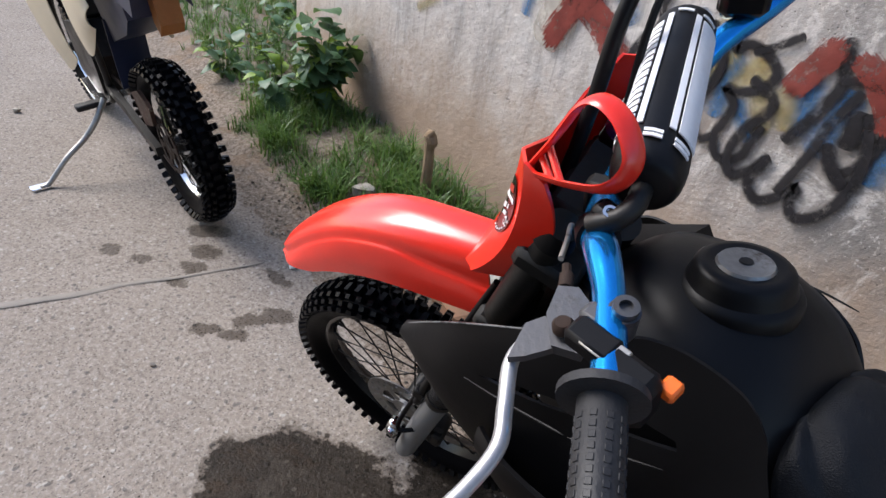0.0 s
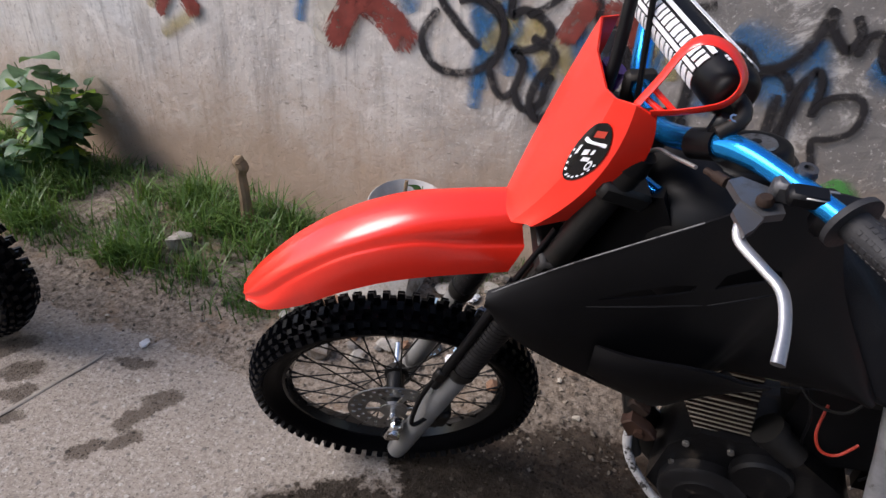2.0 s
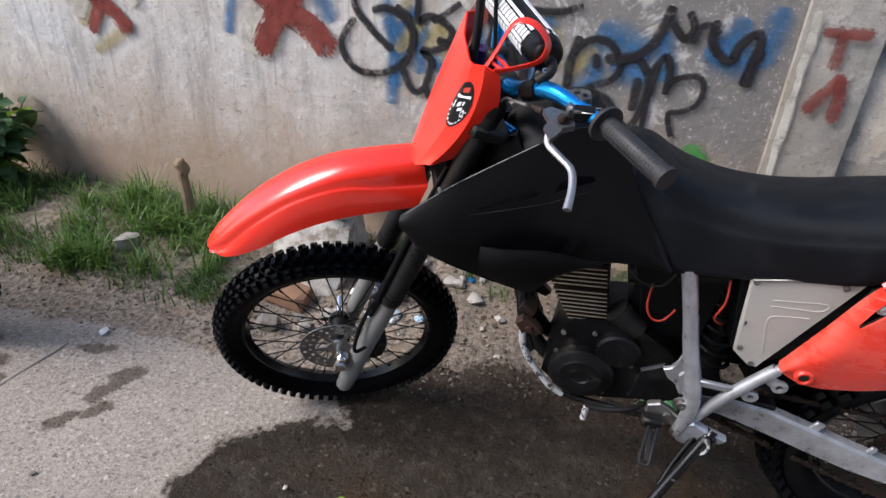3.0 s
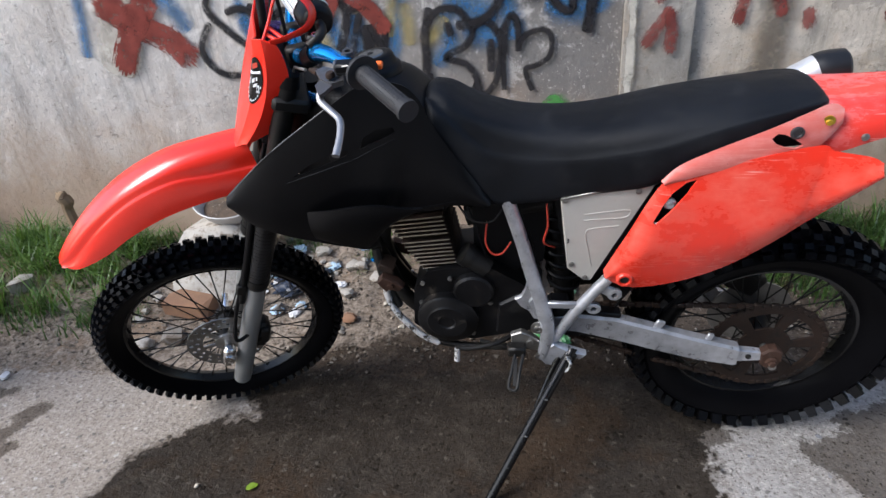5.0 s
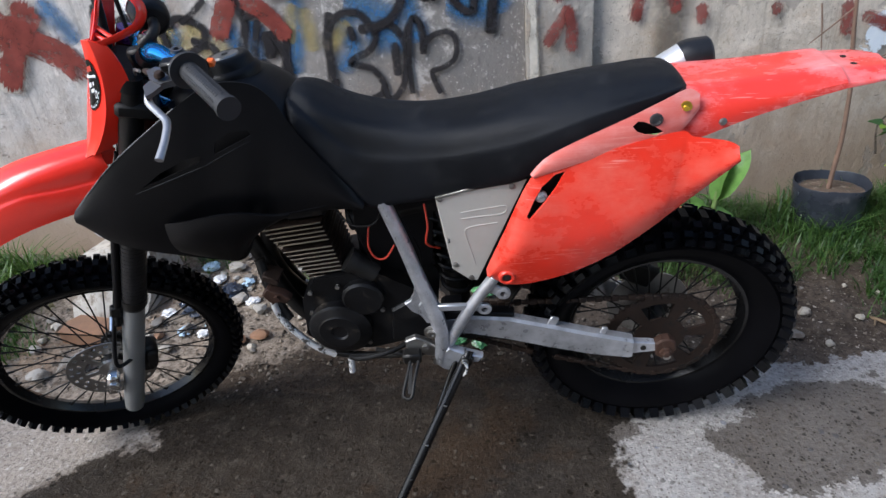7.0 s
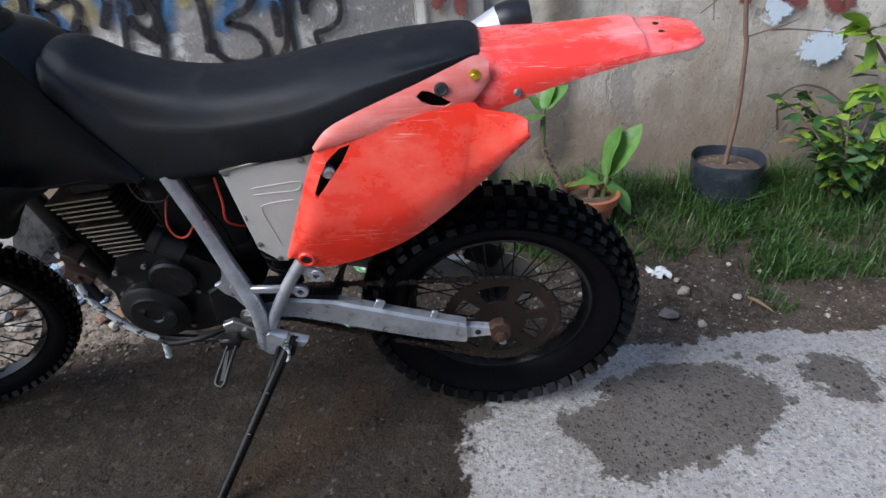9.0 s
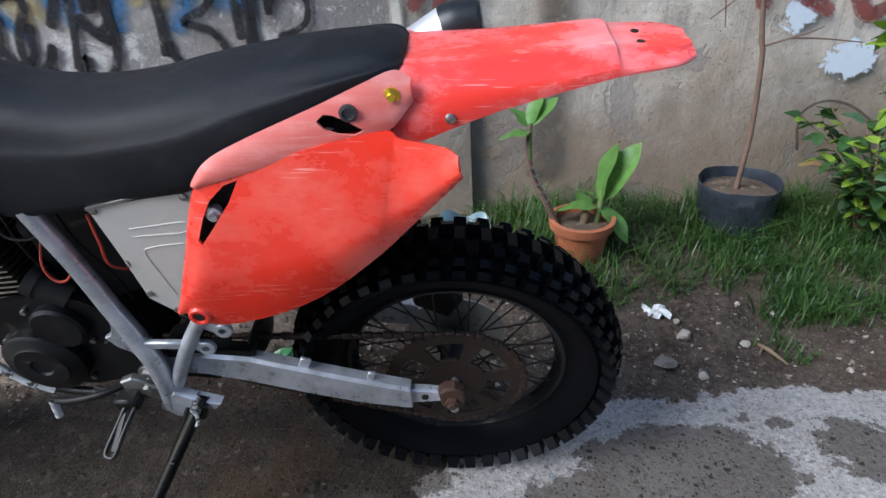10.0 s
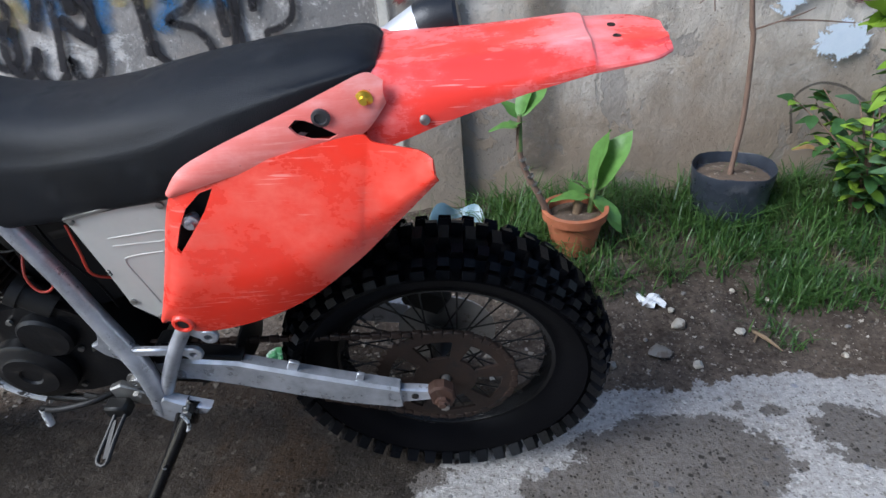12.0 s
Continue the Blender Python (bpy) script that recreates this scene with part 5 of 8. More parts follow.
def tail():
    rows = smooth_rows([(1.376, 0.090, 0.903, 1.000), (1.42, 0.088, 0.917, 1.000), (1.50, 0.083, 0.945, 1.001), (1.58, 0.078, 0.966, 1.005), (1.655, 0.072, 0.982, 1.010), (1.672, 0.070, 0.984, 1.003), (1.72, 0.064, 0.988, 1.002), (1.745, 0.055, 0.989, 1.001), (1.764, 0.038, 0.990, 1.000)], 4)
    grid = []
    for u, hw, lo, top in rows:
        h = top - lo
        half = [(-hw - 0.012, lo), (-hw - 0.012, lo + h * 0.20), (-hw - 0.010, lo + h * 0.40), (-hw - 0.004, lo + h * 0.58), (-hw * 0.93, lo + h * 0.78), (-hw * 0.80, top - 0.0035), (-hw * 0.70, top), (-hw * 0.45, top + 0.0012), (-hw * 0.2, top - 0.0005), (0, top - 0.001)]
        grid.append([(u, v, w) for v, w in half] + [(u, -v, w) for v, w in reversed(half[:-1])])
    return Shape().sheet(grid, 0.004)


rear_fender = part("rear_fender", tail(), RED_SCUFFED, bike, "long red plastic rear mudguard with pale scuffs", angle=28)
for v in (-0.020, 0.018):
    part("eyelet", Shape().lathe([(0, 0.0055), (0.0015, 0.0055), (0.002, 0.004), (0.001, 0.003), (0.001, 0.0005)], (1.70, v, 1.0015), (0.03, 0, 1), 14), RUST, rear_fender)
for k in (-1, 1):
    part("rivet", Shape().lathe([(0, 0.007), (0.002, 0.007), (0.004, 0.004), (0.004, 0.0005)], (1.452, k * 0.099, 0.945), (0, k, 0.15), 12), STEEL, rear_fender)


def airbox():
    s = Shape().prism([(0.912, 0.832), (1.000, 0.850), (1.105, 0.878), (0.985, 0.604), (0.968, 0.606), (0.932, 0.640), (0.922, 0.730)], -0.112, -0.100, 0.004)
    return s


boxes = both("airbox_cover", airbox, BEIGE, "pale grey metal airbox cover with pressed ribs")
for p, k in zip(boxes, (1, -1)):
    part("pressed_rib", Shape().tube([(0.962, -0.1122 * k, 0.790), (1.000, -0.1122 * k, 0.795), (1.052, -0.1122 * k, 0.800), (1.046, -0.1122 * k, 0.782), (1.000, -0.1122 * k, 0.778), (0.962, -0.1122 * k, 0.775)], 0.0011, 6, 5), BEIGE, p)
    part("pressed_rib", Shape().tube([(1.034, -0.1122 * k, 0.760), (0.985, -0.1122 * k, 0.754), (0.967, -0.1122 * k, 0.742), (0.976, -0.1122 * k, 0.690), (0.984, -0.1122 * k, 0.650)], 0.0011, 6, 5), BEIGE, p)
    part("top_strip", Shape().box((1.008, -0.110 * k, 0.852), (0.195, 0.012, 0.006), Euler((0, -0.235, 0)).to_matrix(), 0.001), STEEL, p)
    for u, w in ((0.922, 0.826), (0.972, 0.616), (0.94, 0.655), (1.066, 0.846)):
        part("screw", Shape().lathe([(0, 0.006), (0.003, 0.006), (0.004, 0.003), (0.004, 0.0005)], (u, -0.112 * k, w), (0, -k, 0), 10), STEEL, p)
    for j in range(2):
        part("stamped_mark", Shape().tube([(0.929 + j * 0.001, -0.1125 * k, 0.727 - j * 0.006), (0.933, -0.1125 * k, 0.724 - j * 0.006), (0.929, -0.1125 * k, 0.721 - j * 0.006)], 0.0009, 5, 4), BLACK, p)
part("airbox", Shape().hull([(u, v, w) for u, w in ((0.90, 0.82), (1.20, 0.90), (1.20, 0.72), (1.00, 0.60), (0.93, 0.63)) for v in (-0.085, 0.085)]), BLACK, bike, "black plastic airbox")

# frame
both("frame_tube", lambda: Shape().tube([(0.802, -0.094, 0.820), (0.832, -0.100, 0.708), (0.853, -0.108, 0.620), (0.882, -0.120, 0.515), (0.890, -0.130, 0.440), (0.880, -0.132, 0.372)], [0.0155, 0.016, 0.017, 0.019, 0.018, 0.015], 14, 6), SILVER, "silver painted frame tube")
both("subframe_rail", lambda: Shape().tube([(0.905, -0.125, 0.425), (0.965, -0.122, 0.535), (1.022, -0.118, 0.618)], 0.0135, 10).tube([(1.015, -0.118, 0.60), (1.10, -0.108, 0.735), (1.19, -0.098, 0.87), (1.30, -0.088, 0.94)], 0.010, 10, 4), SILVER, "silver subframe rail")
both("frame_bracket", lambda: Shape().box((0.925, -0.122, 0.538), (0.098, 0.012, 0.018), Euler((0, 0.03, 0)).to_matrix(), 0.003).prism([(0.845, 0.545), (0.872, 0.585), (0.888, 0.52), (0.885, 0.46), (0.858, 0.50)], -0.122, -0.112, 0.003), SILVER, "silver welded frame bracket")
both("side_plate", lambda: Shape().prism([(0.812, 0.548), (0.826, 0.556), (0.836, 0.575), (0.842, 0.602), (0.856, 0.590), (0.868, 0.540), (0.874, 0.480), (0.858, 0.482), (0.846, 0.508), (0.826, 0.522)], -0.116, -0.106, 0.003), SILVER, "silver frame side plate")
def lug(u, w, v=-0.126, r=0.0165, hole=0.0075, web=(0.0, 0.0)):
    """A flat ear with an eye through it, joined to the rail by a short web."""
    ring = Shape().lathe([(0, hole), (0, r - 0.002), (0.002, r), (0.009, r), (0.011, r - 0.002), (0.011, hole)], (u, v, w), (0, 1, 0), 22, closed=True)
    d = Vector((web[0], 0, web[1]))
    mid = Vector((u, v + 0.0055, w)) + d * (0.5 + 0.5 * r / d.length)
    return ring.box(mid, (d.length, 0.010, r * 1.5), Euler((0, -math.atan2(d.z, d.x), 0)).to_matrix(), 0.003)


both("peg_lug", lambda: lug(1.040, 0.572, web=(-0.030, 0.020)), SILVER, "silver rear peg lug with an eye")
both("peg_lug", lambda: lug(0.996, 0.527, web=(-0.028, 0.014)), SILVER, "silver rear peg lug with an eye")
both("pivot_bolt", lambda: Shape().lathe([(0, 0.018), (0.006, 0.018), (0.006, 0.011), (0.013, 0.011), (0.013, 0.005), (0.009, 0.004), (0.009, 0.001)], (0.868, -0.128, 0.468), (0, -1, 0), 18), STEEL, "steel swing arm pivot bolt")
both("peg_mount", lambda: Shape().prism([(0.800, 0.440), (0.826, 0.452), (0.850, 0.440), (0.878, 0.412), (0.874, 0.384), (0.848, 0.388), (0.826, 0.405), (0.800, 0.408)], -0.132, -0.118, 0.003).lathe([(0, 0.009), (0.007, 0.009), (0.007, 0.001)], (0.848, -0.132, 0.420), (0, -1, 0), 6).lathe([(0, 0.010), (0.010, 0.010), (0.010, 0.001)], (0.872, -0.134, 0.376), (0, -1, 0), 10), STEEL, "oily foot peg mounting bracket")
both("stand_plate", lambda: Shape().prism([(0.872, 0.405), (0.905, 0.425), (0.935, 0.408), (0.985, 0.388), (0.975, 0.374), (0.925, 0.372), (0.905, 0.345), (0.885, 0.350), (0.868, 0.372)], -0.146, -0.126, 0.004), SILVER, "silver stand mounting plate")
part("down_tube", Shape().tube([(0.395, 0, 0.93), (0.43, 0, 0.78), (0.465, 0, 0.62), (0.51, 0, 0.46), (0.58, 0, 0.38)], 0.020, 12, 5), DARK_STEEL, bike, "black frame down tube")
both("cradle_tube", lambda: Shape().tube([(0.470, -0.033, 0.64), (0.482, -0.056, 0.575), (0.500, -0.068, 0.510), (0.512, -0.071, 0.48)], 0.0125, 10, 6), DARK_STEEL, "blackened upper cradle tube")
both("cradle_rail", lambda: Shape().tube([(0.489, -0.076, 0.545), (0.492, -0.082, 0.515), (0.512, -0.086, 0.462), (0.562, -0.090, 0.395), (0.605, -0.086, 0.358)], 0.0085, 10, 6), SCRATCHED, "scratched bright cradle guard rail")
both("mount_plate", lambda: Shape().prism([(0.470, 0.570), (0.486, 0.588), (0.520, 0.572), (0.536, 0.552), (0.522, 0.540), (0.500, 0.548), (0.488, 0.538)], -0.086, -0.064, 0.003).lathe([(0, 0.009), (0.008, 0.009), (0.008, 0.001)], (0.505, -0.086, 0.562), (0, -1, 0), 6), RUST_PALE, "rusty engine mount plate")
# rear run of the cradle rail, in a darker metal than the front run
both("lower_rail", lambda: Shape().tube([(0.600, -0.080, 0.362), (0.64, -0.081, 0.350), (0.72, -0.085, 0.347), (0.83, -0.095, 0.36)], 0.0098, 10, 6), DARK_STEEL, "dark lower frame rail")
# made-up black block that keeps the gap between fork and shrouds dark
part("neck_dark_fill", Shape().hull([(u, v, w) for u, w, h in ((0.335, 0.90, 0.07), (0.36, 1.03, 0.06), (0.44, 1.06, 0.10), (0.50, 0.95, 0.12), (0.47, 0.80, 0.10), (0.39, 0.82, 0.09)) for v in (-h, h)]), BLACK, bike, "black filler block for the dark gap between the shrouds")
part("head_stock", Shape().lathe([(-0.09, 0.024), (-0.09, 0.032), (0.09, 0.032), (0.09, 0.024)], tuple(STEER_FOOT + STEER_AXIS * 1.115), tuple(STEER_AXIS), 20), DARK_STEEL, bike)
part("top_tube", Shape().tube([(0.36, 0, 0.99), (0.50, 0, 0.93), (0.70, 0, 0.84), (0.86, 0, 0.80)], 0.026, 12, 5), DARK_STEEL, bike)

# engine
engine = part("engine_case", Shape().hull([(u, v, w) for u, w in ((0.545, 0.42), (0.56, 0.54), (0.60, 0.60), (0.74, 0.62), (0.83, 0.56), (0.88, 0.47), (0.84, 0.40), (0.70, 0.365), (0.60, 0.37)) for v in (-0.075, 0.085)]), ENGINE, bike, "oily dark engine crankcase")
part("round_cover", Shape().lathe([(0, 0.078), (0.022, 0.078), (0.028, 0.070), (0.030, 0.055), (0.034, 0.050), (0.034, 0.022), (0.030, 0.018), (0.030, 0.001)], (0.640, -0.074, 0.455), (0, -1, 0), 36), ENGINE, engine, "round dark alternator cover")
part("round_cover", Shape().lathe([(0, 0.050), (0.026, 0.050), (0.031, 0.044), (0.031, 0.001)], (0.712, -0.066, 0.548), (0, -1, 0), 30), ENGINE, engine, "small round gear cover")
part("starter_motor", Shape().tube([(0.700, -0.060, 0.640), (0.745, -0.058, 0.600)], 0.026, 18).tube([(0.690, -0.06, 0.648), (0.705, -0.06, 0.636)], 0.030, 18), DARK_STEEL, engine, "black starter motor")
part("sprocket_cover", Shape().prism([(0.76, 0.40), (0.77, 0.50), (0.82, 0.53), (0.87, 0.50), (0.87, 0.42), (0.82, 0.39)], -0.085, -0.070, 0.006), ENGINE, engine)
for u, w in ((0.575, 0.50), (0.60, 0.395), (0.70, 0.39), (0.75, 0.50), (0.585, 0.565), (0.655, 0.58)):
    part("case_bolt", Shape().lathe([(0, 0.006), (0.006, 0.006), (0.006, 0.001)], (u, -0.076, w), (0, -1, 0), 6), STEEL, engine)
tilt = Euler((0, -radians(6), 0)).to_matrix()
cyl_axis = tilt @ Vector((0, 0, 1))
foot = Vector((0.636, 0, 0.585))
cylinder = part("cylinder", Shape().box(foot + cyl_axis * 0.075 - Vector((0.015, 0, 0)), (0.070, 0.09, 0.19), tilt, 0.01), ENGINE, bike, "air-cooled engine cylinder")
def fin_rim(a, b, t, side):
    """The worn pale edge of one fin, on one of its long sides."""
    return Shape().box((0, side * (b / 2), 0), (a * 0.97, 0.0024, 2 * t), None, 0.0005).mesh("fin_edge", FINS)


for k in range(14):
    # the fins grow wider towards the head, which sits a finger's width above the barrel
    long_, wide = 0.086 + 0.0042 * k, 0.122 + 0.0012 * k
    place = Matrix.Translation(foot + cyl_axis * (0.006 + 0.0118 * k + (0.008 if k > 8 else 0.0)) - Vector((0.0026 * k, 0, 0))) @ tilt.to_4x4()
    part("cooling_fin", Shape().box((0, 0, 0), (long_, wide, 0.0036), None, 0.0014).mesh("cooling_fin", RUST), None, cylinder, at=place)
    # only the long sides get pale edges; the ends' shade is in the colour
    for side in (-1, 1):
        part("fin_edge", fin_rim(long_, wide, 0.0016, side), None, cylinder, at=place)
part("head_cover", Shape().box(foot + cyl_axis * 0.195, (0.10, 0.11, 0.05), tilt, 0.012), ENGINE, cylinder)
# black fillers added where the gaps beside the cylinder and shock lie in shade
part("intake_dark_fill", Shape().hull([(u, v, w) for u, w in ((0.715, 0.64), (0.72, 0.80), (0.83, 0.81), (0.90, 0.78), (0.88, 0.60), (0.80, 0.57)) for v in (-0.035, 0.06)]), BLACK, bike, "black filler block for the shaded gap behind the cylinder")
part("shock_dark_fill", Shape().hull([(u, v, w) for u, w in ((0.88, 0.80), (1.02, 0.80), (1.06, 0.60), (1.05, 0.46), (0.90, 0.44)) for v in (0.045, 0.07)]), BLACK, bike, "black filler panel for the shade behind the shock absorber")
part("carburettor", Shape().tube([(0.70, 0.0, 0.72), (0.80, 0.0, 0.74)], 0.03, 16).box((0.755, 0, 0.69), (0.05, 0.06, 0.07), None, 0.006).tube([(0.80, 0, 0.74), (0.90, 0, 0.76)], 0.036, 16), DARK_STEEL, bike, "dark carburettor and rubber boot")
part("exhaust_pipe", Shape().tube([(0.535, 0.0, 0.715), (0.495, 0.015, 0.69), (0.478, 0.02, 0.62), (0.495, 0.03, 0.53), (0.54, 0.06, 0.43), (0.62, 0.10, 0.37), (0.75, 0.125, 0.38), (0.90, 0.135, 0.50), (1.08, 0.14, 0.74), (1.22, 0.135, 0.90)], 0.019, 14, 6), DARK_STEEL, bike, "blackened exhaust pipe")
muffler = part("muffler", Shape().tube([(1.22, 0.133, 0.829), (1.28, 0.133, 0.870), (1.36, 0.133, 0.924), (1.450, 0.133, 0.977)], [0.022, 0.032, 0.037, 0.038], 26, 5), MUFFLER, bike, "silver exhaust muffler")
part("end_cap", Shape().tube([(1.444, 0.133, 0.973), (1.460, 0.133, 0.979), (1.492, 0.133, 0.983)], [0.040, 0.040, 0.038], 28).tube([(1.491, 0.133, 0.983), (1.498, 0.133, 0.984)], [0.038, 0.032], 28), CARBON, muffler, "black muffler end cap")
part("bracket", Shape().box((0.494, -0.045, 0.600), (0.040, 0.05, 0.020), Euler((0, 0.5, 0)).to_matrix(), 0.003), RUST, bike, "rusty engine bracket")
shifter = part("gear_lever", Shape().tube([(0.80, -0.10, 0.405), (0.76, -0.135, 0.412), (0.70, -0.150, 0.410), (0.665, -0.152, 0.415)], 0.0065, 10, 5).tube([(0.668, -0.152, 0.420), (0.664, -0.158, 0.380)], 0.0062, 10), DARK_STEEL, bike, "dark steel gear lever")
peg = part("foot_peg", Shape().box((0.815, -0.150, 0.410), (0.045, 0.03, 0.03), None, 0.005), DARK_STEEL, bike, "black folding foot peg")
part("lever_tip", Shape().tube([(0.667, -0.153, 0.414), (0.6635, -0.159, 0.374)], 0.0075, 10), SCRATCHED, shifter, "worn bright lever tip")
part("peg_loop", Shape().tube([(0.832, -0.155, 0.408), (0.822, -0.205, 0.390), (0.816, -0.243, 0.374), (0.803, -0.246, 0.372), (0.796, -0.235, 0.376), (0.804, -0.195, 0.392), (0.812, -0.155, 0.408)], 0.0042, 8, 6).box((0.812, -0.205, 0.389), (0.010, 0.07, 0.004), Euler((0.36, 0, 0)).to_matrix(), 0.001), DARK_STEEL, peg)
part("linkage", Shape().tube([(0.83, -0.12, 0.40), (0.90, -0.125, 0.385)], 0.008, 8).tube([(0.72, -0.11, 0.395), (0.80, -0.12, 0.385), (0.86, -0.12, 0.392)], 0.006, 8, 4), DARK_STEEL, bike)
stand = part("side_stand", Shape().tube([(0.945, -0.146, 0.392), (0.935, -0.152, 0.375), (0.735, -0.372, 0.062)], [0.011, 0.0125, 0.0115], 12, 3).box((0.940, -0.146, 0.375), (0.03, 0.016, 0.05), Euler((0, 0.4, 0)).to_matrix(), 0.004), BLACK_GLOSS, bike, "worn black side stand")
part("stand_foot", Shape().box((0.728, -0.385, 0.066), (0.055, 0.04, 0.006), Euler((-0.17, 0, 0)).to_matrix(), 0.002), DARK_STEEL, stand)
part("stand_bolt", Shape().lathe([(0, 0.010), (0.010, 0.010), (0.010, 0.001)], (0.940, -0.150, 0.386), (0, -1, 0), 6), STEEL, stand)
part("stand_spring", Shape().tube([(0.918, -0.140, 0.378), (0.890, -0.170, 0.318), (0.862, -0.212, 0.262)], 0.0068, 10), BLACK_GLOSS, stand)
part("spring_hook", Shape().tube([(0.935, -0.162, 0.398), (0.945, -0.168, 0.385), (0.940, -0.170, 0.362), (0.925, -0.168, 0.350)], 0.0035, 8, 5), SCRATCHED, stand)
for t in (0.25, 0.5, 0.72):
    q = Vector((0.935, -0.152, 0.375)).lerp(Vector((0.735, -0.372, 0.062)), t)
    part("paint_chip", Shape().box(q + Vector((0.0, -0.0105, 0.004)), (0.007, 0.003, 0.016), Euler((0.5, 0.5, 0)).to_matrix(), 0.001), WORN_EDGE, stand, "chipped paint")

# rear suspension and drive
both("swing_arm", lambda: Shape().rings([[(u, v0, wb), (u, v0, wt - 0.006), (u, v0 + 0.006, wt), (u, v0 + 0.026, wt), (u, v0 + 0.030, wt - 0.006), (u, v0 + 0.030, wb), (u, v0 + 0.026, wb - 0.004), (u, v0 + 0.005, wb - 0.004)] for u, v0, wb, wt in
     ((0.895, -0.105, 0.435, 0.485), (0.96, -0.108, 0.434, 0.488), (1.05, -0.112, 0.412, 0.480), (1.15, -0.117, 0.383, 0.452), (1.25, -0.120, 0.355, 0.422), (1.338, -0.122, 0.340, 0.398), (1.346, -0.122, 0.342, 0.394))]), SILVER, "silver alloy swing arm")
both("chain_adjuster", lambda: Shape().prism([(1.340, 0.385), (1.385, 0.380), (1.412, 0.374), (1.418, 0.352), (1.385, 0.346), (1.340, 0.344)], -0.114, -0.098, 0.003), SILVER)
both("axle_block", lambda: Shape().prism([(1.398, 0.378), (1.412, 0.392), (1.430, 0.394), (1.446, 0.380), (1.450, 0.355), (1.442, 0.332), (1.420, 0.326), (1.404, 0.338)], -0.120, -0.098, 0.004), RUST_PALE, "rust-brown axle block")
both("axle_nut", lambda: Shape().lathe([(0, 0.0145), (0.009, 0.0145), (0.011, 0.009), (0.016, 0.008), (0.016, 0.001)], (1.424, -0.118, 0.354), (0, -1, 0), 6), RUST_PALE, "rusty hexagonal axle nut")
both("adjuster_bolt", lambda: Shape().tube([(1.372, -0.117, 0.364), (1.372, -0.113, 0.364)], 0.007, 12), DARK_STEEL)
both("swing_arm_lug", lambda: Shape().box((1.155, -0.105, 0.460), (0.020, 0.008, 0.026), Euler((0, 0.4, 0)).to_matrix(), 0.003), SILVER)
both("swing_arm_lug", lambda: Shape().box((1.275, -0.108, 0.424), (0.014, 0.008, 0.020), Euler((0, 0.3, 0)).to_matrix(), 0.003), SILVER)
part("rear_axle", Shape().tube([(1.428, -0.128, 0.340), (1.428, 0.128, 0.340)], 0.009, 12), STEEL, bike)


def chain_run():
    s = Shape()
    a, b = Vector((1.428, -0.056, 0.340)), Vector((0.845, -0.056, 0.450))
    ra, rb = 0.139, 0.032
    d = (b - a).normalized()
    n = Vector((-d.z, 0, d.x)) * -1
    path = []
    for t in np.linspace(0, 1, 32):
        path.append((a + n * ra).lerp(b + n * rb, float(t)))
    ang0 = math.atan2(n.z, n.x)
    for t in np.linspace(0, 1, 7)[1:-1]:
        ang = ang0 + math.pi * float(t)
        path.append(b + rb * Vector((math.cos(ang), 0, math.sin(ang))))
    for t in np.linspace(0, 1, 32):
        path.append((b - n * rb).lerp(a - n * ra, float(t)) - Vector((0, 0, 0.012 * math.sin(math.pi * float(t)))))
    for t in np.linspace(0, 1, 24)[1:-1]:
        ang = ang0 + math.pi + math.pi * float(t)
        path.append(a + ra * Vector((math.cos(ang), 0, math.sin(ang))))
    for i, p in enumerate(path):
        q = path[(i + 1) % len(path)]
        m = (q - p).to_track_quat("X", "Y").to_matrix()
        s.box((p + q) / 2, ((q - p).length * 0.98, 0.016 if i % 2 else 0.011, 0.010), m, 0.002)
    return s


part("drive_chain", chain_run(), RUST, bike, "rusty drive chain")
part("chain_guide", Shape().box((0.925, -0.09, 0.425), (0.10, 0.012, 0.035), Euler((0, 0.15, 0)).to_matrix(), 0.004).box((1.02, -0.085, 0.40), (0.14, 0.02, 0.012), Euler((0, 0.22, 0)).to_matrix(), 0.003), BLACK, bike)
shock = part("shock_absorber", Shape().tube([(0.90, 0.0, 0.78), (0.935, 0.0, 0.46)], 0.020, 16).tube([(0.925, 0, 0.56), (0.937, 0, 0.44)], 0.026, 16), DARK_STEEL, bike, "black rear shock absorber")
coil = [(0.903 + 0.030 * t + 0.036 * math.cos(t * 14 * math.pi), 0.036 * math.sin(t * 14 * math.pi), 0.75 - 0.25 * t) for t in np.linspace(0, 1, 100)]
part("coil_spring", Shape().tube(coil, 0.0058, 8, 1), BLACK, shock, "black coil spring")
part("inner_mudguard", Shape().sheet([[(1.428 + (0.385 + 0.02 * (abs(v) / 0.085) ** 2) * math.cos(a), v, 0.340 + (0.385 + 0.02 * (abs(v) / 0.085) ** 2) * math.sin(a)) for v in np.linspace(-0.085, 0.085, 9)] for a in np.linspace(radians(98), radians(170), 18)], 0.004), BLACK, bike, "black plastic inner mudguard before the rear tyre")
part("chain_slider", Shape().box((0.985, -0.090, 0.492), (0.16, 0.03, 0.014), Euler((0, 0.12, 0)).to_matrix(), 0.004).box((0.92, -0.07, 0.46), (0.06, 0.07, 0.09), None, 0.01), BLACK, bike, "black rubber chain slider")
part("caliper", Shape().box((1.395, 0.075, 0.45), (0.09, 0.05, 0.07), Euler((0, 0.5, 0)).to_matrix(), 0.01), DARK_STEEL, bike, "dark rear brake caliper")
part("rear_disc", Shape().lathe([(0.066, 0.05), (0.066, 0.105), (0.070, 0.105), (0.070, 0.05)], (1.428, 0, 0.340), (0, 1, 0), 40), STEEL, bike)
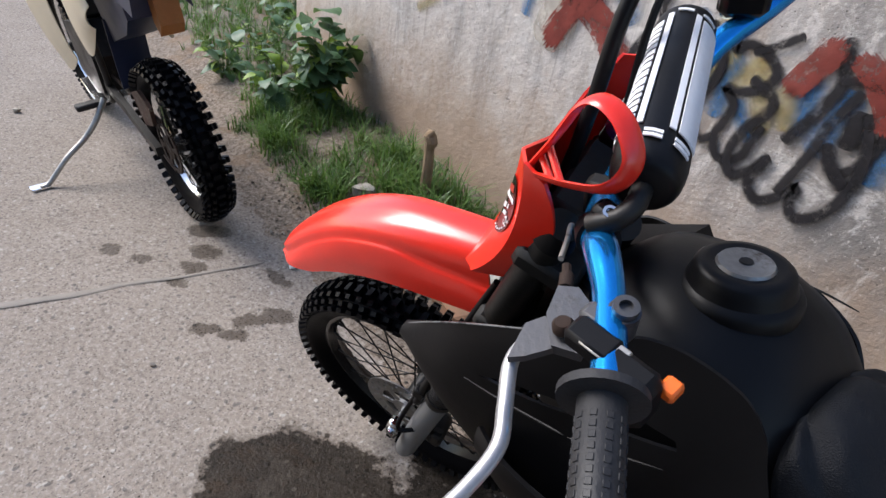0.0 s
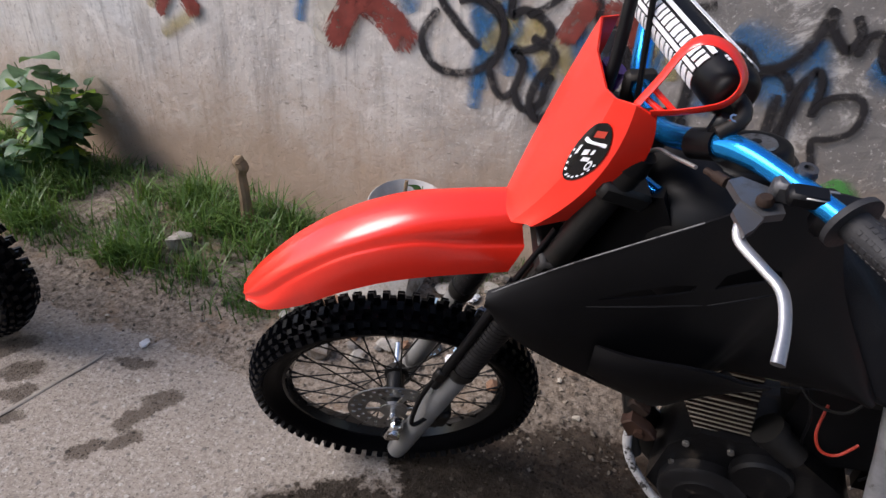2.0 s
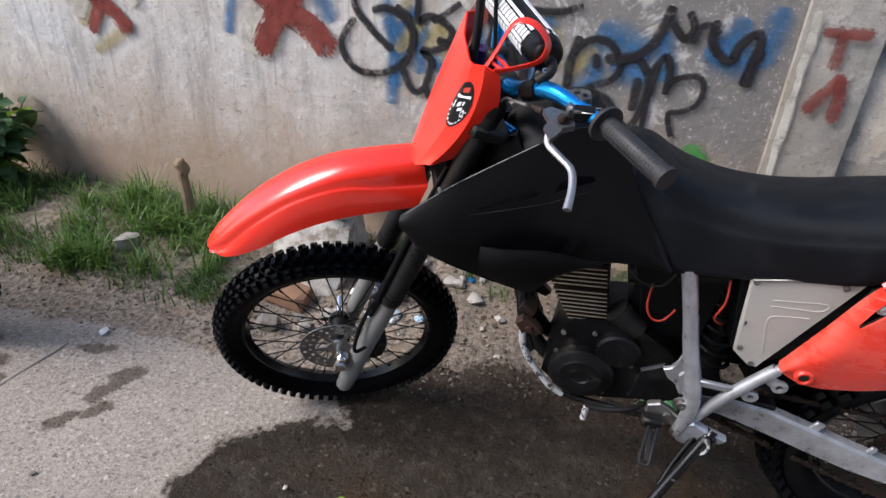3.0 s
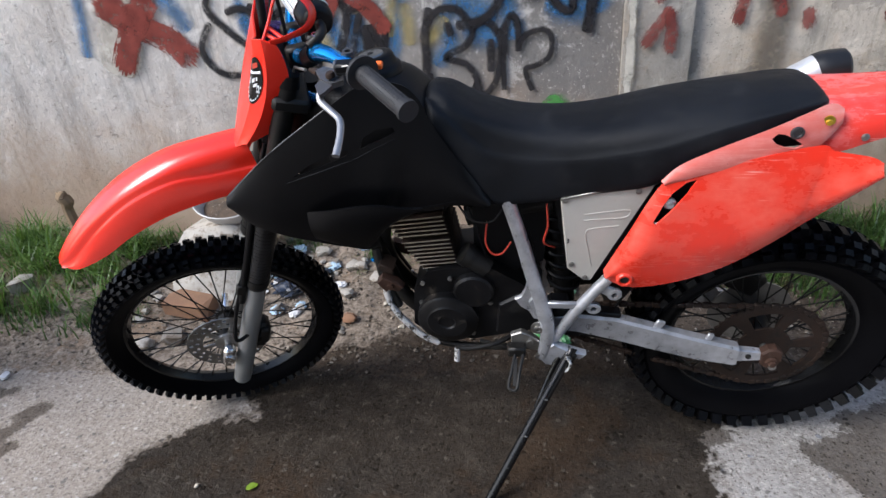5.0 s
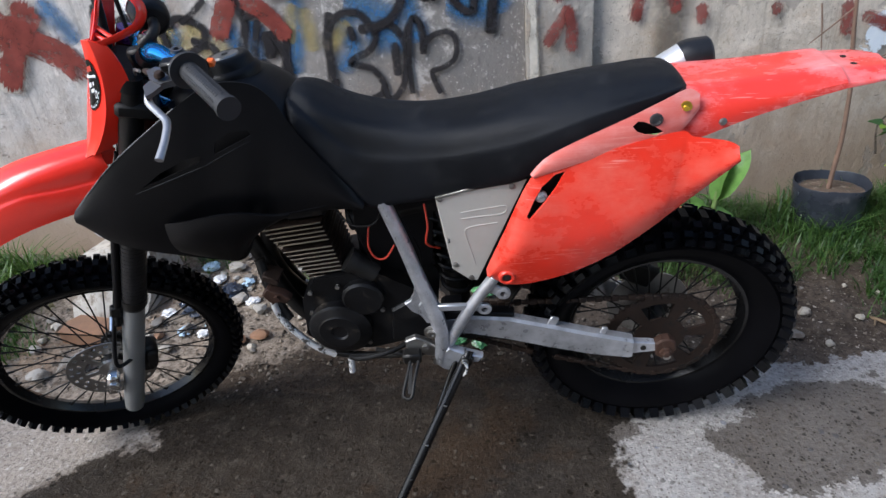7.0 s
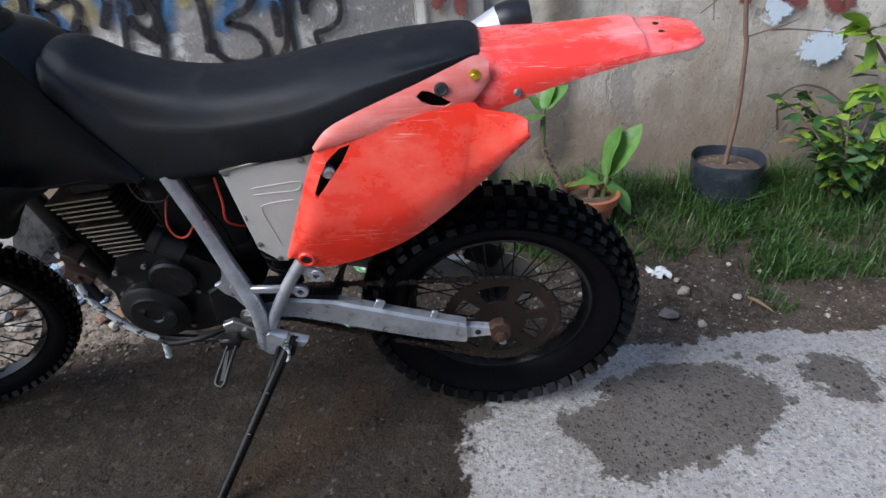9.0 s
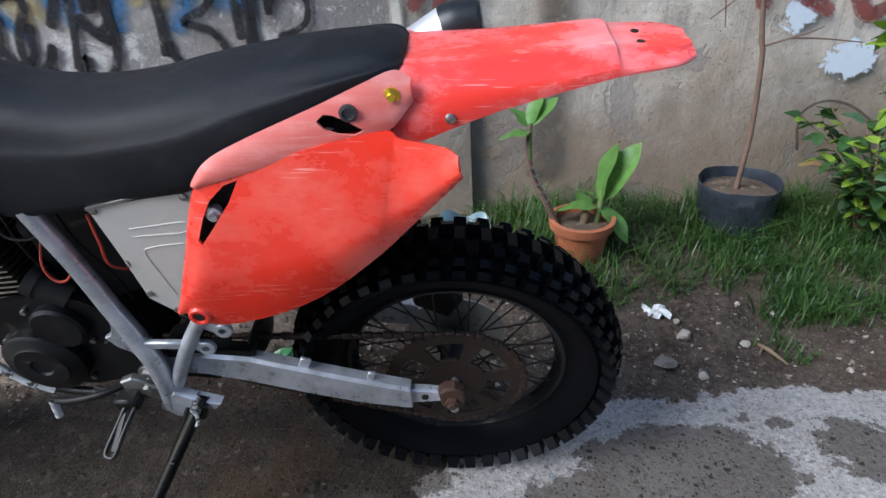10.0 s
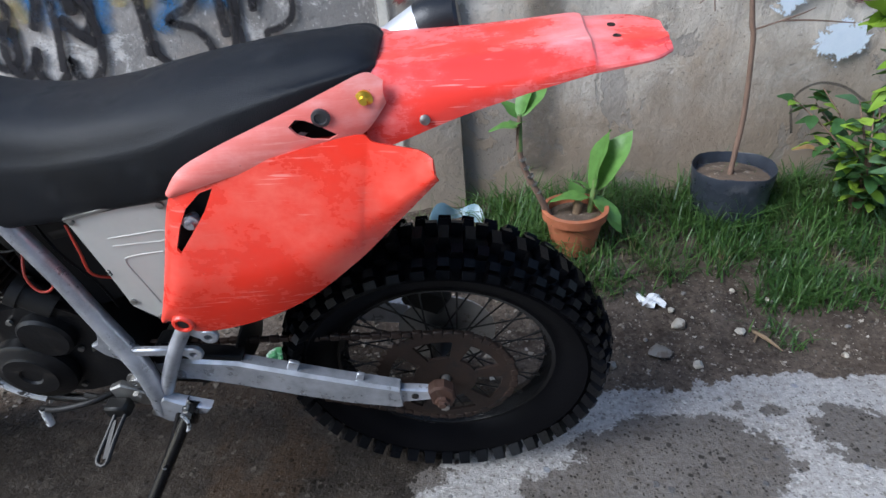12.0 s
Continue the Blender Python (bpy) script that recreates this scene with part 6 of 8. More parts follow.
# wires
for path, mat in (([(0.752, -0.050, 0.730), (0.748, -0.075, 0.690), (0.762, -0.085, 0.664), (0.785, -0.085, 0.664), (0.806, -0.075, 0.690)], WIRE_RED), ([(0.69, -0.05, 0.775), (0.72, -0.075, 0.752), (0.765, -0.075, 0.748), (0.79, -0.06, 0.775)], DARK_STEEL),
                  ([(0.885, -0.085, 0.80), (0.888, -0.095, 0.75), (0.880, -0.090, 0.70), (0.905, -0.07, 0.67)], WIRE_RED), ([(0.70, -0.04, 0.80), (0.73, -0.07, 0.72), (0.745, -0.06, 0.64), (0.77, -0.05, 0.58)], BLACK),
                  ([(0.80, -0.05, 0.80), (0.84, -0.08, 0.74), (0.86, -0.07, 0.66), (0.85, -0.05, 0.58)], BLACK)):
    part("wire", Shape().tube(path, 0.0024, 8, 8), mat, bike)

# ---------------------------------------------------------------- its steered front end
LEG = ((-0.040, 0.232), (0.332, 1.080))


def on_leg(w, v=-0.098):
    t = (w - LEG[0][1]) / (LEG[1][1] - LEG[0][1])
    return Vector((LEG[0][0] + t * (LEG[1][0] - LEG[0][0]), v, w))


for k in (1, -1):
    leg = part("fork_leg", Shape().tube([on_leg(0.228, -0.098 * k), on_leg(0.24, -0.098 * k), on_leg(0.615, -0.098 * k)], [0.020, 0.0255, 0.0255], 20, 3), GREY_LEG, bike, "grey painted lower fork leg", at=STEER)
    part("fork_guard", Shape().tube([on_leg(0.605, -0.098 * k), on_leg(0.612, -0.098 * k), on_leg(0.83, -0.098 * k)], [0.026, 0.0285, 0.028], 20, 3), CARBON, leg, "ribbed black fork sleeve")
    for j in range(19):
        part("sleeve_rib", Shape().tube([on_leg(0.633 + 0.0102 * j, -0.098 * k), on_leg(0.6372 + 0.0102 * j, -0.098 * k)], 0.0291, 20), CARBON, leg)
    part("stanchion", Shape().tube([on_leg(0.82, -0.098 * k), on_leg(1.125, -0.098 * k)], 0.022, 18), DARK_STEEL, leg)
    part("fork_cap", Shape().tube([on_leg(1.122, -0.098 * k), on_leg(1.145, -0.098 * k)], [0.024, 0.020], 18), PURPLE if k < 0 else BLACK, leg)
    part("sleeve_clamp", Shape().tube([on_leg(0.602, -0.098 * k), on_leg(0.622, -0.098 * k)], 0.0305, 20), DARK_STEEL, leg)
part("front_axle", Shape().tube([(AXLE_U, -0.128, 0.345), (AXLE_U, 0.12, 0.345)], 0.009, 12).lathe([(0, 0.015), (0.010, 0.015), (0.012, 0.009), (0.012, 0.001)], (AXLE_U + 0.008, -0.120, 0.350), (-0.3, -1, 0), 12), CHROME, bike, "bright front axle end", at=STEER)
part("axle_clamp", Shape().box((AXLE_U + 0.004, -0.108, 0.350), (0.03, 0.034, 0.075), Euler((0, 0.41, 0)).to_matrix(), 0.008), CHROME, bike, at=STEER)
part("brake_caliper", Shape().box((0.055, -0.072, 0.375), (0.052, 0.055, 0.100), Euler((0, 0.35, 0)).to_matrix(), 0.012).box((0.072, -0.088, 0.382), (0.03, 0.04, 0.06), Euler((0, 0.35, 0)).to_matrix(), 0.01), DARK_STEEL, bike, "grimy front brake caliper", at=STEER)
part("brake_hose", Shape().tube([(0.055, -0.105, 0.425), (0.020, -0.135, 0.435), (0.012, -0.132, 0.452), (0.040, -0.108, 0.520), (0.098, -0.104, 0.640), (0.186, -0.100, 0.830), (0.270, -0.09, 1.00)], 0.0052, 10, 6), BLACK, bike, "black brake hose", at=STEER)
part("hose_clip", Shape().box((0.082, -0.108, 0.602), (0.026, 0.018, 0.034), Euler((0, 0.41, 0)).to_matrix(), 0.004), DARK_STEEL, bike, at=STEER)
part("guard_rod", Shape().tube([(0.066, -0.108, 0.555), (0.146, -0.106, 0.74), (0.212, -0.102, 0.89)], 0.0085, 10, 4), BLACK, bike, at=STEER)
for w in (0.93, 1.085):
    c = on_leg(w, 0.0)
    part("triple_clamp", Shape().box((c.x + 0.012, 0, c.z), (0.075, 0.245, 0.030), Euler((0, 0.41, 0)).to_matrix(), 0.010), DARK_STEEL, bike, "black fork clamp", at=STEER)


def front_fender():
    top = [(-0.288, 0.762), (-0.252, 0.802), (-0.165, 0.874), (-0.065, 0.932), (0.035, 0.966), (0.125, 0.976), (0.225, 0.978)]
    ridge = [(-0.282, 0.760), (-0.235, 0.786), (-0.145, 0.856), (-0.055, 0.908), (0.045, 0.935), (0.130, 0.930), (0.230, 0.925)]
    edge = [(-0.276, 0.757), (-0.232, 0.764), (-0.158, 0.790), (-0.085, 0.828), (0.000, 0.858), (0.085, 0.872), (0.205, 0.876)]
    hw = [0.030, 0.060, 0.070, 0.073, 0.074, 0.074, 0.070]
    grid = []
    for (tu, tw, ru, rw, eu, ew, h) in smooth_rows([(*a, *b, *c, d) for a, b, c, d in zip(top, ridge, edge, hw)], 6):
        half = [(tu, 0, tw), (tu + 0.001, h * 0.38, tw - 0.004), (tu * 0.6 + ru * 0.4, h * 0.62, tw * 0.55 + rw * 0.45), (ru, h * 0.72, rw), (ru, h * 0.80, rw - 0.007), (ru * 0.5 + eu * 0.5, h * 0.93, (rw + ew) / 2 - 0.002), (eu, h, ew)]
        pts = spline(half, 3)
        grid.append([(p.x, -p.y, p.z) for p in reversed(pts)] + [tuple(p) for p in pts[1:]])
    return Shape().sheet(grid, 0.0035)


part("front_fender", front_fender(), RED, bike, "glossy red front mudguard", at=STEER, angle=50)


# The plate's columns, right side to left: foot, middle and top of each.
PLATE = [((0.206, 0.024, 0.968), (0.268, 0.072, 1.090), (0.337, 0.117, 1.210)), ((0.204, -0.005, 0.972), (0.263, 0.025, 1.090), (0.322, 0.050, 1.198)), ((0.205, -0.035, 0.978), (0.266, -0.030, 1.090), (0.320, -0.035, 1.196)),
         ((0.209, -0.062, 0.986), (0.276, -0.080, 1.098), (0.318, -0.090, 1.220)), ((0.234, -0.088, 1.006), (0.305, -0.110, 1.112), (0.334, -0.117, 1.230)), ((0.284, -0.090, 1.022), (0.350, -0.108, 1.116), (0.356, -0.124, 1.218))]
PLATE = [[(0.250, 0.050, 0.985), (0.315, 0.095, 1.100), (0.362, 0.128, 1.206)]] + PLATE


def plate_point(a, b):
    """A point of the plate: a runs over the columns, b from foot to top."""
    col = []
    i = max(0, min(int(a), len(PLATE) - 2))
    f = a - i
    for k in range(3):
        col.append(Vector(PLATE[i][k]).lerp(Vector(PLATE[i + 1][k]), f))
    return col[0] * (1 - b) * (1 - 2 * b) + col[1] * 4 * b * (1 - b) + col[2] * b * (2 * b - 1)


plate = part("number_plate", Shape().sheet([[plate_point(float(a), float(b)) for b in np.linspace(0, 1, 17)] for a in np.linspace(0, len(PLATE) - 1, 43)], -0.0035), RED, bike, "glossy red front number plate with a round sticker", at=STEER, angle=14)


def decal(outline, lift):
    """A thin skin on the plate: outline in the plate's own (across, height)."""
    c = np.mean(outline, axis=0)
    rings = []
    for f in (0.02, 0.35, 0.7, 1.0):
        ring = []
        for p in outline:
            a, b = (float(x) for x in c + (np.array(p) - c) * f)
            q = plate_point(a, b)
            n = (plate_point(a, b + 0.02) - q).cross(plate_point(a + 0.05, b) - q).normalized()
            ring.append(q + n * (lift if n.x < 0 else -lift))
        rings.append(ring)
    return Shape().rings(rings, caps=False)


def oval(ca, cb, ra, rb, n=28):
    return [(ca + ra * math.cos(2 * math.pi * k / n), cb + rb * math.sin(2 * math.pi * k / n)) for k in range(n)]


def slant(ca, cb, da, db):
    return [(ca - da, cb - db), (ca + da, cb - db * 0.6), (ca + da, cb + db), (ca - da, cb + db * 0.6)]


LIFT = 0.0050
SC = (4.22, 0.665)
part("sticker", decal(oval(*SC, 0.58, 0.205), LIFT), BLACK_GLOSS, plate, "round black sticker with white and red marks")
for ca, cb, da, db, m in ((0.02, 0.135, 0.20, 0.026, WIRE_RED), (0.04, 0.072, 0.40, 0.015, WHITE), (-0.10, 0.010, 0.10, 0.024, WHITE), (0.05, -0.035, 0.13, 0.018, WHITE), (-0.33, -0.005, 0.045, 0.040, WHITE), (0.14, 0.020, 0.05, 0.020, WHITE)):
    part("sticker_mark", decal(slant(SC[0] + ca, SC[1] + cb, da, db), LIFT + 0.0008), m, plate)
part("sticker_mark", decal(oval(SC[0] + 0.28, SC[1] - 0.070, 0.10, 0.036, 16), LIFT + 0.0008), WHITE, plate)
part("sticker_mark", decal(oval(SC[0] + 0.28, SC[1] - 0.070, 0.055, 0.019, 16), LIFT + 0.0014), BLACK_GLOSS, plate)
for j in range(11):
    t = radians(190 + 15 * j)
    part("sticker_mark", decal(slant(SC[0] + 0.49 * math.cos(t), SC[1] + 0.175 * math.sin(t), 0.034, 0.011), LIFT + 0.0008), WHITE, plate)

# handlebar
BAR = [(0.385, 0, 1.150), (0.387, -0.05, 1.150), (0.395, -0.092, 1.165), (0.414, -0.150, 1.200), (0.430, -0.182, 1.215), (0.452, -0.225, 1.221), (0.479, -0.300, 1.230), (0.516, -0.422, 1.237)]
bar = part("handlebar", Shape().tube([(a, -b, c) for a, b, c in reversed(BAR[1:])] + BAR, [0.0112, 0.0115, 0.0118, 0.0142, 0.0145, 0.0145, 0.0145, 0.0145, 0.0145, 0.0145, 0.0145, 0.0142, 0.0118, 0.0115, 0.0112], 16, 5), BLUE, bike, "bright blue anodised handlebar", at=STEER)
part("bar_clamp", Shape().box((0.385, -0.045, 1.140), (0.045, 0.026, 0.055), None, 0.008).box((0.385, 0.045, 1.140), (0.045, 0.026, 0.055), None, 0.008), DARK_STEEL, bar, "black handlebar clamp")
PAD_R = 0.031
part("crossbar_clamp", Shape().tube([(0.4045, -0.130, 1.184), (0.4190, -0.161, 1.206)], 0.0182, 18).box((0.420, -0.148, 1.219), (0.026, 0.020, 0.030), Euler((0, 0.2, -0.3)).to_matrix(), 0.005), BLACK, bar, "black crossbar clamp")
part("clamp_screw", Shape().lathe([(0, 0.0055), (0.005, 0.0055), (0.005, 0.003), (0.002, 0.003), (0.002, 0.0005)], (0.424, -0.155, 1.233), (0.1, -0.3, 1), 12), CHROME, bar)


def pad_mid(v):
    """The pad's middle line, a little askew on the crossbar."""
    return 0.417 - 0.175 * v, 1.238


part("crossbar", Shape().tube([(0.410, -0.160, 1.220), (0.436, -0.150, 1.234), (pad_mid(-0.10)[0], -0.10, 1.238), (pad_mid(0.10)[0], 0.10, 1.238), (0.394, 0.150, 1.234), (0.410, 0.160, 1.220)], 0.009, 12, 4), DARK_STEEL, bar)
pad = part("bar_pad", Shape().tube([(pad_mid(v)[0], v, 1.238) for v in (-0.124, -0.118, -0.095, 0.0, 0.10, 0.128, 0.134)], [0.018, 0.027, PAD_R, PAD_R, PAD_R, PAD_R, 0.024], 24, 3), BLACK, bar, "black and white handlebar pad")


def wrap(v0, v1, a0, a1, r=PAD_R + 0.0012):
    """A printed patch that follows the round pad."""
    g = [[(pad_mid(v)[0] + r * math.cos(a), v, pad_mid(v)[1] + r * math.sin(a)) for v in np.linspace(v0, v1, 4)] for a in np.linspace(a0, a1, max(3, int((a1 - a0) * 8)))]
    return Shape().sheet(g, 0.0012)


for a0, a1 in ((radians(62), radians(72)), (radians(110), radians(120)), (radians(158), radians(168))):
    part("printed_stripe", wrap(-0.080, 0.108, a0, a1), WHITE, pad, "white printed stripe")
random.seed(4)
part("printed_panel", wrap(-0.080, 0.104, radians(14), radians(57)), WHITE, pad, "white printed panel")
for a0, a1 in ((radians(126), radians(154)), (radians(173), radians(205))):
    v = -0.082
    while v < 0.10:
        wv = random.uniform(0.006, 0.011)
        part("printed_bar", wrap(v, v + wv, a0, a1), WHITE, pad)
        v += wv + 0.0035
for a0, a1 in ((radians(78), radians(105)), (radians(30), radians(60))):
    for v in (-0.098, -0.092, 0.112):
        part("printed_bar", wrap(v, v + 0.004, a0, a1), WHITE, pad)
strap = [(0.334, -0.106, 1.222), (0.358, -0.102, 1.258), (0.382, -0.098, 1.298), (0.404, -0.104, 1.311), (0.430, -0.118, 1.302), (0.446, -0.136, 1.276), (0.430, -0.146, 1.250), (0.388, -0.136, 1.232), (0.350, -0.124, 1.222)]
strap = [tuple(Vector((0.340, -0.114, 1.222)).lerp(Vector(p), 0.86)) for p in strap]
part("rubber_strap", Shape().tube(strap, 0.0105, 10, 7, flat=0.28), RED, plate, "red rubber plate strap")
for t in (0.35, 0.7):
    part("strap_rung", Shape().tube([Vector(strap[0]).lerp(Vector(strap[1]), t), Vector(strap[8]).lerp(Vector(strap[7]), t)], 0.0035, 8), RED, plate)

for k in (1, -1):
    a, b = Vector((0.478, -0.305 * k, 1.2362)), Vector((0.5205, -0.434 * k, 1.237))
    d = (b - a).normalized()
    grip = part("grip", Shape().tube([a, b], [0.0148, 0.0148], 20).tube([a - d * 0.001, a + d * 0.005], 0.0275, 26).tube([b - d * 0.006, b + d * 0.002], 0.0172, 20), GRIP, bar, "grey-black rubber grip")
    knurl = None
    for i in range(16):
        c = a.lerp(b, 0.14 + 0.048 * i)
        for j in range(10):
            t = 2 * math.pi * j / 10
            e = d.cross(Vector((0, 0, 1))).normalized()
            g = d.cross(e)
            if knurl is None:
                knurl = Shape()
            p = c + 0.0146 * (math.cos(t) * e + math.sin(t) * g)
            knurl.box(p, (0.0042, 0.0042, 0.0013), (math.cos(t) * e + math.sin(t) * g).to_track_quat("Z", "Y").to_matrix(), 0.0004)
    part("grip_pattern", knurl, GRIP, bar)

DOWN = Matrix.Translation((0.444, -0.242, 1.202)) @ Matrix.Scale(0.82, 4) @ Matrix.Translation((-0.440, 0.242, -1.211))
perch = part("clutch_perch", Shape().hull([(u, v, w) for u, v in ((0.398, -0.212), (0.416, -0.206), (0.450, -0.232), (0.446, -0.272), (0.420, -0.275), (0.402, -0.246)) for w in (1.205, 1.217)]).box((0.452, -0.246, 1.230), (0.036, 0.024, 0.030), Euler((0, 0, -0.3)).to_matrix(), 0.007)
             .tube([(0.466, -0.238, 1.222), (0.468, -0.238, 1.250)], 0.0135, 16), DULL_ALLOY, bar, "dull cast alloy clutch perch", at=DOWN)
part("pivot_bolt", Shape().lathe([(0, 0.010), (0.006, 0.010), (0.010, 0.007), (0.010, 0.001)], (0.424, -0.258, 1.222), (-0.1, 0.05, 1), 14), RUST, perch)
part("clamp_bolt", Shape().lathe([(0, 0.011), (0.010, 0.011), (0.010, 0.006), (0.005, 0.006), (0.005, 0.001)], (0.468, -0.238, 1.247), (0.1, 0.0, 1), 16), DULL_ALLOY, perch)
part("cable_adjuster", Shape().tube([(0.402, -0.205, 1.205), (0.395, -0.185, 1.200)], 0.0075, 10).tube([(0.396, -0.188, 1.2), (0.388, -0.170, 1.196)], 0.005, 8), RUST, perch)
lever = [(0.410, -0.266, 1.199), (0.405, -0.276, 1.195), (0.405, -0.290, 1.191), (0.416, -0.318, 1.189), (0.425, -0.345, 1.187), (0.418, -0.378, 1.181), (0.404, -0.410, 1.172)]
part("clutch_lever", Shape().tube(lever, [0.0045, 0.0058, 0.0060, 0.0060, 0.0060, 0.0057, 0.0064], 12, 6, flat=0.75), ALLOY, bar, "scuffed bent alloy clutch lever")
part("lever_root", Shape().hull([(u, v, w) for u, v in ((0.432, -0.246), (0.436, -0.262), (0.414, -0.284), (0.404, -0.290), (0.402, -0.258), (0.412, -0.246)) for w in (1.197, 1.204)]), DULL_ALLOY, bar, "dull grey lever root")
part("brake_lever", Shape().tube([(a, -b, c) for a, b, c in lever], [0.010, 0.0088, 0.0072, 0.0068, 0.0066, 0.0062, 0.0068], 12, 6, flat=0.75), CHROME, bar, "polished front brake lever")
part("master_cylinder", Shape().box((0.432, 0.215, 1.252), (0.05, 0.06, 0.045), Euler((0, 0, 0.25)).to_matrix(), 0.008).box((0.425, 0.25, 1.226), (0.045, 0.05, 0.024), None, 0.006), BLACK, bar, "black brake master cylinder")
switch = part("switch_block", Shape().box((0.475, -0.276, 1.238), (0.040, 0.030, 0.042), Euler((0, 0, -0.32)).to_matrix(), 0.007).box((0.448, -0.262, 1.252), (0.036, 0.022, 0.016), Euler((0, 0, -0.32)).to_matrix(), 0.004), BLACK, bar, "black switch block", at=Matrix.Translation((0.010, -0.008, -0.020)))
part("button", Shape().box((0.500, -0.268, 1.242), (0.012, 0.014, 0.010), Euler((0, 0, -0.32)).to_matrix(), 0.002), ORANGE, bar, "orange push button", at=Matrix.Translation((0.010, -0.008, -0.018)))
part("switch_clip", Shape().box((0.455, -0.262, 1.262), (0.030, 0.018, 0.005), Euler((0, 0, -0.32)).to_matrix(), 0.001), STEEL, bar, at=Matrix.Translation((0.012, -0.012, -0.026)))
part("clutch_cable", Shape().tube([(0.393, -0.176, 1.188), (0.383, -0.140, 1.172), (0.372, -0.105, 1.155), (0.362, -0.07, 1.10), (0.352, -0.05, 1.00)], 0.0026, 8, 6), STEEL, bike, "thin grey clutch cable", at=STEER)
part("brake_line", Shape().tube([(0.285, -0.02, 1.03), (0.318, 0.000, 1.120), (0.338, 0.020, 1.200), (0.356, 0.060, 1.300), (0.380, 0.130, 1.360), (0.410, 0.190, 1.340), (0.430, 0.225, 1.265)], 0.0085, 12, 6), BLACK, bike, "thick black brake hose", at=STEER)
part("throttle_cable", Shape().tube([(0.37, -0.03, 1.05), (0.372, 0.000, 1.15), (0.380, 0.060, 1.290), (0.400, 0.130, 1.330), (0.440, 0.230, 1.255)], 0.004, 8, 6), BLACK, bike, "black throttle cable", at=STEER)
part("instrument_mount", Shape().box((0.345, 0.0, 1.115), (0.05, 0.12, 0.03), Euler((0, 0.4, 0)).to_matrix(), 0.006), DARK_STEEL, bike, at=STEER)
part("ignition_coil", Shape().tube([(0.372, -0.050, 1.060), (0.398, -0.092, 1.062)], 0.015, 16), BLUE, bike, "blue metal reservoir", at=STEER)


# ---------------------------------------------------------------- the second bike, seen from behind
BIKE2_AT = Matrix.Translation((-1.60, 0.07, 0.004)) @ pose(0, 0, 0, 0, 0, 4) @ pose(0, 0, 0, 10, 0, 0)
bike2 = thing("dirt_bike", "dark blue and cream dirt bike on a metal side stand", "motorcycle", BIKE2_AT)
wheel(bike2, "rear_wheel", (0, 0, 0.336), 0.335, 0.050, 0.234, [(p * 0.82, a * 0.82, b, c, d) for p, a, b, c, d in REAR_ROWS], 46, 0.045, rim_mat=CHROME, sprocket=(-0.052, 0.112), label="spoked rear wheel with a bright rim")
wheel(bike2, "front_wheel", (-1.44, 0, 0.340), 0.340, 0.044, 0.268, FRONT_ROWS, 60, 0.030, rim_mat=CHROME, label="spoked front wheel")
for k in (-1, 1):
    part("swing_arm", Shape().rings([[(u, k * v, wb), (u, k * v, wt), (u, k * (v + 0.026), wt), (u, k * (v + 0.026), wb)] for u, v, wb, wt in ((-0.56, 0.075, 0.40, 0.44), (-0.30, 0.078, 0.375, 0.415), (0.02, 0.082, 0.325, 0.360))]), DARK_STEEL, bike2, "dark steel swing arm")
    part("fork_leg", Shape().tube([(-1.44, k * 0.09, 0.30), (-1.28, k * 0.09, 0.66), (-1.10, k * 0.09, 1.08)], 0.024, 14, 3), DARK_STEEL, bike2)
    part("side_panel", Shape().sheet(grid_between([(-0.52, 1.00), (-0.36, 1.02), (-0.20, 0.98), (-0.12, 0.86)], [(-0.46, 0.74), (-0.36, 0.67), (-0.24, 0.66), (-0.14, 0.78)], [k * 0.12, k * 0.135, k * 0.135, k * 0.13], [k * 0.13, k * 0.15, k * 0.15, k * 0.13], 6, 8, k * -0.02), 0.004), CREAM, bike2, "cream side panel")
    part("tank_shroud", Shape().sheet(grid_between([(-1.12, 0.84), (-0.98, 0.92), (-0.80, 0.94)], [(-1.00, 0.44), (-0.90, 0.40), (-0.78, 0.48)], [k * 0.19, k * 0.17, k * 0.14], [k * 0.16, k * 0.15, k * 0.13], 6, 8, k * -0.02), 0.004), CREAM, bike2, "cream plastic shroud")
    part("frame_rail", Shape().tube([(-0.98, k * 0.03, 0.86), (-0.92, k * 0.07, 0.44), (-0.60, k * 0.09, 0.34), (-0.52, k * 0.09, 0.46), (-0.56, k * 0.09, 0.82)], 0.014, 10, 5), DARK_STEEL, bike2)
part("rear_fender", Shape().sheet([[(u, v, w - 0.03 * (abs(v) / 0.09) ** 2 - (0.10 if abs(v) > 0.085 else 0)) for v in np.linspace(-0.095, 0.095, 13)] for u, w in ((-0.50, 0.96), (-0.36, 1.00), (-0.20, 1.03), (-0.02, 1.05), (0.14, 1.06), (0.26, 1.04))], 0.004), NAVY, bike2, "dark blue rear mudguard")
part("inner_guard", Shape().sheet([[(-0.30 + 0.34 * math.cos(a) * -0.2 + t * 0.02, v, 0.46 + 0.30 * t) for v in np.linspace(-0.07, 0.07, 5)] for t, a in ((0.0, 0), (0.3, 0.4), (0.6, 0.8), (1.0, 1.2))], 0.004), NAVY, bike2)
part("tail_lamp", Shape().hull([(u, v, w) for u, w in ((0.10, 0.98), (0.17, 0.98), (0.18, 0.84), (0.15, 0.80), (0.12, 0.84)) for v in (0.0, 0.08)]), AMBER, bike2, "brown-orange tail piece")
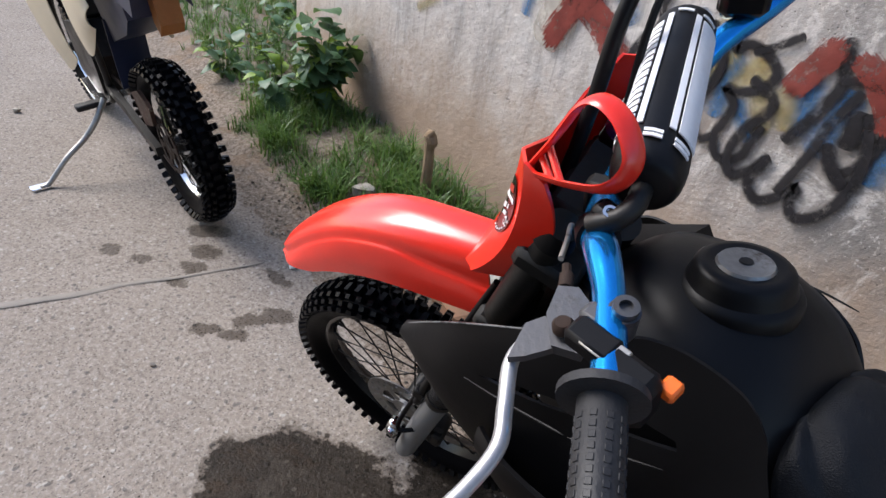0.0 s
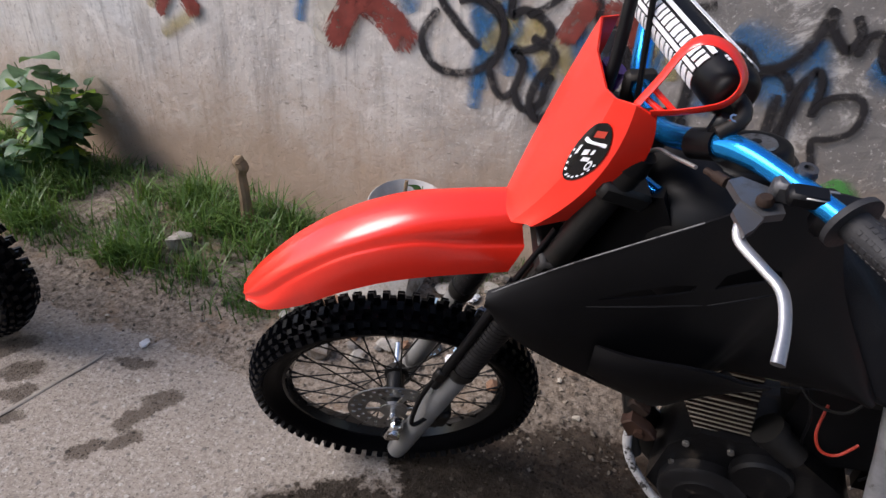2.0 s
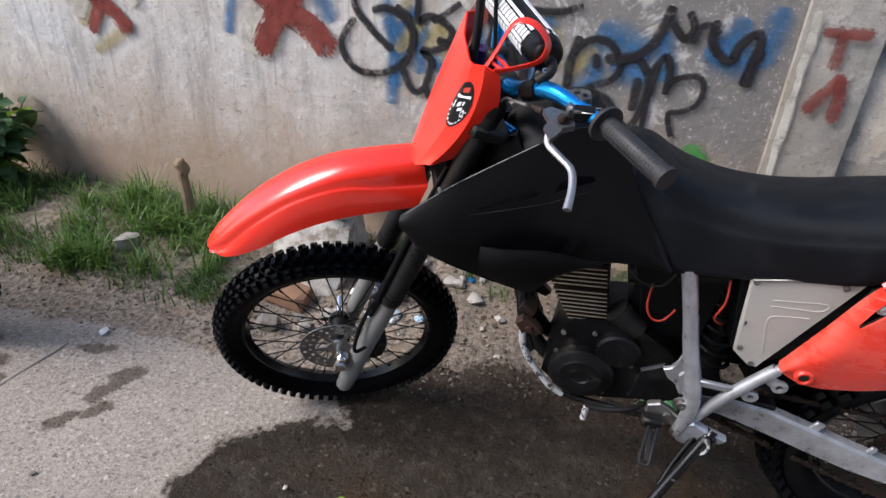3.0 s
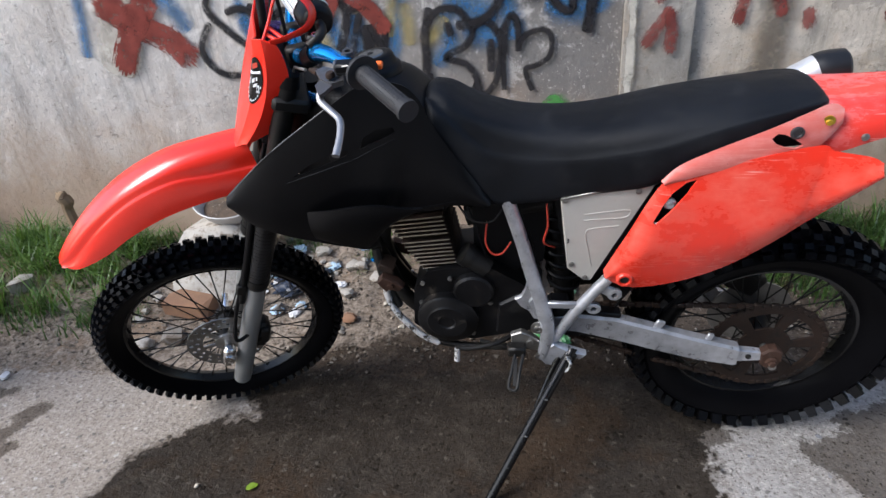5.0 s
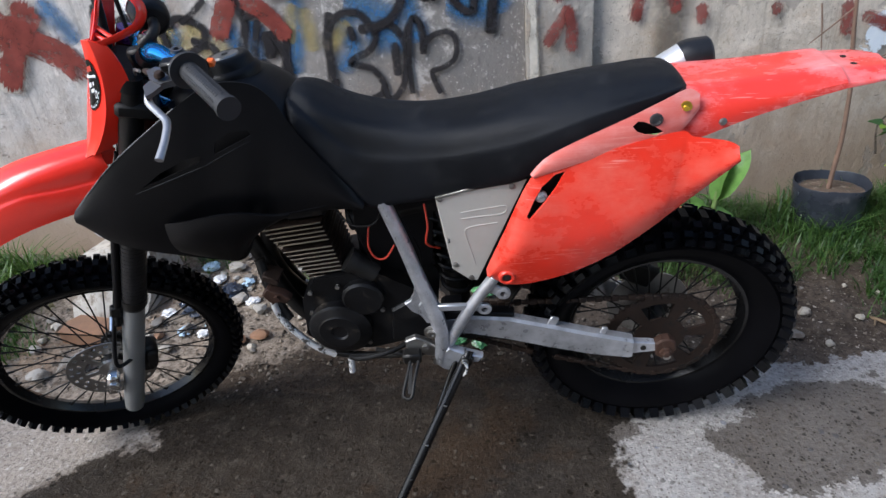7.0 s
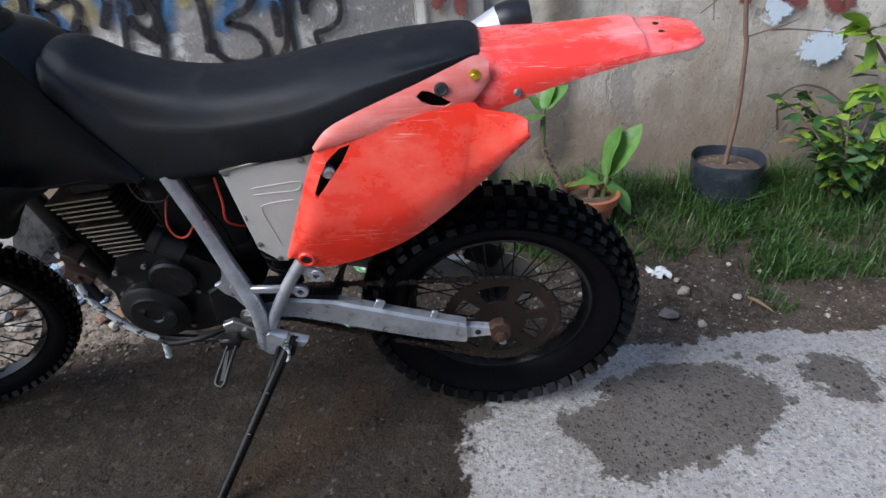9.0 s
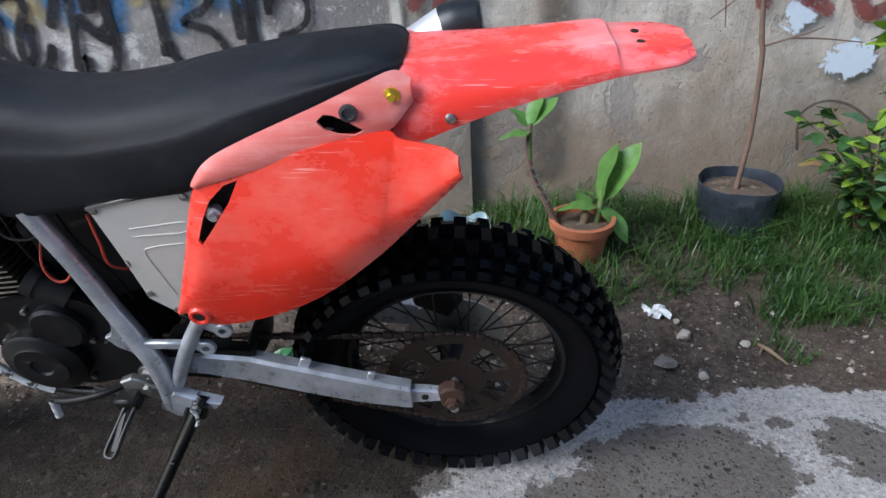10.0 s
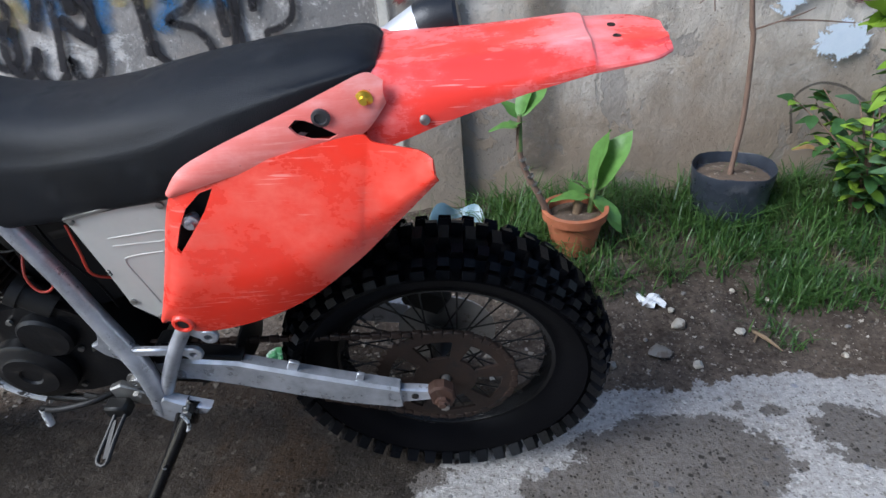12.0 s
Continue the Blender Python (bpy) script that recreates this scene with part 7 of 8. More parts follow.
part("mud_flap", Shape().hull([(u, v, w) for u, w, h in ((-0.34, 0.66, 0.05), (-0.22, 0.74, 0.06), (0.0, 0.78, 0.07), (0.12, 0.86, 0.08), (0.12, 1.00, 0.085), (-0.34, 0.98, 0.085)) for v in (-h, h)]), NAVY, bike2, "dark blue tail underside")
part("shock_absorber", Shape().tube([(-0.36, 0.0, 0.74), (-0.42, 0.0, 0.44)], 0.036, 14), AMBER, bike2, "orange-brown shock spring")
part("engine_case", Shape().hull([(u, v, w) for u, w in ((-0.92, 0.40), (-0.90, 0.62), (-0.70, 0.66), (-0.56, 0.54), (-0.58, 0.38), (-0.74, 0.33)) for v in (-0.11, 0.11)]), ENGINE, bike2, "dark engine")
part("cylinder", Shape().box((-0.82, 0, 0.72), (0.13, 0.14, 0.18), Euler((0, -0.3, 0)).to_matrix(), 0.015), ENGINE, bike2)
part("fuel_tank", Shape().rings([superring(u, hw, wb, wt) for u, hw, wb, wt in smooth_rows([(-1.08, 0.06, 0.92, 1.02), (-0.96, 0.13, 0.86, 1.10), (-0.80, 0.12, 0.84, 1.08), (-0.64, 0.08, 0.84, 0.98)])]), NAVY, bike2, "dark blue fuel tank")
part("seat", Shape().rings([seat_ring(u, hb, ht, wb, wt) for u, hb, ht, wb, wt in smooth_rows([(-0.78, 0.08, 0.06, 0.90, 1.00), (-0.50, 0.11, 0.10, 0.86, 0.94), (-0.20, 0.12, 0.11, 0.88, 0.95), (0.04, 0.10, 0.09, 0.92, 0.97)])]), SEAT, bike2, "black seat")
part("skid_plate", Shape().box((-0.86, -0.03, 0.30), (0.22, 0.20, 0.014), Euler((0, 0.25, 0)).to_matrix(), 0.005), CHROME, bike2, "bright metal skid plate")
part("foot_peg", Shape().box((-0.60, -0.18, 0.34), (0.05, 0.12, 0.025), None, 0.006), DARK_STEEL, bike2)
stand2 = part("side_stand", Shape().tube([(-0.58, -0.12, 0.36), (-0.56, -0.19, 0.28), (-0.55, -0.26, 0.22), (-0.52, -0.36, 0.17), (-0.50, -0.46, 0.095), (-0.49, -0.50, 0.09)], [0.013, 0.013, 0.012, 0.011, 0.0105, 0.010], 12, 5), STEEL, bike2, "bent metal side stand")
part("stand_foot", Shape().box((-0.50, -0.50, 0.090), (0.05, 0.075, 0.008), Euler((-0.17, 0, 0.2)).to_matrix(), 0.003), CHROME, stand2)
part("drive_chain", Shape().tube([(0.0, -0.052, 0.446), (-0.30, -0.055, 0.448), (-0.58, -0.055, 0.452)], 0.008, 8).tube([(0.0, -0.052, 0.226), (-0.30, -0.055, 0.30), (-0.58, -0.055, 0.372)], 0.008, 8), RUST, bike2)
part("chain_guard", Shape().hull([(u, v, w) for u, w in ((-0.22, 0.50), (-0.12, 0.54), (-0.02, 0.50), (-0.04, 0.42), (-0.16, 0.38)) for v in (-0.075, -0.06)]), RUST_PALE, bike2, "dull brown chain guard")
part("front_fender", Shape().sheet([[(u, v, w - 0.03 * (abs(v) / 0.07) ** 2) for v in np.linspace(-0.075, 0.075, 9)] for u, w in ((-1.78, 0.80), (-1.62, 0.90), (-1.44, 0.95), (-1.26, 0.96))], 0.004), NAVY, bike2)
part("handlebar", Shape().tube([(-1.00, -0.40, 1.22), (-1.06, -0.20, 1.20), (-1.10, 0, 1.12), (-1.06, 0.20, 1.20), (-1.00, 0.40, 1.22)], 0.011, 12, 5), DARK_STEEL, bike2)


# ---------------------------------------------------------------- plants
def leaf_mesh(length, width, material, fold=0.25, droop=0.25, notch=0.0, n=7):
    """A leaf that starts at its own origin and grows along +x, folded along its rib and drooping to its tip."""
    verts, faces = [], []
    for i in range(n + 1):
        t = i / n
        half = width * 0.5 * math.sin(math.pi * min(1, t * 0.97 + 0.03)) ** 0.75 * (1.15 - 0.4 * t)
        z = -droop * length * t * t
        for s in (-1, -0.5, 0, 0.5, 1):
            wave = 0.03 * length * math.sin(t * 9 + s * 2) * abs(s)
            verts.append((t * length - notch * width * abs(s) * (1 - t), s * half, z + fold * half * abs(s) + wave))
    for i in range(n):
        for j in range(4):
            a = i * 5 + j
            faces.append((a, a + 1, a + 6, a + 5))
    me = bpy.data.meshes.new("leaf")
    me.from_pydata(verts, [], faces)
    me.materials.append(material)
    smooth(me, 70)
    return me


def aim(at, yaw, pitch, roll=0.0, size=1.0):
    """A leaf's pose: where it grows from, its heading and its rise, in degrees."""
    return pose(*at) @ pose(0, 0, 0, 0, 0, yaw) @ pose(0, 0, 0, roll, -pitch, 0) @ Matrix.Scale(size, 4)


def stalk(parent, path, r0, r1, material, name="stem"):
    return part(name, Shape().tube(path, [r0, (r0 + r1) / 2, r1], 8, 5), material, parent)


GREEN_STEM = plain("green_stem", (0.11, 0.17, 0.05), 0.6, var=0.3, scale=40, bump=0.2)


def bushy(name, label, at, stems, leaves, meshes, spread, height, size=(0.8, 1.2), seed=1, stem_mat=None, low=0.15, category="plant", group=""):
    """A leafy plant: stems that fan out of one foot, with separate leaves along them."""
    rnd = random.Random(seed)
    root = thing(name, label, category, pose(*at), group)
    for k in range(stems):
        a = 2 * math.pi * (k + rnd.random()) / stems
        r, h = spread * rnd.uniform(0.35, 1.0), height * rnd.uniform(0.6, 1.05)
        path = [Vector((0.02 * math.cos(a), 0.02 * math.sin(a), -0.02)), Vector((0.35 * r * math.cos(a), 0.35 * r * math.sin(a), h * 0.55)), Vector((r * math.cos(a), r * math.sin(a), h))]
        stalk(root, path, 0.006, 0.002, stem_mat or GREEN_STEM)
        pts = spline(path, 12)
        for j in range(leaves):
            t = low + (1 - low) * (j + rnd.random() * 0.7) / leaves
            p = pts[min(len(pts) - 1, int(t * (len(pts) - 1)))]
            part("leaf", rnd.choice(meshes), None, root, at=aim(p, math.degrees(a) + rnd.uniform(-110, 110), rnd.uniform(-25, 45), rnd.uniform(-30, 30), rnd.uniform(*size)))
    return root


BROAD = [leaf_mesh(0.11, 0.085, LEAF, 0.25, 0.35, 0.1), leaf_mesh(0.13, 0.095, LEAF, 0.15, 0.5, 0.12), leaf_mesh(0.09, 0.07, LEAF_LIME, 0.2, 0.3, 0.1), leaf_mesh(0.10, 0.08, LEAF, 0.1, 0.6, 0.1)]
SMALL = [leaf_mesh(0.07, 0.032, LEAF_DARK, 0.2, 0.25), leaf_mesh(0.075, 0.036, LEAF, 0.25, 0.2), leaf_mesh(0.065, 0.034, LEAF_LIME, 0.2, 0.2)]
ROUND = [leaf_mesh(0.075, 0.050, LEAF_DARK, 0.15, 0.3), leaf_mesh(0.085, 0.055, LEAF, 0.2, 0.2), leaf_mesh(0.08, 0.05, LEAF_LIME, 0.2, 0.2), leaf_mesh(0.07, 0.045, LEAF_LIME, 0.1, 0.4)]

weed = bushy("weed", "tall broad-leaved green weed growing against the wall", (-2.24, 0.97, 0.12), 17, 13, BROAD, 0.20, 0.54, (0.75, 1.2), 3)
part("leaf", BROAD[1], None, weed, at=aim((0.02, 0.05, 0.56), 185, 15, 0, 1.5))
bushy("weed", "low broad-leaved weed among the grass", (-2.42, 0.80, 0.10), 8, 7, BROAD, 0.22, 0.30, (0.8, 1.3), 5)
bushy("weed", "low creeping green weed beside the verge", (-3.15, 0.72, 0.08), 7, 6, BROAD, 0.26, 0.24, (0.7, 1.1), 8)
bushy("weed", "tangled green creeper past the wall's end", (-3.55, 1.25, 0.06), 8, 8, BROAD, 0.42, 0.45, (0.6, 1.0), 9)
bushy("weed", "leafy shrub growing past the wall's end", (-4.4, 1.8, 0.05), 9, 9, ROUND + BROAD, 0.55, 0.70, (0.9, 1.5), 10)
bushy("weed", "small brown-leaved weed at the wall's foot", (-3.25, 1.02, 0.10), 5, 6, SMALL + [leaf_mesh(0.07, 0.03, LEAF_DEAD)], 0.16, 0.30, (0.8, 1.2), 11)
shrub = bushy("shrub", "bushy shrub with dark and lime green leaves", (2.84, 0.90, 0.12), 22, 15, ROUND + [ROUND[0]] * 2, 0.28, 0.38, (0.65, 1.05), 12, BARK, 0.25, "shrub")
part("leaf", leaf_mesh(0.09, 0.04, LEAF_DEAD), None, shrub, "brown dead leaf", at=aim((-0.20, -0.02, 0.24), 180, 20))
tall = thing("shrub", "tall shrub branch with lime green leaves over the verge", "shrub", pose(3.02, 0.86, 0.10))
stalk(tall, [(0, 0, -0.02), (-0.08, 0.02, 0.40), (-0.26, 0.06, 0.66)], 0.010, 0.004, BARK, "branch")
rnd = random.Random(21)
big_leaf = [leaf_mesh(0.13, 0.058, LEAF_LIME, 0.25, 0.25), leaf_mesh(0.12, 0.052, LEAF_LIME, 0.2, 0.35), leaf_mesh(0.12, 0.055, LEAF_DARK, 0.2, 0.3)]
for k in range(24):
    t = rnd.uniform(0.35, 1.0)
    part("leaf", rnd.choice(big_leaf), None, tall, at=aim((-0.26 * t, 0.06 * t, 0.10 + 0.58 * t), rnd.uniform(90, 290), rnd.uniform(-35, 40), rnd.uniform(-40, 40), rnd.uniform(0.7, 1.1)))

# potted plant
POT = (1.855, 0.86, 0.075)
pot = thing("potted_plant", "green plant in a terracotta pot on the grass", "plant", pose(*POT) @ Matrix.Scale(1.09, 4))
part("pot", Shape().lathe([(0.0, 0.002), (0.0, 0.068), (0.110, 0.087), (0.112, 0.099), (0.140, 0.102), (0.142, 0.096), (0.142, 0.089), (0.118, 0.085), (0.112, 0.083), (0.108, 0.001)], (0, 0, 0), (0, 0, 1), 44), TERRA, pot, "terracotta flower pot")
part("soil", Shape().lathe([(0.095, 0.001), (0.095, 0.084), (0.116, 0.080), (0.122, 0.045), (0.120, 0.001)], (0, 0, 0), (0, 0, 1), 24), SOIL_DRY, pot)
part("old_stem", Shape().tube([(-0.075, 0.0, 0.11), (-0.11, 0.0, 0.19), (-0.150, 0.01, 0.27), (-0.168, 0.01, 0.35), (-0.165, 0.01, 0.44)], [0.011, 0.010, 0.009, 0.008, 0.007], 10, 5), BARK, pot, "ringed grey-brown stem")
for j in range(7):
    t = j / 7
    part("stem_ring", Shape().tube([(-0.09 - 0.078 * t, 0.002, 0.145 + 0.19 * t), (-0.0925 - 0.078 * t, 0.002, 0.151 + 0.19 * t)], 0.0118 - 0.002 * t, 10), STEEL, pot)
part("green_shoot", Shape().tube([(-0.1655, 0.01, 0.335), (-0.166, 0.01, 0.39), (-0.164, 0.01, 0.445)], [0.0088, 0.0082, 0.006], 10, 4), GREEN_STEM, pot)
part("stem", Shape().tube([(0.045, 0, 0.11), (0.052, 0.0, 0.17), (0.06, 0.0, 0.23)], 0.009, 10, 4), GREEN_STEM, pot)
part("cut_stem", Shape().tube([(0.005, 0, 0.11), (0.010, 0, 0.150), (0.012, 0, 0.158)], [0.012, 0.015, 0.013], 10, 3), STUMP, pot)
pot_leaf = [leaf_mesh(0.20, 0.105, LEAF_POT, 0.25, 0.12), leaf_mesh(0.16, 0.085, LEAF_POT, 0.25, 0.2), leaf_mesh(0.11, 0.062, LEAF_POT, 0.2, 0.3), leaf_mesh(0.075, 0.045, LEAF_POT, 0.2, 0.2)]
for kind, at, yaw, pitch, roll, size in ((0, (0.058, 0, 0.20), 12, 62, 20, 1.0), (0, (0.05, 0, 0.20), 40, 78, -30, 0.9), (1, (0.055, 0, 0.17), -30, -38, 10, 0.9), (1, (0.045, 0, 0.17), 180, 10, 0, 0.75), (2, (0.05, 0.0, 0.19), 150, 40, 20, 0.7), (2, (0.02, 0.02, 0.15), 100, 35, 0, 0.8),
                                         (2, (-0.165, 0.01, 0.44), 20, 50, 20, 1.0), (2, (-0.165, 0.01, 0.44), 60, 65, -20, 0.9), (3, (-0.165, 0.01, 0.41), 190, 10, 0, 1.2), (3, (-0.165, 0.01, 0.42), 250, 25, 0, 1.1), (2, (-0.165, 0.01, 0.43), 130, 45, 0, 0.8)):
    part("leaf", pot_leaf[kind], None, pot, at=aim(at, yaw, pitch, roll, size))

# sapling in a nursery bag
BAG_AT = (2.425, 0.985, 0.072)
sap = thing("sapling", "leafless sapling in a black plastic nursery bag", "plant", pose(*BAG_AT))
rings = []
for i, (z, r) in enumerate(((0.0, 0.112), (0.012, 0.122), (0.05, 0.125), (0.09, 0.127), (0.13, 0.129), (0.17, 0.132), (0.204, 0.135), (0.207, 0.1335), (0.204, 0.132), (0.165, 0.128), (0.160, 0.02))):
    crease = lambda a: 1 + 0.022 * noise.noise((2.2 * math.cos(a), 2.2 * math.sin(a), z * 9)) + 0.010 * noise.noise((9 * math.cos(a), 9 * math.sin(a), z * 30))
    rings.append([(r * crease(a) * math.cos(a), r * crease(a) * math.sin(a), z + (0.004 * math.sin(3 * a + 1) + 0.003 * noise.noise((6 * math.cos(a), 6 * math.sin(a), 1.0)) if i > 4 else 0)) for a in (2 * math.pi * j / 56 for j in range(56))])
part("bag", Shape().rings(rings), BAG, sap, "black polythene nursery bag")
part("soil", Shape().lathe([(0.150, 0.001), (0.150, 0.126), (0.168, 0.120), (0.176, 0.05), (0.176, 0.001)], (0, 0, 0), (0, 0, 1), 24), SOIL_DRY, sap)
part("trunk", Shape().tube([(-0.010, 0, 0.15), (-0.006, 0, 0.26), (-0.002, 0, 0.40), (-0.018, 0, 0.62), (-0.032, 0, 0.68), (-0.055, 0, 0.82), (-0.085, 0, 1.10)], [0.0095, 0.009, 0.0085, 0.0075, 0.0085, 0.0065, 0.006], 10, 5), BARK, sap)
for path in ([(-0.026, 0, 0.655), (0.04, 0, 0.672), (0.115, 0, 0.692), (0.150, 0, 0.706)], [(0.06, 0, 0.676), (0.15, 0.0, 0.670), (0.28, 0, 0.652)], [(-0.06, 0, 0.86), (-0.13, 0, 0.80), (-0.20, 0, 0.745)], [(-0.18, 0, 0.88), (-0.165, 0, 0.81), (-0.150, 0, 0.72)]):
    part("twig", Shape().tube(path, [0.0032, 0.0026, 0.0016], 7, 5), BARK, sap)


# ---------------------------------------------------------------- grass
def grass(name, label, material, count, region, height, seed, width=0.0042, bare=0.40, clump=0.010):
    """Blades that stand in tufts, each of three bent pieces, thinned out over bare soil."""
    rnd = np.random.RandomState(seed)
    x0, x1, y0, y1 = region
    verts, faces = [], []
    while len(faces) < count * 3:
        x, y = rnd.uniform(x0, x1), rnd.uniform(y0, y1)
        edge = min(1.0, (y - y0) / 0.22 + 0.12)
        if (noise.noise((x * 3.1, y * 3.1, seed)) * 0.34 + noise.noise((x * 9.7, y * 9.7, seed + 5)) * 0.22 + 0.5) * edge + 0.22 * rnd.rand() < bare:
            continue
        z = rise(x, y) - 0.006
        for _ in range(rnd.randint(4, 13)):
            bx, by = x + rnd.normal(0, clump), y + rnd.normal(0, clump)
            h = height * rnd.uniform(0.45, 1.15) * (0.55 + 0.45 * edge)
            a, lean = rnd.uniform(0, 2 * math.pi), rnd.uniform(0.2, 1.35)
            w = width * rnd.uniform(0.6, 1.2)
            dx, dy = math.cos(a), math.sin(a)
            k = len(verts)
            for t in (0.0, 0.45, 0.8, 1.0):
                out, up = h * lean * t * t, h * t * (1 - 0.35 * lean * t)
                half = w * (1 - t) ** 0.7 * 0.5
                if t < 1:
                    verts += [(bx + dx * out - dy * half, by + dy * out + dx * half, z + up), (bx + dx * out + dy * half, by + dy * out - dx * half, z + up)]
                else:
                    verts.append((bx + dx * out, by + dy * out, z + up))
            faces += [(k, k + 1, k + 3, k + 2), (k + 2, k + 3, k + 5, k + 4), (k + 4, k + 5, k + 6)]
    me = bpy.data.meshes.new(name)
    me.from_pydata(verts, [], faces)
    me.materials.append(material)
    tagged(part(name, me, None), label, "grass", kind="stuff")


grass("grass", "tufts of green grass on the bank under the wall", GRASS, 2500, (-2.5, -0.80, 0.40, 1.08), 0.18, 31, 0.0090, bare=0.70, clump=0.024)
grass("grass", "grass standing round the dead stump", GRASS, 420, (-1.36, -0.90, 0.70, 0.98), 0.22, 39, 0.0095, bare=0.30, clump=0.02)
grass("grass", "low green grass creeping over the bank", GRASS_DARK, 2800, (-2.5, -0.70, 0.36, 1.12), 0.09, 37, 0.0070, bare=0.62, clump=0.03)
grass("grass", "green grass round the plant pots", GRASS_DARK, 6800, (1.55, 3.6, 0.50, 1.16), 0.115, 32, 0.0062, bare=0.50, clump=0.022)
grass("grass", "taller arching grass near the plant pots", GRASS_DARK, 1700, (1.60, 3.4, 0.66, 1.14), 0.19, 38, 0.0080, bare=0.58, clump=0.016)
grass("grass", "grass creeping out towards the road", GRASS_DARK, 1300, (2.36, 3.5, 0.34, 0.62), 0.10, 43, 0.0062, bare=0.58, clump=0.024)
grass("grass", "small tuft of grass at the soil edge", GRASS_DARK, 70, (2.28, 2.40, 0.37, 0.47), 0.085, 40, 0.0060, bare=-1.0, clump=0.02)
grass("grass", "sparse green weeds behind the bike", GRASS_DARK, 1300, (-0.75, 1.6, 0.62, 1.14), 0.085, 33, bare=0.68)
grass("grass", "rough grass past the wall's end", GRASS, 5000, (-5.2, -2.5, 0.55, 2.4), 0.18, 34, 0.0085, bare=0.44)
grass("grass", "dry straw among the green grass", GRASS_DRY, 600, (-2.5, -0.75, 0.46, 1.14), 0.12, 35, 0.0040, bare=0.46)
grass("grass", "dry straw round the plant pots", GRASS_DRY, 500, (1.5, 3.4, 0.50, 1.12), 0.10, 36, 0.0034, bare=0.44)


# ---------------------------------------------------------------- stones, rubble and litter
def rock_shape(size, seed, flat=0.7):
    rnd = random.Random(seed)
    pts = []
    for _ in range(26):
        v = Vector((rnd.gauss(0, 1), rnd.gauss(0, 1), rnd.gauss(0, 1))).normalized() * rnd.uniform(0.78, 1.0)
        pts.append((v.x * size * 0.5, v.y * size * 0.42, v.z * size * 0.5 * flat))
    return Shape().hull(pts)


def stone(x, y, size, material, label, seed, name="stone", flat=0.65, group=""):
    s = rock_shape(size, seed, flat)
    part_ob = part(name, s, material, at=pose(x, y, rise(x, y) + size * 0.5 * flat * 0.72, 0, 0, (seed * 47) % 360), angle=25)
    return tagged(part_ob, label, "stone", group)


for i, (x, y, sz, m) in enumerate(((2.087, 0.465, 0.055, STONE), (2.086, 0.525, 0.028, STONE), (2.381, 0.54, 0.030, STONE), (2.249, 0.422, 0.036, STONE), (2.092, 0.315, 0.040, STONE), (2.487, 0.318, 0.026, STONE), (1.857, 0.335, 0.045, STONE_GREY), (2.20, 0.50, 0.018, STONE), (2.15, 0.60, 0.02, STONE_GREY),
                                    (1.98, 0.42, 0.02, STONE_GREY), (2.30, 0.60, 0.022, STONE), (2.55, 0.42, 0.02, STONE_GREY), (1.75, 0.50, 0.03, STONE), (1.62, 0.62, 0.035, STONE_GREY), (1.50, 0.55, 0.02, STONE))):
    stone(x, y, sz, m, "pale weathered stone lying on the damp soil" if m is STONE else "small grey stone on the damp soil", 100 + i, group="stones by the grass")
tagged(part("flat_stone", rock_shape(0.075, 77, 0.25), STONE_GREY, at=pose(2.006, 0.37, 0.012)), "flat blue-grey stone half sunk in the soil", "stone")
stone(-1.31, 0.70, 0.13, RUBBLE, "brown-grey rock in the grass of the bank", 51, "rock", 0.8)
stone(-1.055, 0.235, 0.045, LITTER, "crumpled white plastic scrap at the road's edge", 52, "plastic_scrap")
stone(-2.05, 0.98, 0.05, STONE, "white stone beside the weed", 53)
for i, (x, y, sz) in enumerate(((-0.77, -0.36, 0.022), (-0.09, -0.21, 0.018), (0.158, 0.471, 0.032), (0.381, 0.50, 0.030), (0.109, 0.70, 0.04), (0.30, 0.62, 0.03), (-0.98, 0.42, 0.02), (-1.30, 0.30, 0.022), (-0.72, 0.36, 0.024), (-3.0, -0.45, 0.05), (0.55, 0.58, 0.028), (0.72, 0.66, 0.035))):
    stone(x, y, sz, STONE if i % 2 else STONE_GREY, "small pebble lying on the ground", 200 + i, "pebble", group="loose pebbles")

tagged(part("concrete_block", Shape().hull([(-0.63, 0.68, 0.02), (-0.50, 0.655, 0.03), (-0.33, 0.64, 0.02), (-0.64, 0.78, 0.20), (-0.60, 0.86, 0.275), (-0.52, 0.84, 0.29), (-0.40, 0.85, 0.305), (-0.33, 0.87, 0.28), (-0.31, 0.74, 0.13),
                                             (-0.62, 1.02, 0.04), (-0.30, 1.04, 0.04), (-0.58, 1.02, 0.27), (-0.34, 1.03, 0.29), (-0.46, 0.72, 0.17), (-0.38, 0.70, 0.13)]), RUBBLE, angle=22), "broken lump of pale concrete at the wall", "rubble")
tagged(part("brick", Shape().hull([(-0.10, -0.045, -0.03), (0.10, -0.05, -0.03), (0.095, 0.045, -0.03), (-0.10, 0.05, -0.03), (-0.095, -0.045, 0.032), (0.07, -0.048, 0.034), (0.098, -0.02, 0.022), (0.09, 0.045, 0.032), (-0.06, 0.048, 0.035), (-0.10, 0.02, 0.026)]), BRICK, at=pose(-0.50, 0.60, 0.068, 10, 5, -8), angle=20), "chipped brown brick on the gravel", "brick")
stone(-0.50, 0.44, 0.12, STONE_GREY, "grey lump of concrete beside the front wheel", 61, "rubble_lump", 0.6)
stone(-0.60, 0.40, 0.09, RUBBLE, "pale lump of concrete beside the front wheel", 62, "rubble_lump", 0.6)
stone(-0.36, 0.47, 0.07, RUBBLE, "pale lump of concrete beside the front wheel", 63, "rubble_lump", 0.6)


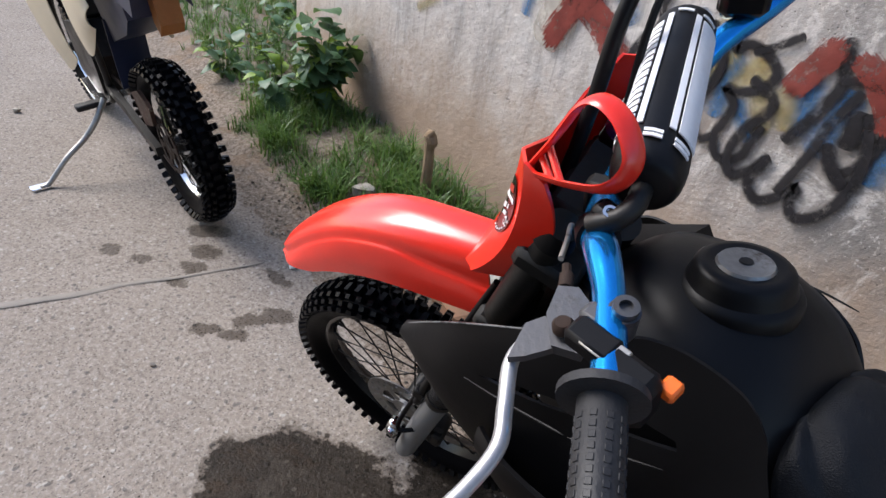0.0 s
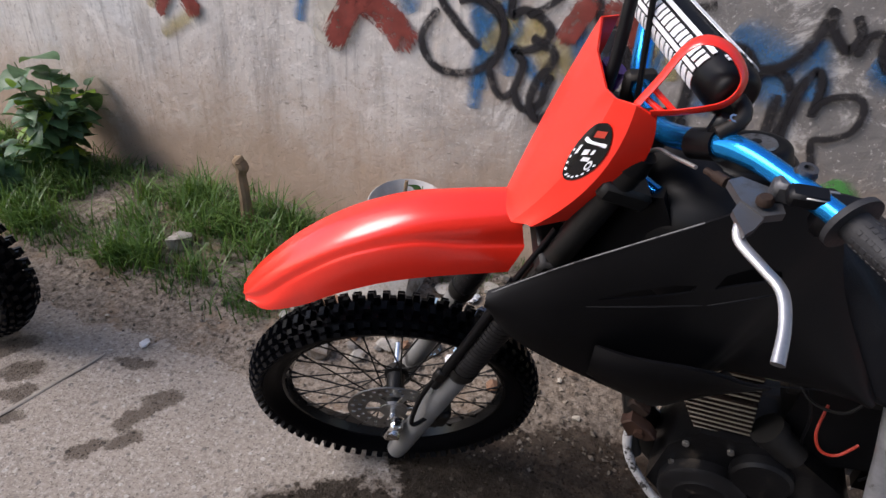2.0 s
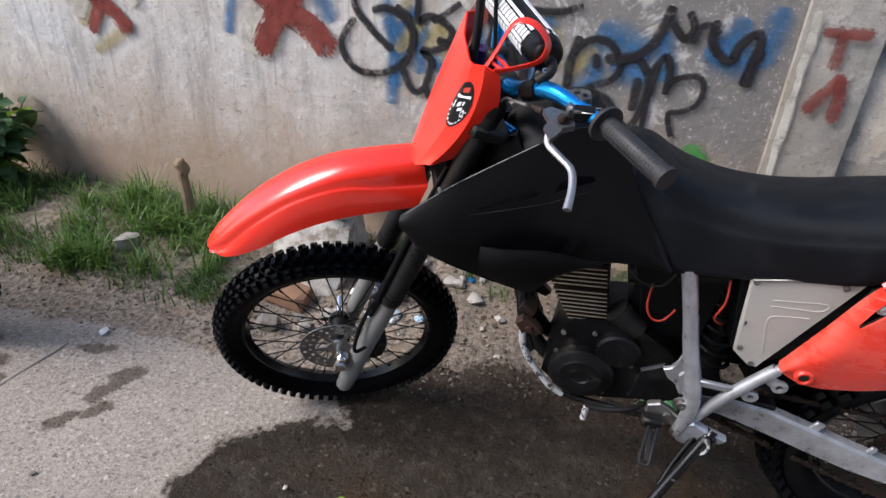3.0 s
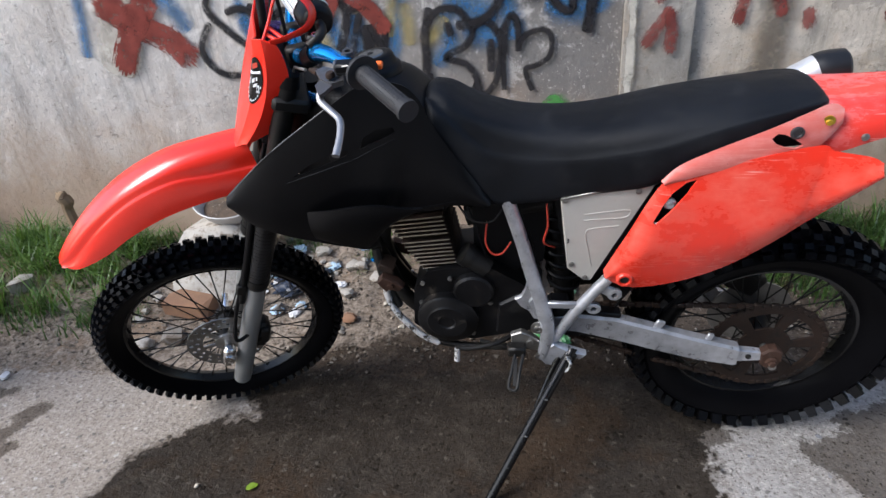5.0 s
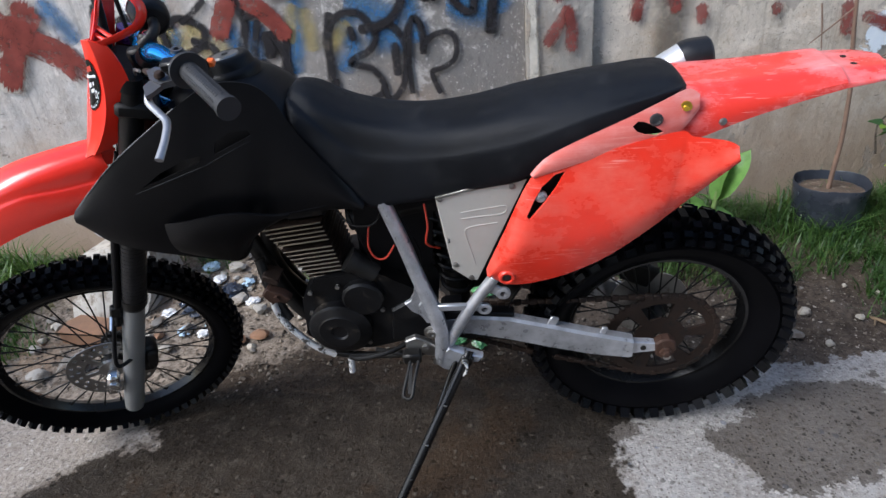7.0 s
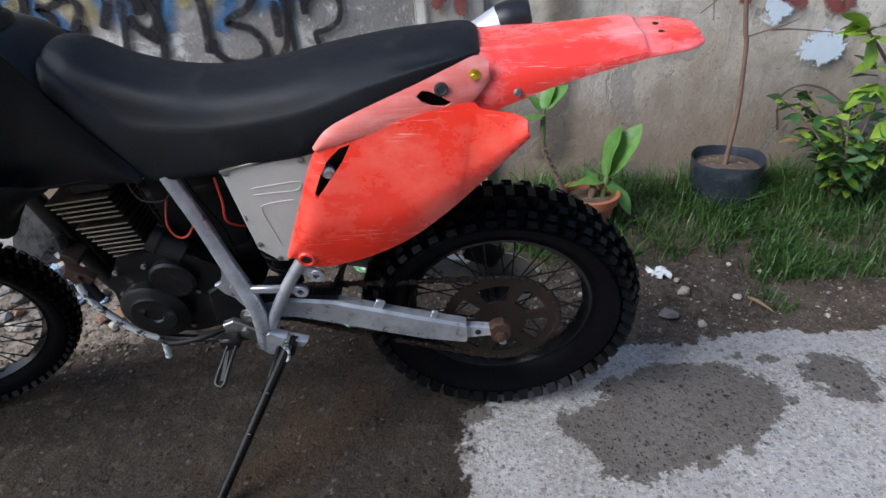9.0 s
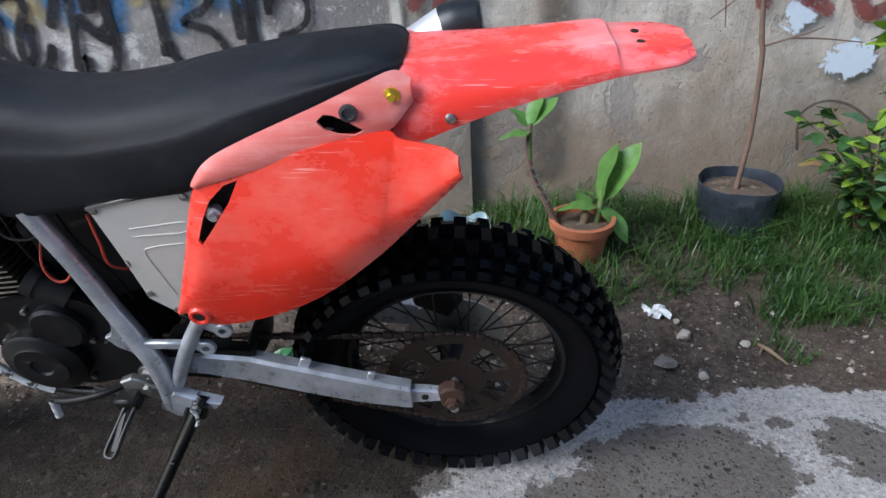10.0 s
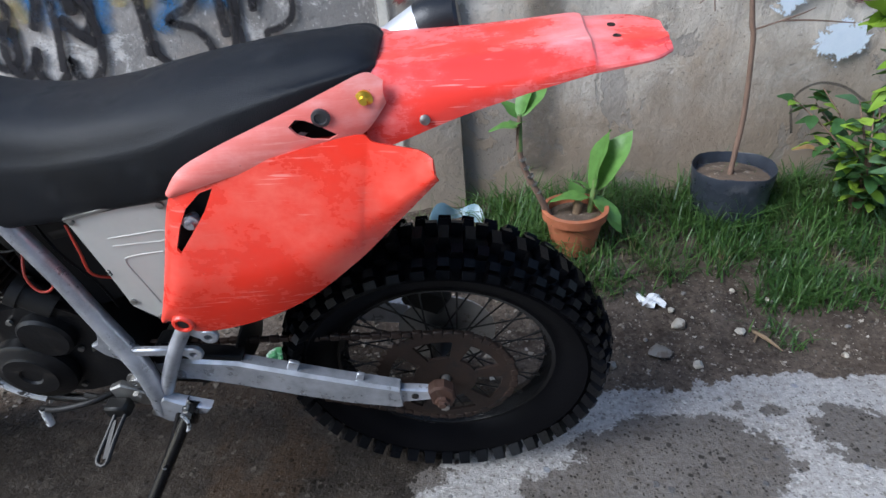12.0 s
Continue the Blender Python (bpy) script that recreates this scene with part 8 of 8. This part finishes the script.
def crumpled(name, label, category, x, y, size, material, seed, flat=0.55, lift=0.0):
    """A crushed bag or wrapper: a small ball pinched into sharp folds."""
    rings = []
    for i in range(1, 12):
        a = math.pi * i / 12
        ring = []
        for k in range(22):
            b = 2 * math.pi * k / 22
            d = Vector((math.sin(a) * math.cos(b), math.sin(a) * math.sin(b), math.cos(a)))
            r = size * 0.5 * (0.86 + 0.55 * abs(noise.noise(d * 2.3 + Vector((seed, 0, 0)))) - 0.45 * abs(noise.noise(d * 5.1 + Vector((0, seed, 0)))))
            ring.append((d.x * r * 1.2, d.y * r, d.z * r * flat))
        rings.append(ring)
    tagged(part(name, Shape().rings(rings), material, at=pose(x, y, rise(x, y) + size * 0.5 * flat * 0.75 + lift, 0, 0, seed * 53 % 360), angle=20), label, category)


crumpled("plastic_bag", "crumpled dark blue plastic bag among the rubble", "litter", -0.12, 0.715, 0.14, NAVY_BAG, 3)
crumpled("plastic_bag", "torn dark plastic bag beside the rubble", "litter", -0.02, 0.80, 0.10, NAVY_BAG, 8)
crumpled("wrapper", "crumpled pale blue wrapper among the gravel", "litter", -0.14, 0.60, 0.055, PALE_BLUE, 5)
crumpled("wrapper", "crumpled pale blue wrapper beside the plastic bag", "litter", -0.05, 0.63, 0.045, PALE_BLUE, 6)
crumpled("wrapper", "crumpled white and blue wrapper under the wall", "litter", 0.03, 0.86, 0.06, PALE_BLUE, 7)
for k, (x, y, sz, m) in enumerate(((-0.16, 0.98, 0.07, PALE_BLUE), (0.09, 0.73, 0.05, LITTER), (-0.10, 0.90, 0.06, LITTER), (0.14, 0.99, 0.05, PALE_BLUE), (-0.22, 0.82, 0.05, PALE_BLUE), (-0.06, 0.58, 0.05, LITTER), (0.05, 0.62, 0.04, PALE_BLUE), (-0.24, 0.70, 0.055, LITTER))):
    crumpled("wrapper", "crumpled pale wrapper among the rubble", "litter", x, y, sz, m, 20 + k)
for k, (x, y, sz) in enumerate(((0.02, 0.76, 0.11), (-0.20, 0.90, 0.13), (0.12, 0.86, 0.10), (0.24, 0.78, 0.09), (-0.04, 0.96, 0.10))):
    stone(x, y, sz, RUBBLE, "broken slab of pale concrete under the wall", 520 + k, "rubble_lump", 0.4, "rubble under the wall")
crumpled("wrapper", "crumpled green plastic wrapper on the soil", "litter", 0.90, 0.445, 0.06, GREEN_WRAP, 11)
crumpled("wrapper", "crumpled green plastic wrapper beside another", "litter", 0.97, 0.425, 0.055, GREEN_WRAP, 12)
crumpled("wrapper", "pale green plastic wrapper behind the bike", "litter", 1.00, 0.69, 0.075, GREEN_WRAP, 13)
rub = random.Random(9)
for i in range(64):
    x, y = rub.uniform(-0.80, 0.75), rub.uniform(0.46, 1.08)
    if x > 0.15 and y < 0.66:
        continue
    if abs(x + 0.47) < 0.20 and y > 0.62 or abs(x + 0.5) < 0.14 and abs(y - 0.60) < 0.08:
        continue
    stone(x, y, rub.uniform(0.02, 0.075), rub.choice((RUBBLE, GRAVEL, GRAVEL, STONE_GREY, STONE)), "lump of rubble behind the front wheel", 300 + i, "rubble_lump", 0.6, "rubble under the wall")


for i in range(46):
    x, y = rub.uniform(-0.72, 0.22), rub.uniform(0.50, 0.90)
    if abs(x + 0.47) < 0.20 and y > 0.62 or abs(x + 0.5) < 0.14 and abs(y - 0.60) < 0.08:
        continue
    stone(x, y, rub.uniform(0.025, 0.08), rub.choice((RUBBLE, RUBBLE, STONE, STONE_GREY, BRICK)), "lump of pale rubble behind the front wheel", 400 + i, "rubble_lump", 0.55, "rubble under the wall")


def gravel(name, count, region, size, material, seed):
    """Grit and chippings, too many to count."""
    rnd = np.random.RandomState(seed)
    s = Shape()
    base = [(1, 0, 0), (-1, 0, 0), (0, 1, 0), (0, -1, 0), (0, 0, 0.8), (0, 0, -0.8)]
    tri = [(0, 2, 4), (2, 1, 4), (1, 3, 4), (3, 0, 4), (2, 0, 5), (1, 2, 5), (3, 1, 5), (0, 3, 5)]
    for _ in range(count):
        x, y = rnd.uniform(region[0], region[1]), rnd.uniform(region[2], region[3])
        r, a = size * rnd.uniform(0.35, 1.0) ** 1.6, rnd.uniform(0, 6.28)
        c, q = math.cos(a), math.sin(a)
        k = rnd.uniform(0.6, 1.0, 3)
        z = rise(x, y) + r * 0.2
        s.add([(x + r * (c * p[0] * k[0] - q * p[1] * k[1] + j[0]), y + r * (q * p[0] * k[0] + c * p[1] * k[1] + j[1]), z + r * (p[2] * k[2] * 0.7 + j[2])) for p, j in zip(base, rnd.uniform(-0.32, 0.32, (6, 3)))], tri)
    me = bpy.data.meshes.new(name)
    me.from_pydata(s.v, [], s.f)
    me.materials.append(material)
    tagged(part(name, me, None), "loose gravel and chippings scattered over the soil", "gravel", kind="stuff")


gravel("gravel", 1500, (-0.6, 1.9, 0.34, 1.1), 0.013, GRAVEL_DARK, 41)
gravel("gravel", 1300, (-1.7, 1.9, 0.38, 1.1), 0.014, GRAVEL, 42)
gravel("gravel", 900, (-1.8, 0.2, 0.24, 0.80), 0.010, GRAVEL_PALE, 46)
gravel("gravel", 1100, (-1.8, 0.3, 0.26, 0.85), 0.011, GRAVEL, 47)
gravel("gravel", 1500, (1.4, 3.0, 0.27, 0.8), 0.008, GRAVEL_DARK, 43)
gravel("gravel", 480, (1.4, 3.0, 0.29, 0.72), 0.009, GRAVEL_PALE, 48)
gravel("gravel", 1500, (-0.8, 1.4, 0.30, 0.95), 0.007, GRAVEL, 49)
gravel("gravel", 260, (-1.4, 2.4, -0.9, 0.3), 0.0040, GRAVEL_DARK, 44)

tagged(part("stump", Shape().tube([(0, 0, -0.02), (0.004, 0.0, 0.14), (-0.006, 0.003, 0.25), (0.006, 0.002, 0.285), (-0.006, 0.0, 0.31), (0.012, 0.0, 0.335)], [0.027, 0.024, 0.022, 0.027, 0.029, 0.006], 9, 4).tube([(0.0, 0, 0.30), (-0.022, 0.004, 0.325), (-0.034, 0.004, 0.322)], [0.012, 0.009, 0.003], 7, 3), STUMP, at=pose(-1.13, 0.90, 0.125, 0, 0, 0), angle=20), "cut dead wooden stump standing in the grass", "stump")
bowl = thing("broken_bowl", "cracked pale grey plastic bowl with soil on the concrete lump", "bowl", pose(-0.42, 0.985, 0.285, 0, 0, 0))
part("bowl_shell", Shape().lathe([(0.0, 0.002), (0.0, 0.085), (0.06, 0.130), (0.105, 0.155), (0.108, 0.151), (0.063, 0.125), (0.004, 0.081), (0.004, 0.002)], (0, 0, 0), (0.1, -0.25, 1), 28), GREY_PLASTIC, bowl)
part("soil", Shape().lathe([(0.020, 0.001), (0.020, 0.096), (0.060, 0.118), (0.075, 0.080), (0.070, 0.001)], (0, 0, 0), (0.1, -0.25, 1), 24), SOIL_DRY, bowl)
part("stick", Shape().tube([(-0.02, 0.0, 0.05), (-0.012, -0.004, 0.13), (-0.006, -0.004, 0.185)], [0.009, 0.008, 0.007], 8, 3), STUMP, bowl)
bushy("seedling", "small green seedling in the cracked bowl", (-0.36, 0.985, 0.350), 3, 3, SMALL, 0.06, 0.11, (0.6, 0.9), 15)
basin_rings = []
for z, r in ((0.0, 0.06), (0.008, 0.070), (0.05, 0.085), (0.066, 0.104), (0.068, 0.102), (0.050, 0.081), (0.012, 0.066), (0.005, 0.02)):
    basin_rings.append([(r * math.cos(a), r * (1 + 0.10 * math.sin(3 * a)) * math.sin(a), z + 0.020 * math.sin(4 * a) * (z / 0.066)) for a in (2 * math.pi * j / 36 for j in range(36))])
tagged(part("crushed_basin", Shape().rings(basin_rings), BASIN, at=pose(1.45, 1.00, 0.075, 8, 6, 20)), "crushed pale blue plastic basin by the wall", "basin")
litter = []
for i in range(7):
    litter.append([(0.035 * (i / 3 - 1) + 0.006 * math.sin(j * 2.1 + i), 0.028 * (j / 3 - 1) + 0.005 * math.sin(i * 1.7), 0.012 + 0.011 * math.sin(i * 1.9 + j * 1.3)) for j in range(7)])
tagged(part("plastic_wrapper", Shape().sheet(litter, 0.001), LITTER, at=pose(2.04, 0.575, rise(2.04, 0.575))), "crumpled white plastic wrapper on the soil", "litter")
tagged(part("bottle_cap", Shape().lathe([(0, 0.001), (0, 0.015), (0.010, 0.014), (0.012, 0.010), (0.012, 0.001)], (0, 0, 0), (0.3, 0.2, 1), 20), BLUE, at=pose(0.20, 0.90, rise(0.20, 0.90) + 0.004)), "bright blue bottle cap among the gravel", "litter")
tagged(part("dead_root", Shape().tube([(0, 0, 0.0), (0.015, -0.05, 0.012), (0.04, -0.10, 0.006)], [0.004, 0.006, 0.002], 7, 5).tube([(0.01, -0.02, 0.005), (-0.02, -0.06, 0.010)], 0.003, 6), STUMP, at=pose(2.29, 0.44, rise(2.29, 0.40))), "dead root lying at the grass edge", "root")
tagged(part("fallen_leaf", leaf_mesh(0.035, 0.024, LEAF_LIME, 0.2, 0.1), None, at=pose(0.06, -0.22, 0.006, 0, 0, 40)), "small green leaf fallen on the wet road", "leaf")

# a seam of paler mortar across the road
ribbon = []
for t in np.linspace(0, 1, 30):
    x, y = -1.30 + 0.16 * t, -0.95 + 1.10 * t
    wob = 0.012 * noise.noise((y * 6, 1.2, 0.4))
    half = 0.020 * (1 - 0.75 * t) + 0.004 * noise.noise((y * 9, 4.0, 0.1))
    ribbon.append([(x + wob - half, y, 0.0008), (x + wob - half * 0.6, y, 0.0030), (x + wob + half * 0.6, y, 0.0030), (x + wob + half, y, 0.0008)])
SEAM = plain("pale_mortar", (0.27, 0.240, 0.205), 0.85, var=0.2, scale=30, bump=0.4)
tagged(part("road_seam", Shape().rings(ribbon, close=False, caps=False), SEAM), "pale mortar seam across the concrete road", "road seam", kind="structure")

# white sheet fence beyond the wall's end
corr = [[(-7.0 + 0.02 * i, 2.75 + 0.012 * math.sin(i * 0.75), z) for z in (0.0, 1.1, 2.2)] for i in range(200)]
tagged(part("sheet_fence", Shape().sheet(corr, 0.003), SHEET), "white corrugated metal sheet fence", "fence", kind="structure")

# the house across the lane, behind the camera
tagged(part("wall_south", slab(-0.9, 9.0, -4.40, -4.20, -0.1, 4.0, 0.4, 0.004, 2.2), PILLAR, angle=60), "unseen plain cement wall added to block low sky", "wall", kind="structure")
